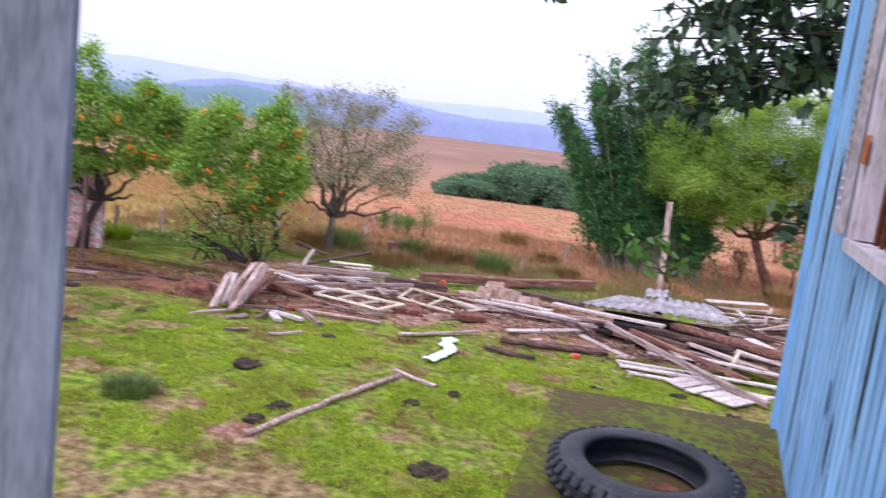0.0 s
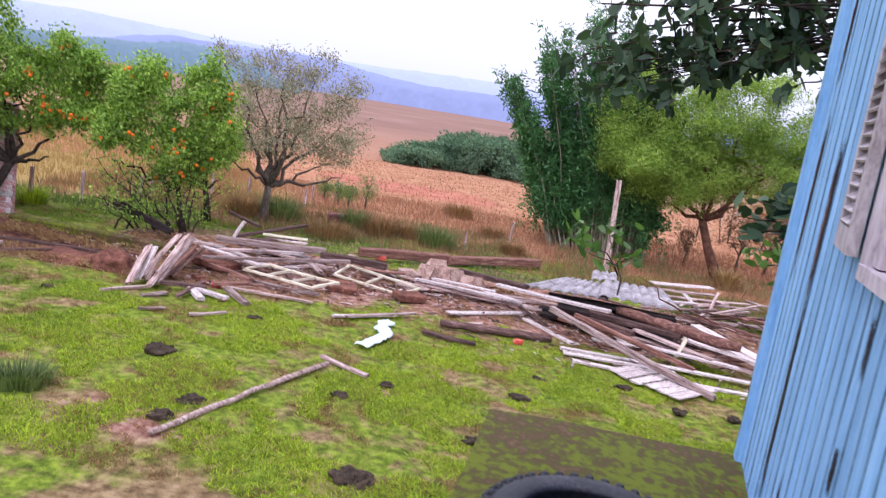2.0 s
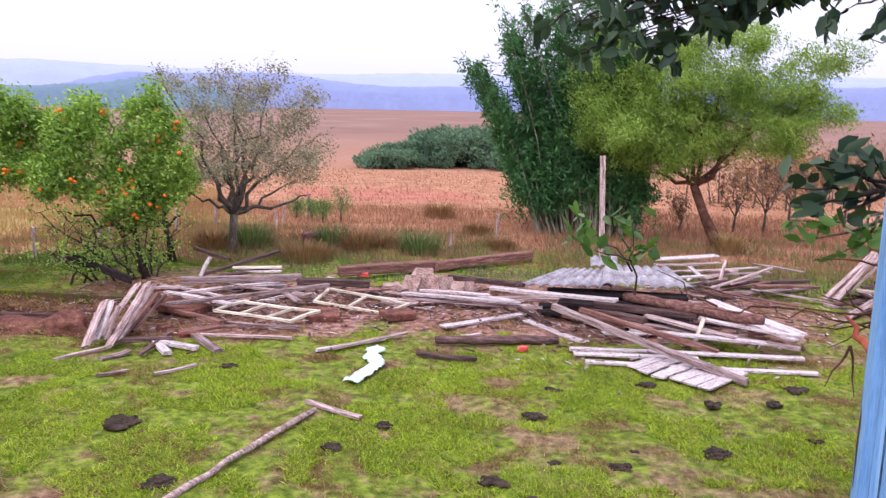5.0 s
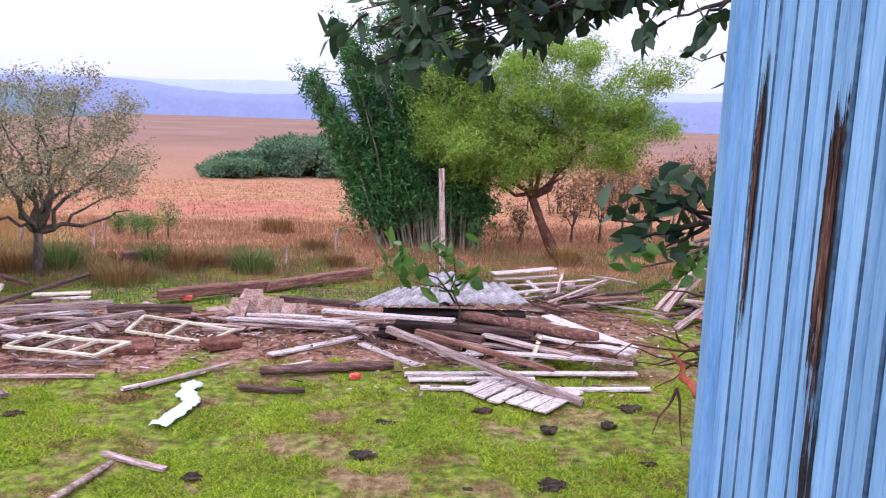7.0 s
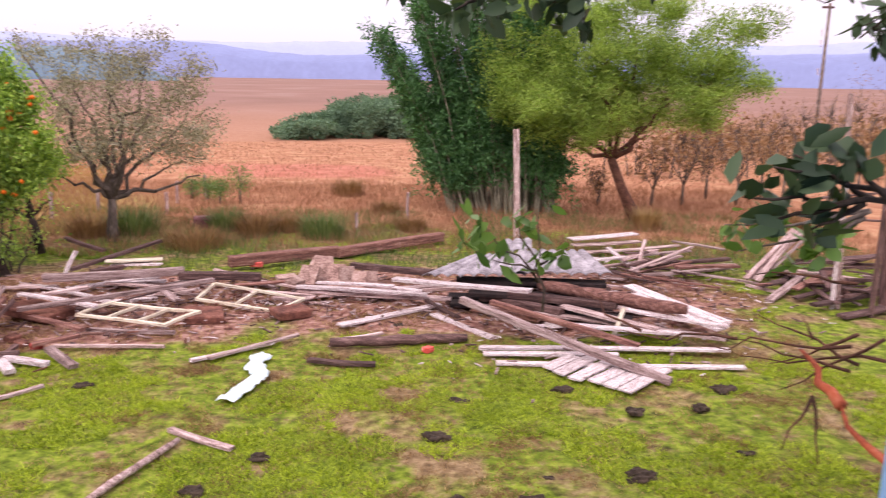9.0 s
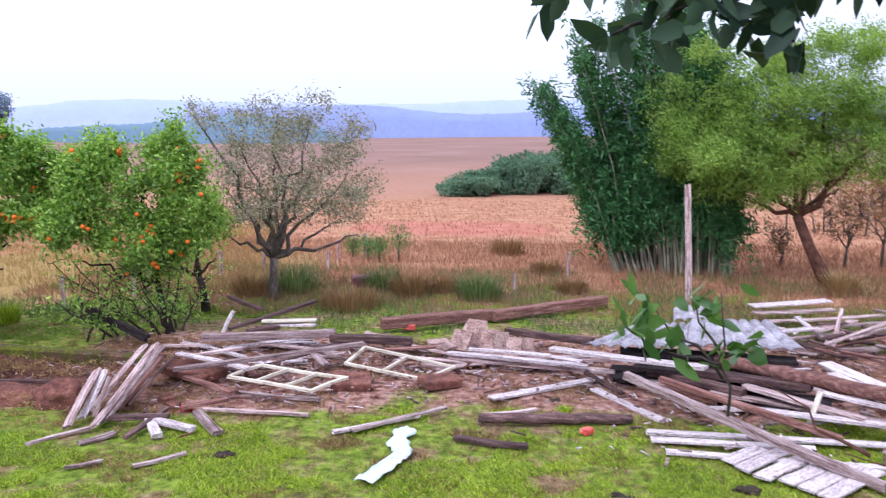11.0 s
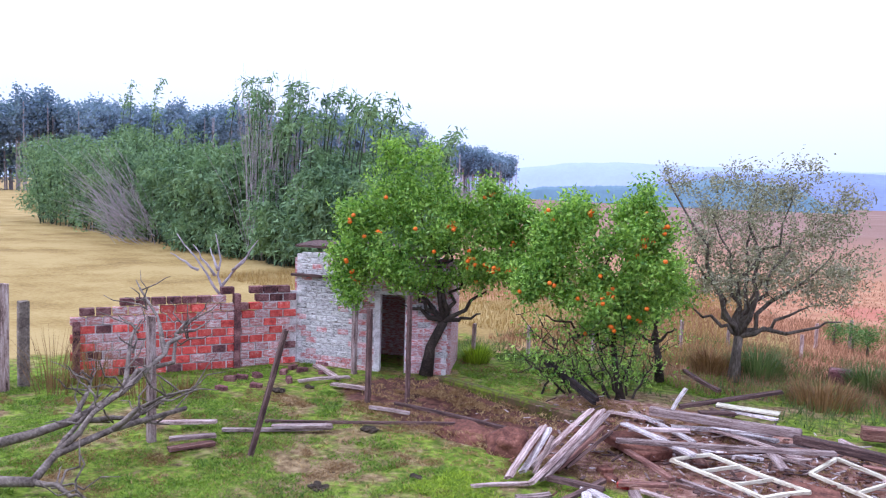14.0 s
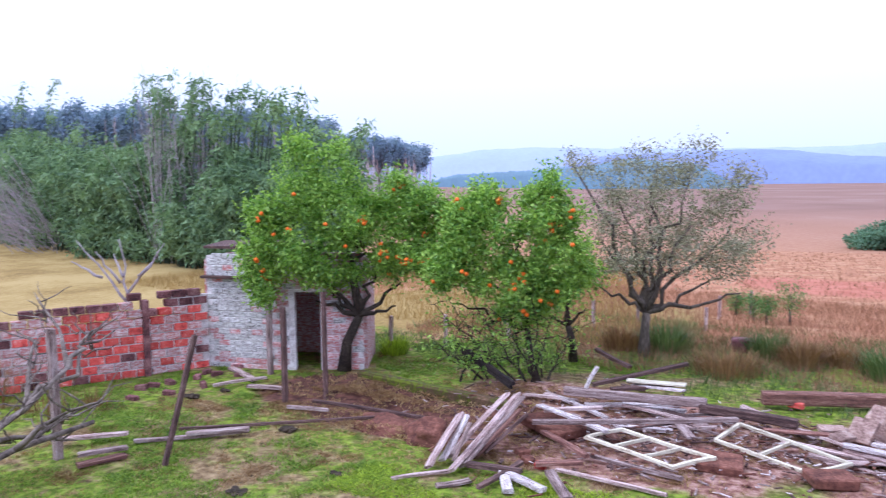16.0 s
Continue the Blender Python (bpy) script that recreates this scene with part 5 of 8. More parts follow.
# black boards added to paint the dark hollow beneath the roof sheets
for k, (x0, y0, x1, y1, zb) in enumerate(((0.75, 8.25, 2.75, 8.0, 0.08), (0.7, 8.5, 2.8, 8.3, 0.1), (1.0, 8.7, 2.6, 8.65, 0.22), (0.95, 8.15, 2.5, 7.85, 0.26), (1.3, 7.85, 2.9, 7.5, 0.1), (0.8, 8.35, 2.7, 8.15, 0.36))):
    plank((x0, y0, zb), (x1, y1, zb + 0.02), 0.26, 0.05, BLACKROT_SHADE, "added black board darkening the hollow under the roof sheet")

# ---- sashes, sheets, stones ----
window_sash([(-2.56, 7.20, 0.080), (-3.68, 7.49, 0.100), (-3.39, 7.81, 0.160), (-2.26, 7.54, 0.140)], CREAMWOOD, "cream-painted window frame without glass lying on rubble", 2)
window_sash([(-1.46, 7.88, 0.060), (-2.51, 8.29, 0.080), (-2.40, 8.77, 0.160), (-1.14, 8.21, 0.120)], CREAMWOOD, "brown and cream window frame lying on the clay", 1)
slab_stone((-1.23, 9.30, 0.150), 0.28, 0.30, 0.05, STONE, "pinkish grey broken stone tile in a tumbled row", -20, 50, 0, "stone_tile", "stone tile", "tumbled stone tiles", 0)
slab_stone((-1.04, 9.56, 0.150), 0.27, 0.43, 0.05, STONE, "pinkish grey broken stone tile in a tumbled row", 12, 62, 0, "stone_tile", "stone tile", "tumbled stone tiles", 1)
slab_stone((-0.84, 9.28, 0.150), 0.24, 0.36, 0.05, STONE, "pinkish grey broken stone tile in a tumbled row", -8, 58, 0, "stone_tile", "stone tile", "tumbled stone tiles", 2)
slab_stone((-0.67, 9.15, 0.150), 0.22, 0.34, 0.05, STONE, "pinkish grey broken stone tile in a tumbled row", 15, 66, 0, "stone_tile", "stone tile", "tumbled stone tiles", 3)
slab_stone((-0.50, 9.02, 0.150), 0.20, 0.29, 0.05, STONE, "pinkish grey broken stone tile in a tumbled row", -12, 55, 0, "stone_tile", "stone tile", "tumbled stone tiles", 4)
slab_stone((-0.35, 9.04, 0.150), 0.22, 0.28, 0.05, STONE, "pinkish grey broken stone tile in a tumbled row", 9, 60, 0, "stone_tile", "stone tile", "tumbled stone tiles", 5)
slab_stone((-1.52, 9.19, 0.150), 0.28, 0.14, 0.05, STONE, "pinkish grey broken stone tile in a tumbled row", 30, 10, 0, "stone_tile", "stone tile", "tumbled stone tiles", 6)
slab_stone((-1.36, 8.98, 0.150), 0.24, 0.16, 0.05, STONE, "pinkish grey broken stone tile in a tumbled row", 60, 14, 0, "stone_tile", "stone tile", "tumbled stone tiles", 7)
slab_stone((-1.20, 10.13, 0.150), 0.24, 0.22, 0.05, STONE, "pinkish grey broken stone tile in a tumbled row", -30, 40, 0, "stone_tile", "stone tile", "tumbled stone tiles", 8)
slab_stone((-4.25, 7.73, 0.070), 0.71, 0.45, 0.10, REDEARTH, "large flat red clay slab on the rubble", -20, 0, 4, "clay_slab", "rubble", "", 0)
slab_stone((-2.23, 7.62, 0.070), 0.44, 0.39, 0.10, REDEARTH, "large flat red clay slab on the rubble", 17, 5, 4, "clay_slab", "rubble", "", 1)
slab_stone((0.45, 6.62, 0.030), 0.12, 0.09, 0.06, BRICK, "broken red brick on the rubble", 54, 1, 4, "clay_slab", "rubble", "", 2)
slab_stone((-2.17, 10.36, 0.070), 0.19, 0.20, 0.08, BRICK, "broken red brick on the rubble", 1, 6, 4, "clay_slab", "rubble", "", 3)
slab_stone((-1.23, 7.80, 0.070), 0.44, 0.29, 0.10, REDEARTH, "flat red clay slab on the rubble", 38, 2, 4, "clay_slab", "rubble", "", 4)
slab_stone((-3.92, 6.66, 0.030), 0.14, 0.10, 0.07, REDEARTH, "heap of crumbled red brick on the rubble", -15, 7, 4, "clay_slab", "rubble", "", 5)
slab_stone((-3.73, 6.59, 0.030), 0.12, 0.1, 0.06, BRICK, "crumbled red brick on the rubble", 22, 3, 4, "clay_slab", "rubble", "", 6)
slab_stone((-4.10, 6.84, 0.030), 0.15, 0.12, 0.07, REDEARTH, "crumbled red brick on the rubble", 59, 8, 4, "clay_slab", "rubble", "", 7)
slab_stone((-3.49, 9.51, 0.070), 0.12, 0.24, 0.08, BRICK, "broken hollow brick on the rubble", -10, 5, 4, "clay_slab", "rubble", "", 10)
slab_stone((-3.82, 13.43, 0.120), 0.35, 0.3, 0.25, BRICKDARK, "block of dark red bricks lying in dry grass", 20, 4, 2, "brick_block", "rubble", "", 90)
corrugated((0.36, 8.05, 0.50), (1.02, 8.85, 0.57), (1.80, 8.98, 0.58), (1.66, 8.10, 0.50), 8, "grey corrugated fibre-cement roof sheet on the heap")
corrugated((1.50, 8.02, 0.555), (1.66, 8.98, 0.635), (2.60, 9.02, 0.62), (2.78, 8.08, 0.53), 7, "pale corrugated roof sheet overlapping the one below")
corrugated((1.46, 9.02, 0.60), (1.50, 9.50, 0.65), (1.92, 9.60, 0.66), (1.86, 9.10, 0.61), 3, "broken end of a pale corrugated roof sheet")

# ---- bag, dung ----
BAG = [(-1.27, 6.34, 0.030), (-1.30, 6.04, 0.030), (-1.17, 5.76, 0.030), (-1.26, 5.47, 0.030), (-1.36, 5.12, 0.030)]
dung((-0.66, 1.94, 0.000), 0.25, 0)
dung((-2.43, 2.37, 0.000), 0.18, 1)
dung((-2.40, 2.73, 0.000), 0.12, 2)
dung((-3.20, 3.79, 0.000), 0.20, 3)
dung((-3.18, 3.90, 0.000), 0.20, 4)
dung((-2.35, 2.80, 0.000), 0.16, 5)
dung((-0.84, 4.12, 0.000), 0.12, 6)
dung((0.75, 5.25, 0.000), 0.14, 7)
dung((0.53, 4.49, 0.000), 0.16, 8)
dung((1.74, 5.55, 0.000), 0.14, 9)
dung((1.19, 3.50, 0.000), 0.15, 10)
dung((2.31, 5.06, 0.000), 0.14, 11)
dung((2.08, 3.87, 0.000), 0.18, 12)
dung((3.28, 5.59, 0.000), 0.19, 13)
dung((2.94, 5.16, 0.000), 0.15, 14)
dung((0.45, 2.79, 0.000), 0.18, 15)
dung((0.67, 3.53, 0.000), 0.09, 16)
dung((1.37, 3.85, 0.000), 0.06, 17)
dung((0.10, 7.50, 0.000), 0.11, 18)
dung((-1.21, 3.59, 0.000), 0.12, 19)
dung((-2.81, 5.54, -0.000), 0.12, 20)
dung((-5.73, 4.29, 0.000), 0.16, 21)
dung((-5.30, 5.22, 0.000), 0.11, 22)
dung((-6.83, 5.91, 0.000), 0.16, 23)
dung((-9.07, 6.14, 0.000), 0.15, 24)
dung((-8.98, 6.62, 0.000), 0.12, 25)
dung((3.02, 4.28, 0.000), 0.10, 26)
dung((0.17, 3.13, 0.000), 0.16, 27)
dung((2.02, 3.81, 0.000), 0.15, 28)


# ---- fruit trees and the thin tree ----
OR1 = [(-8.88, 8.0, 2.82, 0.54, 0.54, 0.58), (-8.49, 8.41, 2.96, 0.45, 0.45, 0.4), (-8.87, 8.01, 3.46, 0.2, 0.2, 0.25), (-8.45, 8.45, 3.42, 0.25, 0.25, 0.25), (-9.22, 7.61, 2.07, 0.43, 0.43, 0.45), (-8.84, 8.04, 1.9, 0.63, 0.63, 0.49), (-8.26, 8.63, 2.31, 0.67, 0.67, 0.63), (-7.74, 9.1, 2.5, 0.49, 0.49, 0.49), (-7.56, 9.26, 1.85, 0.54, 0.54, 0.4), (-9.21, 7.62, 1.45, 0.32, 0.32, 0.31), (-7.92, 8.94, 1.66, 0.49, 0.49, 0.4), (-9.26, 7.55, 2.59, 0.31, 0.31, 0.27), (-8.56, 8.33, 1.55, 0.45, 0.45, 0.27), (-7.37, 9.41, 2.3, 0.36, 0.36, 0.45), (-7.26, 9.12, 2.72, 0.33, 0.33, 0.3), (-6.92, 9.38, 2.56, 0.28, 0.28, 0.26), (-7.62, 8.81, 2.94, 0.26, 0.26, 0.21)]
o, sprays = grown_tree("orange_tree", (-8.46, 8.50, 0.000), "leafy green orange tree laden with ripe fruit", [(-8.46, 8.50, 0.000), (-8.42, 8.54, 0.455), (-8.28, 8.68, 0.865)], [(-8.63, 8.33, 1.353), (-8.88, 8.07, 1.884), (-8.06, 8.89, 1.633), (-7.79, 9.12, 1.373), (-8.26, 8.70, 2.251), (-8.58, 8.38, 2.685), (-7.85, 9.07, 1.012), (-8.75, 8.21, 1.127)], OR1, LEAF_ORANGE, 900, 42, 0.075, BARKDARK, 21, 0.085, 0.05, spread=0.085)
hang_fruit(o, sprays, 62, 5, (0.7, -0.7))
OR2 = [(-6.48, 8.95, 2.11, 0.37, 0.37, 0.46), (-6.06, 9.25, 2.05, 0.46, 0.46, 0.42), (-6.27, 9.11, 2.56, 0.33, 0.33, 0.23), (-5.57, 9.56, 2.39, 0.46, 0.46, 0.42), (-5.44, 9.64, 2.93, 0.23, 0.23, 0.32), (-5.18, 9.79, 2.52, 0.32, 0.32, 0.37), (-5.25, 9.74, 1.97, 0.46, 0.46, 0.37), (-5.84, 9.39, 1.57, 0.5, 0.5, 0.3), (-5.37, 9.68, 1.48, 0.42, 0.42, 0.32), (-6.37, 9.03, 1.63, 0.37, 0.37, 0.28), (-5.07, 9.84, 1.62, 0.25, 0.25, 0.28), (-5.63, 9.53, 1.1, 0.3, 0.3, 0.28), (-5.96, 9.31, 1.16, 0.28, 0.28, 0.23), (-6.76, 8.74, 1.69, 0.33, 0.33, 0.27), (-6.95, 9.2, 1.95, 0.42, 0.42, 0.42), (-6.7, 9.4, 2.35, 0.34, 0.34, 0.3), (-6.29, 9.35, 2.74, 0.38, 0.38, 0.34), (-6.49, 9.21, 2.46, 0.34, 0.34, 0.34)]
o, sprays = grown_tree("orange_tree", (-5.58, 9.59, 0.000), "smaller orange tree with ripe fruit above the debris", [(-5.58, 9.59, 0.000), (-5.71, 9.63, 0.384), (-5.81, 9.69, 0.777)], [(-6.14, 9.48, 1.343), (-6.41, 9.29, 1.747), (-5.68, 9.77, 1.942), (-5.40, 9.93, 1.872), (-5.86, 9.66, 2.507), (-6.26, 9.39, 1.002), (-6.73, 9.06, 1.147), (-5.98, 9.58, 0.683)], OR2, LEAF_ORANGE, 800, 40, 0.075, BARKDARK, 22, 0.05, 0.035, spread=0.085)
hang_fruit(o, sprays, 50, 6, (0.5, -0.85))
thicket((-5.58, 9.59, 0.000), [((-5.99, 9.34, -0.117), (-6.37, 8.71, 1.065)), ((-5.91, 9.51, -0.049), (-6.81, 8.75, 1.170)), ((-6.30, 9.37, -0.101), (-6.78, 9.14, 0.620)), ((-5.72, 9.51, -0.012), (-6.63, 9.63, 0.928)), ((-5.63, 9.68, -0.026), (-5.85, 9.07, 1.011)), ((-6.03, 9.55, -0.165), (-6.40, 9.05, 0.356)), ((-5.65, 9.55, -0.006), (-5.56, 9.95, 0.947)), ((-5.50, 9.76, -0.014), (-5.45, 10.36, 0.659)), ((-6.37, 9.32, -0.106), (-6.55, 8.57, 0.569)), ((-6.52, 8.96, 0.013), (-6.21, 9.19, 0.866)), ((-6.42, 9.17, -0.086), (-6.21, 9.55, 0.652)), ((-5.89, 9.63, 0.015), (-6.21, 9.91, 1.123)), ((-5.52, 9.63, 0.088), (-5.46, 9.32, 1.115))])
OR3 = [(-6.09, 11.20, 1.19, 0.42, 0.42, 0.37), (-5.91, 11.30, 1.57, 0.37, 0.37, 0.42), (-5.71, 11.40, 1.49, 0.28, 0.28, 0.37)]
tree("fruit_tree", (-5.81, 11.12, 0.000), "small twiggy fruit tree with sparse leaves", [(-5.81, 11.12, 0.000), (-5.84, 11.10, 0.409), (-5.89, 11.08, 0.587)], [(-6.21, 10.90, 0.840), (-5.88, 11.09, 1.224), (-5.64, 11.21, 0.878), (-6.00, 11.02, 1.397)], OR3, LEAF_ORANGE, 1800, 0.08, BARKDARK, 23, 30, 0.06)
THIN = [(-5.60, 11.88, 2.29, 0.77, 0.77, 0.87), (-4.99, 12.16, 2.67, 1.06, 1.06, 0.87), (-4.21, 12.47, 2.34, 1.06, 1.06, 0.87), (-3.75, 12.62, 2.01, 0.77, 0.77, 0.67), (-4.80, 12.24, 1.69, 1.25, 1.25, 0.48), (-4.40, 12.40, 3.13, 0.67, 0.67, 0.48), (-5.87, 11.75, 3.20, 0.43, 0.43, 0.34), (-3.65, 12.65, 2.97, 0.58, 0.58, 0.48), (-5.17, 12.08, 3.21, 0.58, 0.58, 0.34), (-4.03, 12.53, 1.65, 0.87, 0.87, 0.38)]
grown_tree("thin_tree", (-5.04, 12.14, 0.000), "spreading half-bare tree with thin dull leaves", [(-5.04, 12.14, 0.000), (-5.03, 12.14, 0.391), (-5.01, 12.15, 0.744)], [(-5.67, 11.85, 1.919), (-5.46, 11.95, 2.659), (-4.91, 12.20, 2.495), (-4.37, 12.41, 2.336), (-4.39, 12.40, 2.952), (-3.83, 12.60, 2.097), (-3.63, 12.66, 1.108), (-6.10, 11.62, 3.195), (-4.86, 12.21, 3.209), (-4.09, 12.51, 1.289), (-4.72, 12.27, 1.694), (-5.72, 11.82, 1.173)], THIN, LEAF_DULL, 1900, 10, 0.06, BARK, 24, 0.085, 0.048, spread=0.08, inner=0.1, outer=1.15, twig_r=0.006, leaf_ratio=0.42)

# ---- bamboo clump, bright tree, shrubs ahead ----
BAMBOO_AT = (2.06, 15.61, 0.000)
BAM = [(-0.70, 16.04, 3.795), (-0.32, 16.06, 3.323), (0.11, 16.08, 4.676), (0.57, 16.08, 5.176), (1.18, 16.07, 5.679), (1.73, 16.03, 5.583), (2.29, 15.99, 5.366), (2.81, 15.93, 4.781), (3.22, 15.87, 3.819), (3.52, 15.82, 2.587)]
CANES = [(0.92, 15.67, -0.005), (1.17, 15.66, -0.025), (1.43, 15.65, -0.032), (1.68, 15.64, -0.037), (1.93, 15.62, -0.043), (2.19, 15.60, -0.034), (2.44, 15.57, -0.026), (2.69, 15.54, -0.003), (2.94, 15.50, 0.020), (3.19, 15.47, 0.069)]
bamboo(BAMBOO_AT, BAM, CANES)
BRIGHT = [(2.05, 15.25, 3.15, 0.86, 0.86, 0.86), (2.99, 15.14, 3.66, 1.17, 1.17, 0.98), (4.17, 14.93, 3.70, 1.23, 1.23, 0.98), (5.32, 14.64, 3.62, 1.11, 1.11, 0.86), (6.20, 14.36, 3.64, 0.74, 0.74, 0.61), (3.65, 15.03, 2.37, 1.60, 1.60, 0.74), (5.05, 14.71, 2.43, 1.35, 1.35, 0.68), (2.44, 15.22, 2.45, 0.74, 0.74, 0.61), (6.47, 14.26, 2.84, 0.61, 0.61, 0.49), (6.71, 14.17, 4.00, 0.43, 0.43, 0.37), (4.71, 14.80, 4.41, 0.98, 0.98, 0.49), (3.43, 15.07, 1.88, 0.86, 0.86, 0.49), (4.2, 14.9, 2.1, 1.4, 1.0, 0.6), (3.0, 15.1, 2.3, 0.9, 0.8, 0.7), (5.6, 14.5, 2.7, 1.0, 0.9, 0.6), (2.3, 15.1, 2.9, 0.6, 0.6, 0.7), (3.2, 15.1, 3.0, 1.0, 1.0, 0.6), (4.4, 14.9, 3.0, 1.2, 1.0, 0.6), (5.5, 14.6, 3.1, 1.0, 0.9, 0.5)]
grown_tree("bright_tree", (4.82, 14.77, -0.100), "fine-leaved bright green tree with a leaning trunk", [(4.82, 14.77, -0.100), (4.44, 14.87, 0.690), (4.20, 14.92, 1.296)], [(3.41, 15.08, 2.361), (3.95, 14.97, 3.338), (4.52, 14.85, 3.709), (5.38, 14.62, 2.558), (6.12, 14.38, 3.175), (2.80, 15.17, 2.580), (4.85, 14.77, 1.815), (3.20, 15.11, 1.622)], BRIGHT, LEAF_BRIGHT, 2600, 46, 0.085, BARKBROWN, 25, 0.11, 0.055, 0.24, spread=0.11, flat=0.8, inner=0.2, outer=1.3, twig_r=0.007, bunches=8)
tree("bare_shrub", (5.68, 17.00, 0.000), "bare reddish brown shrub at the yard edge", [(5.68, 17.00, 0.000), (5.70, 16.99, 0.388)], [(5.30, 17.10, 1.058), (5.61, 17.02, 1.227), (5.93, 16.93, 1.091), (5.75, 16.98, 0.852)], [(5.62, 17.01, 1.00, 0.50, 0.50, 0.58)], LEAF_DRYBUSH, 900, 0.05, BARK, 40, 120, 0.03, per=4, spread=0.15, twig_r=0.008)
tree("bare_shrub", (6.42, 17.08, 0.000), "bare reddish brown shrub at the yard edge", [(6.42, 17.08, 0.000), (6.43, 17.08, 0.462)], [(5.97, 17.22, 1.258), (6.33, 17.11, 1.458), (6.70, 16.99, 1.298), (6.49, 17.06, 1.014)], [(6.35, 17.11, 1.19, 0.60, 0.60, 0.70)], LEAF_DRYBUSH, 900, 0.05, BARK, 41, 120, 0.03, per=4, spread=0.15, twig_r=0.008)
tree("bare_shrub", (7.35, 18.14, 0.000), "bare reddish brown shrub at the yard edge", [(7.35, 18.14, 0.000), (7.35, 18.13, 0.524)], [(6.92, 18.27, 1.434), (7.24, 18.17, 1.656), (7.57, 18.06, 1.469), (7.39, 18.12, 1.150)], [(7.26, 18.17, 1.35, 0.54, 0.54, 0.80)], LEAF_DRYBUSH, 900, 0.05, BARK, 42, 120, 0.03, per=4, spread=0.15, twig_r=0.008)
tree("bare_shrub", (7.79, 17.24, 0.000), "bare reddish brown shrub at the yard edge", [(7.79, 17.24, 0.000), (7.79, 17.24, 0.540)], [(7.32, 17.41, 1.473), (7.67, 17.29, 1.704), (8.04, 17.14, 1.514), (7.84, 17.22, 1.184)], [(7.69, 17.28, 1.39, 0.61, 0.61, 0.83)], LEAF_DRYBUSH, 900, 0.05, BARK, 43, 120, 0.03, per=4, spread=0.15, twig_r=0.008)
tree("bare_shrub", (8.80, 18.32, 0.000), "bare reddish brown shrub at the yard edge", [(8.80, 18.32, 0.000), (8.80, 18.32, 0.570)], [(8.37, 18.49, 1.559), (8.67, 18.37, 1.800), (9.01, 18.24, 1.596), (8.83, 18.31, 1.249)], [(8.70, 18.36, 1.47, 0.56, 0.56, 0.89)], LEAF_DRYBUSH, 900, 0.05, BARK, 44, 120, 0.03, per=4, spread=0.15, twig_r=0.008)
tree("bare_shrub", (4.37, 16.85, 0.000), "bare reddish brown shrub at the yard edge", [(4.37, 16.85, 0.000), (4.40, 16.84, 0.244)], [(4.18, 16.88, 0.669), (4.33, 16.85, 0.773), (4.50, 16.82, 0.684), (4.41, 16.84, 0.535)], [(4.34, 16.85, 0.63, 0.25, 0.25, 0.36)], LEAF_DRYBUSH, 900, 0.05, BARK, 45, 120, 0.03, per=4, spread=0.15, twig_r=0.008)
tree("bare_shrub", (8.96, 17.38, 0.000), "bare reddish brown shrub at the yard edge", [(8.96, 17.38, 0.000), (8.95, 17.38, 0.582)], [(8.58, 17.54, 1.596), (8.82, 17.44, 1.838), (9.08, 17.32, 1.626), (8.96, 17.38, 1.275)], [(8.84, 17.43, 1.50, 0.45, 0.45, 0.91)], LEAF_DRYBUSH, 900, 0.05, BARK, 46, 120, 0.03, per=4, spread=0.15, twig_r=0.008)
tree("bare_shrub", (9.74, 17.94, 0.000), "bare reddish brown shrub at the yard edge", [(9.74, 17.94, 0.000), (9.73, 17.95, 0.637)], [(9.29, 18.14, 1.744), (9.58, 18.01, 2.011), (9.90, 17.86, 1.780), (9.74, 17.94, 1.395)], [(9.61, 18.00, 1.64, 0.56, 0.56, 1.01)], LEAF_DRYBUSH, 900, 0.05, BARK, 47, 120, 0.03, per=4, spread=0.15, twig_r=0.008)
tree("bare_shrub", (10.16, 17.52, 0.000), "bare reddish brown shrub at the yard edge", [(10.16, 17.52, 0.000), (10.14, 17.52, 0.662)], [(9.72, 17.73, 1.814), (9.99, 17.60, 2.090), (10.30, 17.44, 1.850), (10.15, 17.52, 1.451)], [(10.02, 17.58, 1.70, 0.56, 0.56, 1.06)], LEAF_DRYBUSH, 900, 0.05, BARK, 48, 120, 0.03, per=4, spread=0.15, twig_r=0.008)
tree("bare_shrub", (10.89, 17.60, 0.000), "bare reddish brown shrub at the yard edge", [(10.89, 17.60, 0.000), (10.87, 17.61, 0.704)], [(10.44, 17.83, 1.929), (10.71, 17.70, 2.221), (11.02, 17.53, 1.965), (10.87, 17.61, 1.541)], [(10.74, 17.68, 1.81, 0.57, 0.57, 1.14)], LEAF_DRYBUSH, 900, 0.05, BARK, 49, 120, 0.03, per=4, spread=0.15, twig_r=0.008)
tree("bare_shrub", (11.81, 17.71, 0.000), "bare reddish brown shrub at the yard edge", [(11.81, 17.71, 0.000), (11.78, 17.72, 0.747)], [(11.30, 17.99, 2.046), (11.61, 17.82, 2.358), (11.96, 17.62, 2.087), (11.79, 17.72, 1.637)], [(11.64, 17.80, 1.92, 0.68, 0.68, 1.22)], LEAF_DRYBUSH, 900, 0.05, BARK, 50, 120, 0.03, per=4, spread=0.15, twig_r=0.008)
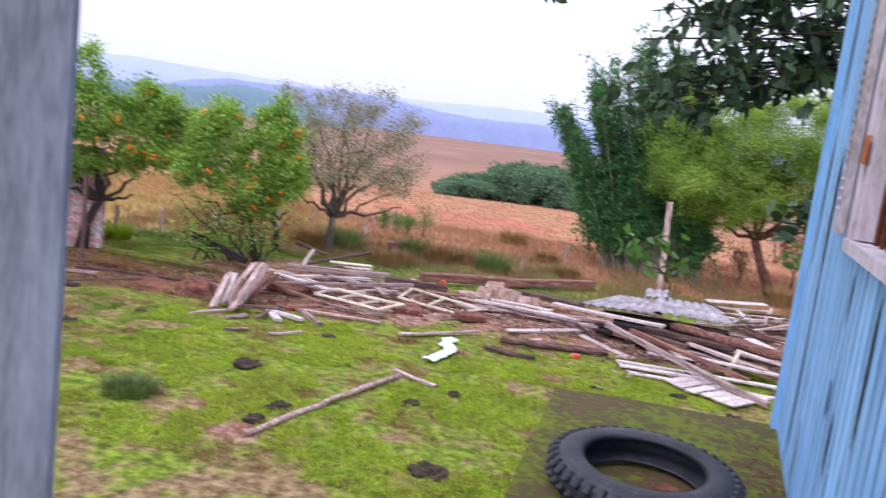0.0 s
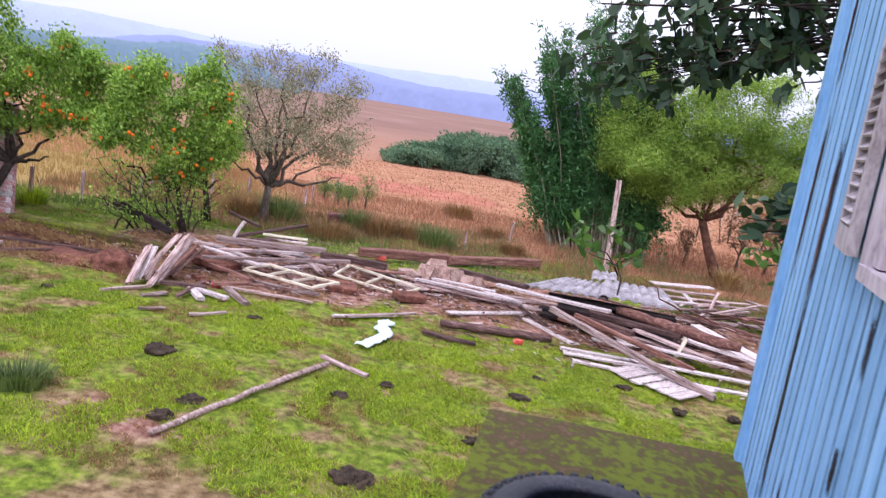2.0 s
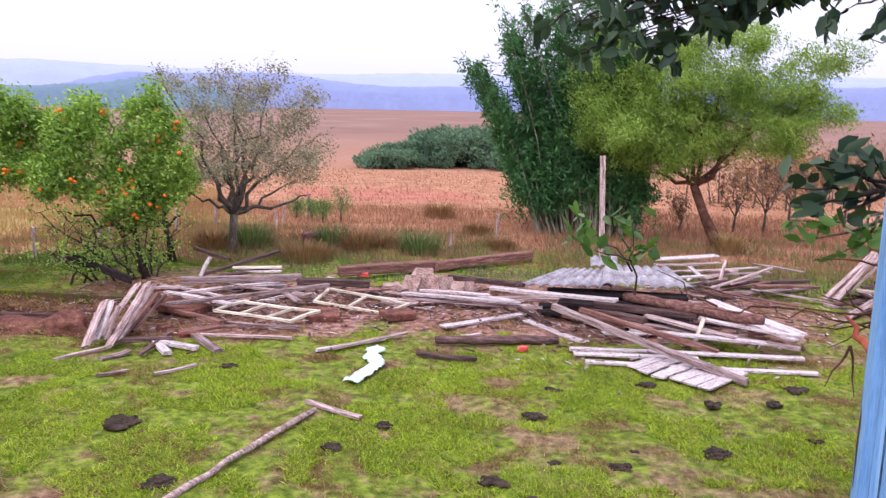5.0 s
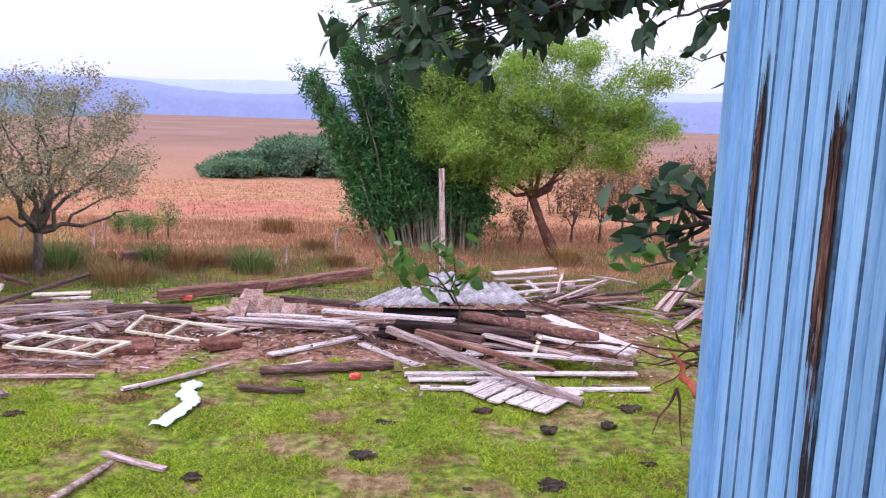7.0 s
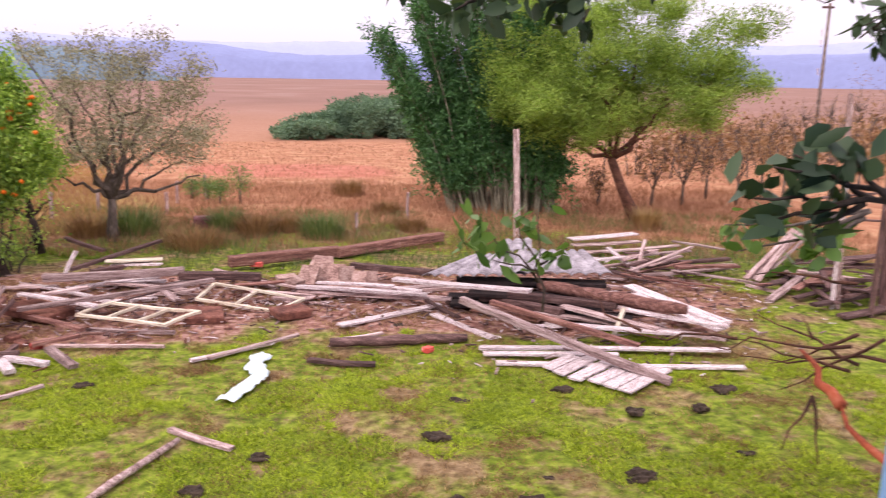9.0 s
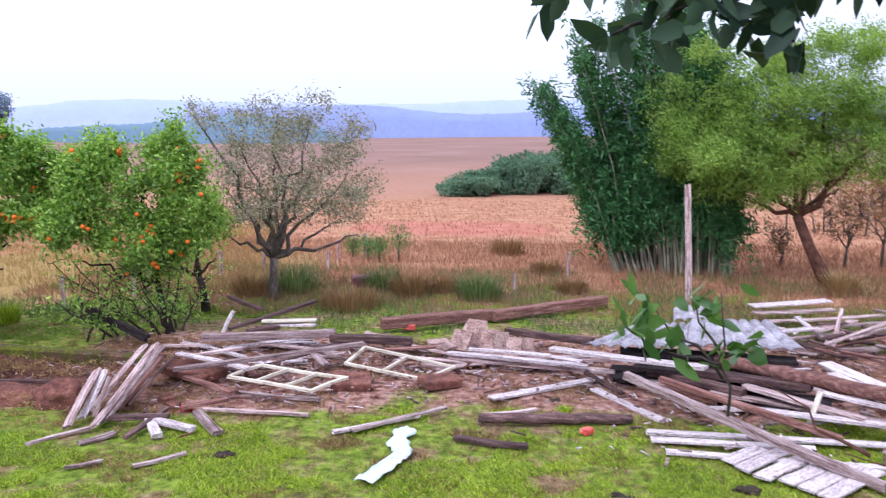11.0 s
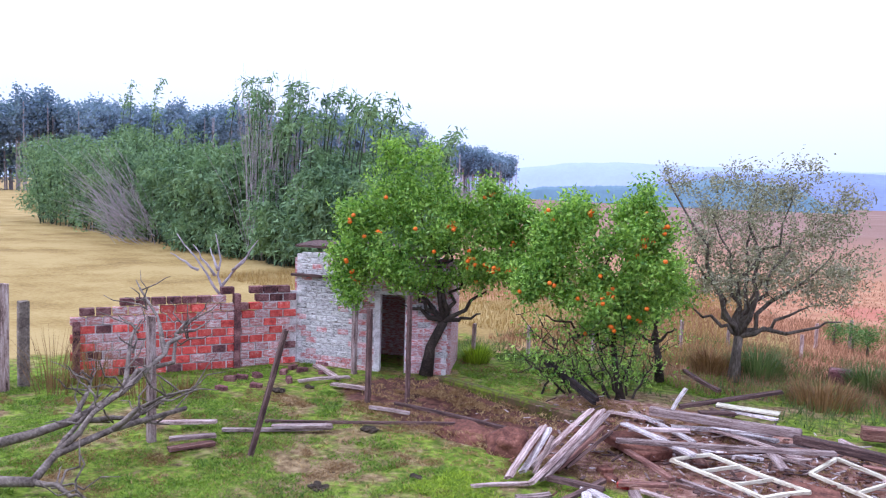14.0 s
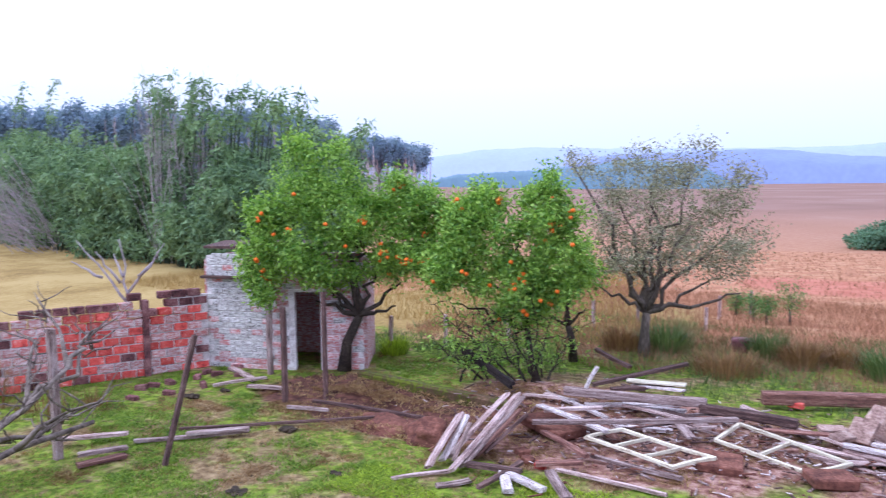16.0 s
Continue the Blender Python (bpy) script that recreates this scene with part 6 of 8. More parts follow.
tree("bare_shrub", (12.82, 17.83, 0.000), "bare reddish brown shrub at the yard edge", [(12.82, 17.83, 0.000), (12.79, 17.84, 0.755)], [(12.32, 18.13, 2.067), (12.62, 17.95, 2.382), (12.96, 17.74, 2.109), (12.80, 17.84, 1.654)], [(12.66, 17.93, 1.94, 0.69, 0.69, 1.26)], LEAF_DRYBUSH, 900, 0.05, BARK, 51, 120, 0.03, per=4, spread=0.15, twig_r=0.008)
tree("bare_shrub", (13.86, 17.95, 0.000), "bare reddish brown shrub at the yard edge", [(13.86, 17.95, 0.000), (13.83, 17.97, 0.800)], [(13.35, 18.28, 2.193), (13.64, 18.09, 2.525), (13.98, 17.87, 2.234), (13.83, 17.97, 1.753)], [(13.68, 18.07, 2.06, 0.71, 0.71, 1.36)], LEAF_DRYBUSH, 900, 0.05, BARK, 52, 120, 0.03, per=4, spread=0.15, twig_r=0.008)

# ---- saplings, bushes and tussocks in the dry grass ----
tree("pine_sapling", (-3.80, 16.31, 0.000), "little green pine sapling in the dry grass", [(-3.80, 16.31, 0.000), (-3.80, 16.31, 0.309)], [(-3.79, 16.31, 0.770), (-3.89, 16.29, 0.464), (-3.70, 16.33, 0.539)], [(-3.79, 16.31, 0.39, 0.24, 0.24, 0.13), (-3.77, 16.31, 0.56, 0.24, 0.24, 0.13), (-3.79, 16.31, 0.71, 0.24, 0.24, 0.13)], LEAF_SPRIG, 700, 0.1, BARK, 60, 14, 0.02, 0.12, 8, 0.08, twig_r=0.006)
tree("pine_sapling", (-4.23, 16.25, 0.000), "little green pine sapling in the dry grass", [(-4.23, 16.25, 0.000), (-4.23, 16.25, 0.215)], [(-4.22, 16.26, 0.537), (-4.32, 16.23, 0.324), (-4.13, 16.28, 0.375)], [(-4.23, 16.25, 0.27, 0.17, 0.17, 0.09), (-4.20, 16.26, 0.39, 0.17, 0.17, 0.09), (-4.22, 16.26, 0.49, 0.17, 0.17, 0.09)], LEAF_SPRIG, 700, 0.1, BARK, 61, 14, 0.02, 0.12, 8, 0.08, twig_r=0.006)
tree("pine_sapling", (-4.60, 16.63, 0.000), "little green pine sapling in the dry grass", [(-4.60, 16.63, 0.000), (-4.60, 16.63, 0.198)], [(-4.59, 16.63, 0.495), (-4.69, 16.61, 0.299), (-4.50, 16.66, 0.345)], [(-4.60, 16.63, 0.25, 0.16, 0.16, 0.08), (-4.57, 16.64, 0.36, 0.16, 0.16, 0.08), (-4.59, 16.63, 0.46, 0.16, 0.16, 0.08)], LEAF_SPRIG, 700, 0.1, BARK, 62, 14, 0.02, 0.12, 8, 0.08, twig_r=0.006)
tree("pine_sapling", (-5.08, 17.01, 0.000), "little green pine sapling in the dry grass", [(-5.08, 17.01, 0.000), (-5.08, 17.01, 0.186)], [(-5.07, 17.01, 0.463), (-5.17, 16.98, 0.280), (-4.98, 17.04, 0.323)], [(-5.08, 17.01, 0.23, 0.15, 0.15, 0.08), (-5.05, 17.02, 0.33, 0.15, 0.15, 0.08), (-5.07, 17.01, 0.43, 0.15, 0.15, 0.08)], LEAF_SPRIG, 700, 0.1, BARK, 63, 14, 0.02, 0.12, 8, 0.08, twig_r=0.006)
tuft("grass_tussock", (-1.49, 12.71, 0.000), "green grassy tussock in the dry grass", 0.47, 500, 0.84, GRASSDULL, 0)
tuft("grass_tussock", (-3.52, 11.67, 0.000), "tall reddish dry grass clump", 0.38, 420, 1.11, GRASSWITHER, 1)
tuft("grass_tussock", (-2.71, 12.73, 0.000), "brown clump of tall withered grass", 0.48, 420, 0.64, GRASSWITHER, 2)
tuft("grass_tussock", (-4.93, 12.83, 0.000), "low green bush of coarse grass", 0.50, 500, 1.01, GRASSDULL, 3)
tuft("grass_tussock", (-3.34, 13.23, 0.000), "small green tussock in dry grass", 0.45, 500, 0.67, GRASSDULL, 4)
tuft("grass_tussock", (-8.61, 9.89, 0.000), "small green tussock by the fence", 0.34, 500, 0.48, GRASSBLADE, 5)
tuft("grass_tussock", (-3.81, 2.50, 0.000), "coarse grey green tussock on the turf", 0.17, 420, 0.55, GRASSDULL, 6)
tuft("grass_tussock", (-1.55, 17.95, 0.000), "low dry bush in the pasture", 0.43, 420, 0.85, GRASSWITHER, 7)
tuft("grass_tussock", (-0.45, 15.49, -0.000), "brown clump of tall dry grass", 0.28, 420, 0.75, GRASSWITHER, 8)
tuft("grass_tussock", (-2.26, 13.32, 0.000), "brown clump of tall dry grass", 0.33, 420, 0.66, GRASSWITHER, 9)
tuft("grass_tussock", (7.65, 14.14, 0.000), "brown clump of tall dry grass", 0.38, 420, 0.75, GRASSWITHER, 10)
tuft("grass_tussock", (-5.63, 12.50, -0.000), "brown clump of tall dry grass", 0.42, 420, 0.78, GRASSWITHER, 11)
tuft("grass_tussock", (0.09, 13.52, 0.000), "brown clump of tall dry grass", 0.29, 420, 0.66, GRASSWITHER, 12)
tuft("grass_tussock", (4.74, 13.90, 0.000), "dark dry tussock in the pasture", 0.47, 500, 0.47, GRASSDRY, 13)
tuft("dry_weeds", (-10.98, 3.75, 0.000), "tangle of dry brown weeds by the ruined wall", 0.94, 80, 0.60, GRASSWITHER, 70, 0.4, 0.008, "weeds")
tuft("dry_weeds", (-9.90, 4.49, 0.000), "tangle of dry brown weeds by the ruined wall", 0.56, 80, 0.72, GRASSWITHER, 71, 0.4, 0.008, "weeds")
tuft("dry_weeds", (-10.89, 4.30, 0.000), "tangle of dry brown weeds by the ruined wall", 0.77, 80, 0.52, GRASSWITHER, 72, 0.4, 0.008, "weeds")
tuft("dry_weeds", (-9.76, 5.07, 0.000), "tangle of dry brown weeds by the ruined wall", 0.32, 80, 0.49, GRASSWITHER, 73, 0.4, 0.008, "weeds")

# ---- fences ----
plank((-8.66, 9.84, -0.100), (-8.64, 9.84, 0.673), 0.060, 0.054, GREYWOOD, "weathered grey fence post", "fence_post", "post", "")
plank((-8.31, 10.93, -0.100), (-8.30, 10.93, 0.553), 0.060, 0.054, GREYWOOD, "weathered grey fence post", "fence_post", "post", "")
plank((-7.66, 12.03, -0.100), (-7.65, 12.03, 0.521), 0.060, 0.054, GREYWOOD, "weathered grey fence post", "fence_post", "post", "")
plank((-6.96, 14.03, -0.100), (-6.95, 14.03, 0.535), 0.060, 0.054, GREYWOOD, "weathered grey fence post", "fence_post", "post", "")
plank((-5.24, 16.41, -0.100), (-5.23, 16.41, 0.499), 0.060, 0.054, GREYWOOD, "weathered grey fence post", "fence_post", "post", "")
plank((-6.45, 15.04, -0.100), (-6.44, 15.04, 0.475), 0.060, 0.054, GREYWOOD, "weathered grey fence post", "fence_post", "post", "")
plank((0.01, 14.47, -0.100), (0.02, 14.47, 0.585), 0.060, 0.054, GREYWOOD, "weathered grey fence post", "fence_post", "post", "")
plank((-5.03, 15.01, -0.100), (-5.02, 15.01, 0.444), 0.060, 0.054, GREYWOOD, "weathered grey fence post", "fence_post", "post", "")
plank((-4.76, 16.95, -0.100), (-4.75, 16.95, 0.573), 0.060, 0.054, GREYWOOD, "weathered grey fence post", "fence_post", "post", "")
plank((-7.78, 12.69, -0.100), (-7.77, 12.69, 0.488), 0.060, 0.054, GREYWOOD, "weathered grey fence post", "fence_post", "post", "")
plank((-0.94, 13.43, -0.100), (-0.93, 13.43, 0.330), 0.060, 0.054, GREYWOOD, "weathered grey fence post", "fence_post", "post", "")
plank((-8.12, 3.77, -0.100), (-8.15, 3.77, 1.432), 0.090, 0.081, GREYWOOD, "weathered split post in the yard", "yard_post", "post", "")
plank((-7.82, 6.73, -0.100), (-7.82, 6.73, 1.300), 0.070, 0.063, DARKWOOD, "dark rough pole by the shed", "yard_post", "post", "")
plank((-7.67, 7.34, -0.100), (-7.67, 7.34, 1.453), 0.060, 0.054, DARKWOOD, "dark rough pole by the shed", "yard_post", "post", "")
plank((-9.23, 7.67, -0.100), (-9.23, 7.67, 1.147), 0.080, 0.072, GREYWOOD, "grey pole by the shed wall", "yard_post", "post", "")
plank((-11.43, 3.27, -0.100), (-11.43, 3.27, 1.479), 0.140, 0.126, GREYWOOD, "thick grey gate post at the pasture fence", "yard_post", "post", "")
plank((-11.55, 3.58, -0.100), (-11.55, 3.58, 1.196), 0.140, 0.126, BARKGREY, "rough old grey fence post", "yard_post", "post", "")
plank((-6.98, 4.33, 0.000), (-6.92, 4.72, 1.348), 0.06, 0.05, DARKWOOD, "dark stake leaning in the turf", "stake", "post", "")
plank((-7.89, 5.12, 0.030), (-6.30, 6.85, 0.030), 0.040, 0.035, DARKWOOD, "thin dark board lying on the turf")
plank((-7.86, 4.51, 0.050), (-7.11, 5.54, 0.050), 0.070, 0.040, GREYWOOD, "weathered grey board lying on the turf")
plank((-7.53, 4.96, 0.080), (-7.08, 5.53, 0.080), 0.100, 0.040, GREYWOOD, "weathered grey board lying on the turf")
plank((-8.48, 3.95, 0.100), (-8.04, 4.54, 0.100), 0.090, 0.040, GREYWOOD, "weathered grey board lying on the turf")
plank((-7.85, 3.84, 0.080), (-7.63, 4.31, 0.080), 0.090, 0.040, GREYWOOD, "weathered grey board lying on the turf")
plank((-7.66, 3.75, 0.030), (-7.54, 4.22, 0.030), 0.120, 0.040, REDWOOD, "weathered grey board lying on the turf")
plank((-9.93, 7.45, 0.050), (-9.00, 7.16, 0.050), 0.100, 0.040, GREYWOOD, "weathered grey board lying on the turf")
plank((-8.78, 6.88, 0.050), (-8.23, 7.09, 0.050), 0.100, 0.040, GREYWOOD, "weathered grey board lying on the turf")
plank((-7.50, 6.48, 0.050), (-6.93, 6.69, 0.050), 0.060, 0.040, GREYWOOD, "weathered grey board lying on the turf")
plank((-7.46, 6.90, 0.040), (-5.62, 7.18, 0.040), 0.050, 0.040, DARKWOOD, "weathered grey board lying on the turf")
plank((-9.23, 6.60, 0.050), (-8.97, 7.36, 0.050), 0.060, 0.040, GREYWOOD, "weathered grey board lying on the turf")


# crooked boughs of the fallen tree: a main line, then side shoots from its points
DEAD = [
    ([(-7.85, 1.81, 0.100), (-7.28, 2.21, 0.150), (-7.48, 2.49, 0.300), (-7.43, 3.02, 0.450), (-7.51, 3.86, 0.500)], [(2, (-7.66, 3.49, 1.000)), (3, (-7.86, 4.16, 0.600)), (3, (-6.79, 3.30, 0.900)), (2, (-7.96, 3.14, 0.700)), (1, (-6.78, 2.52, 0.050))]),
    ([(-8.23, 1.92, 0.250), (-8.10, 2.50, 0.350), (-7.81, 2.78, 0.500), (-7.82, 3.29, 0.700), (-8.06, 3.89, 1.000)], [(2, (-7.67, 3.75, 0.300)), (3, (-8.69, 3.93, 1.300)), (3, (-9.21, 5.12, 1.100)), (2, (-8.17, 3.17, 0.900)), (4, (-9.02, 4.77, 1.200)), (4, (-10.81, 4.86, 1.500))]),
]

# overhanging boughs: start, tip, leaves, thickness
OVER = [
    ((3.5, 1.9, 4.2), (0.52, 1.53, 3.882), 66, 0.022),
    ((3.5, 1.9, 4.2), (0.44, 1.20, 4.024), 81, 0.022),
    ((3.5, 1.9, 4.2), (0.47, 1.27, 3.649), 44, 0.022),
    ((3.5, 1.9, 4.2), (0.70, 1.57, 3.551), 81, 0.022),
    ((3.5, 1.9, 4.2), (0.72, 1.23, 3.759), 96, 0.022),
    ((3.5, 1.9, 4.2), (0.69, 1.34, 4.016), 96, 0.022),
    ((3.5, 1.9, 4.2), (0.94, 1.23, 3.631), 103, 0.022),
    ((3.5, 1.9, 4.2), (0.92, 1.34, 3.886), 103, 0.022),
    ((3.5, 1.9, 4.2), (0.92, 1.43, 4.177), 103, 0.022),
    ((3.5, 1.9, 4.2), (1.21, 1.20, 3.481), 46, 0.022),
    ((3.5, 1.9, 4.2), (1.20, 1.32, 3.730), 53, 0.022),
    ((3.5, 1.9, 4.2), (1.18, 1.43, 3.987), 53, 0.022),
    ((3.5, 1.9, 4.2), (1.13, 1.38, 4.241), 103, 0.022),
    ((3.5, 1.9, 4.2), (1.44, 1.29, 3.545), 33, 0.022),
    ((3.5, 1.9, 4.2), (1.39, 1.12, 3.750), 42, 0.022),
    ((3.5, 1.9, 4.2), (1.38, 1.23, 3.995), 46, 0.022),
    ((3.5, 1.9, 4.2), (1.33, 1.04, 4.172), 46, 0.022),
    ((3.5, 1.9, 4.2), (1.56, 1.11, 3.486), 18, 0.022),
    ((0.43, 1.27, 4.159), (-0.16, 1.20, 3.943), 36, 0.012),
    ((1.77, 0.74, 3.402), (1.49, 0.65, 3.300), 14, 0.010),
    ((1.74, 0.64, 3.406), (1.56, 0.52, 3.289), 12, 0.010),
    ((3.5, 1.9, 4.2), (0.44, 1.48, 3.393), 39, 0.015),
    ((3.5, 1.9, 4.2), (0.49, 1.29, 3.303), 39, 0.015),
    ((3.5, 1.9, 4.2), (0.56, 1.48, 3.402), 39, 0.015),
    ((3.5, 1.9, 4.2), (0.63, 1.39, 3.262), 39, 0.015),
    ((3.5, 1.9, 4.2), (0.64, 1.47, 3.384), 39, 0.015),
    ((3.5, 1.9, 4.2), (0.68, 1.29, 3.221), 39, 0.015),
    ((3.5, 1.9, 4.2), (0.70, 1.38, 3.324), 39, 0.015),
    ((3.5, 1.9, 4.2), (0.76, 1.46, 3.417), 39, 0.015),
    ((3.5, 1.9, 4.2), (0.81, 1.47, 3.269), 39, 0.015),
    ((3.5, 1.9, 4.2), (0.81, 1.36, 3.331), 39, 0.015),
    ((3.5, 1.9, 4.2), (0.87, 1.44, 3.421), 39, 0.015),
    ((3.5, 1.9, 4.2), (0.85, 1.27, 3.238), 39, 0.015),
    ((3.5, 1.9, 4.2), (0.88, 1.35, 3.338), 39, 0.015),
    ((3.5, 1.9, 4.2), (0.95, 1.45, 3.236), 39, 0.015),
    ((3.5, 1.9, 4.2), (0.95, 1.44, 3.326), 39, 0.015),
    ((3.4, 2.0, 4.0), (3.23, 3.73, 3.215), 54, 0.030),
    ((3.4, 2.0, 4.0), (3.04, 3.13, 3.287), 45, 0.020),
]

# loose shoots near the house corner
SPRIGS = [
    ("leafy_shoot", "young green shoot rising before the roof sheets", [((1.07, 2.59, 1.676), (1.01, 2.52, 2.241)), ((1.05, 2.63, 1.830), (0.70, 2.54, 2.199)), ((1.04, 2.55, 1.916), (0.77, 2.49, 1.990)), ((1.04, 2.56, 1.946), (1.18, 2.46, 2.066)), ((1.02, 2.57, 1.976), (0.89, 2.53, 2.205)), ((0.74, 2.59, 1.967), (0.61, 2.52, 2.091))], 9, 0.120, LEAF_SPRIG, BARK, 5, 0.008),
    ("leafy_branch", "dark leafy branch reaching out by the house corner", [((1.90, 0.81, 2.595), (1.46, 0.78, 2.685)), ((1.90, 0.80, 2.574), (1.40, 0.79, 2.587)), ((1.83, 0.84, 2.578), (1.57, 0.85, 2.714)), ((1.81, 0.85, 2.566), (1.62, 0.81, 2.480)), ((1.75, 0.77, 2.587), (1.48, 0.86, 2.491)), ((1.82, 0.73, 2.582), (1.67, 0.82, 2.762))], 9, 0.120, LEAF_DARK, BARKDARK, 6, 0.012),
    ("leafy_branch", "pale green leafy branch hanging by the heap", [((2.36, 1.79, 2.389), (1.77, 1.90, 2.300)), ((2.36, 1.79, 2.389), (1.83, 1.86, 2.188)), ((2.34, 1.79, 2.358), (2.04, 1.78, 2.149)), ((2.24, 1.84, 2.349), (2.12, 1.75, 2.185))], 14, 0.110, LEAF_SPRIG, BARK, 7, 0.012),
    ("red_branch", "bare red-barked branch slanting at the wall corner", [((1.89, 0.55, 1.683), (1.90, 0.99, 1.820)), ((1.90, 0.99, 1.820), (1.92, 1.37, 1.897))], 0, 0.100, LEAF_SPRIG, BARKRED, 8, 0.024),
    ("bare_branch", "bare reddish brown twigs before the fallen boards", [((2.06, 1.25, 1.854), (1.76, 1.61, 1.860)), ((1.76, 1.61, 1.860), (1.40, 2.12, 1.726)), ((2.07, 1.28, 1.944), (1.70, 1.83, 1.762)), ((2.09, 1.28, 1.993), (1.88, 1.54, 1.776)), ((2.09, 1.25, 1.880), (1.84, 1.62, 1.967)), ((1.46, 2.01, 1.762), (1.17, 2.42, 1.886)), ((2.19, 1.51, 2.134), (1.91, 1.84, 2.086)), ((1.85, 1.10, 1.814), (1.85, 1.00, 1.594)), ((1.85, 1.10, 1.814), (1.74, 1.07, 1.615)), ((2.13, 1.15, 1.933), (1.86, 1.80, 1.717)), ((2.13, 1.17, 2.012), (1.88, 1.43, 1.703)), ((1.96, 1.36, 1.945), (1.93, 1.41, 2.024))], 0, 0.100, LEAF_SPRIG, BARKBROWN, 9, 0.008),
    ("bare_shrub", "pale bare branching shrub behind the ruined wall", [((-12.37, 7.22, 0.865), (-13.05, 6.67, 2.019)), ((-12.37, 7.22, 0.865), (-12.55, 7.16, 2.029)), ((-12.42, 7.19, 1.067), (-12.15, 7.79, 1.927)), ((-12.49, 7.12, 1.270), (-12.73, 6.82, 1.829)), ((-12.48, 7.17, 1.371), (-12.75, 7.17, 1.761)), ((-12.65, 6.88, 1.376), (-13.07, 6.56, 1.665)), ((-12.35, 7.38, 1.367), (-12.22, 7.65, 1.671))], 0, 0.100, LEAF_SPRIG, DRYCANE, 14, 0.030),
]

# posts, rails and loose boards beyond the house corner
plank((5.78, 8.49, -0.1), (5.78, 8.49, 2.17), 0.045, 0.041, WHITEWOOD, "thin white post among the fallen boards", "yard_post", "post", "")
plank((6.12, 8.15, -0.1), (6.12, 8.15, 3.50), 0.060, 0.055, DARKWOOD, "dark upright post by the house corner", "yard_post", "post", "")
plank((6.74, 11.04, 1.100), (9.59, 12.60, 1.100), 0.060, 0.03, DARKWOOD, "dark rail beyond the house corner")
plank((6.35, 10.34, 0.900), (7.98, 9.97, 0.900), 0.060, 0.03, DARKWOOD, "dark rail beyond the house corner")
plank((5.92, 10.35, 0.150), (7.74, 10.56, 0.300), 0.110, 0.03, DARKWOOD, "dark board in the corner heap")
plank((5.39, 9.50, 0.100), (6.58, 8.76, 0.150), 0.120, 0.03, DARKWOOD, "dark board in the corner heap")
plank((5.85, 10.19, 0.100), (5.79, 8.36, 0.100), 0.090, 0.03, DARKWOOD, "short dark board in the corner heap")
plank((5.39, 8.75, 0.060), (7.52, 9.86, 0.200), 0.100, 0.03, DARKWOOD, "dark board in the corner heap")


# ---- bag ----
def build_bag():
    rng = random.Random(3)
    pts = [Vector(p) for p in BAG]
    base = pts[2].copy()
    base.z = 0.01
    n, m = 24, 9
    v, f = [], []
    for i in range(n + 1):
        k = i / n * (len(pts) - 1)
        j = min(int(k), len(pts) - 2)
        c = pts[j].lerp(pts[j + 1], k - j)
        d = (pts[j + 1] - pts[j]).normalized()
        s = Vector((-d.y, d.x, 0))
        w = 0.12 * (0.75 + 0.5 * noise.noise((i * 0.35, 1, 0)))
        for q in range(m):
            t = q / (m - 1) * 2 - 1
            z = 0.03 + 0.04 * abs(noise.noise((i * 0.5, q * 0.9, 3))) + 0.025 * (1 - t * t)
            v.append(c + s * t * w - base + Vector((0, 0, z - c.z + 0.01)))
    for i in range(n):
        for q in range(m - 1):
            f.append((i * m + q, i * m + q + 1, (i + 1) * m + q + 1, (i + 1) * m + q))
    me = mesh_of("plastic_bag", v, f, PLASTIC, True)
    ob = new("plastic_bag", me)
    ob.location = base
    mod = ob.modifiers.new("sheet", "SOLIDIFY")
    mod.thickness = 0.004
    tagged(ob, "crumpled pale blue-white plastic bag on the grass", "bag")


build_bag()


# ---- brick wall and shed ----
def brick_mesh(name, l, h, d, material):
    return bm_mesh(soft_box(l, d, h, 0.006), name, material)


WALL_R, WALL_L = Vector((-10.49, 7.45, 0)), Vector((-11.6, 4.3, 0))


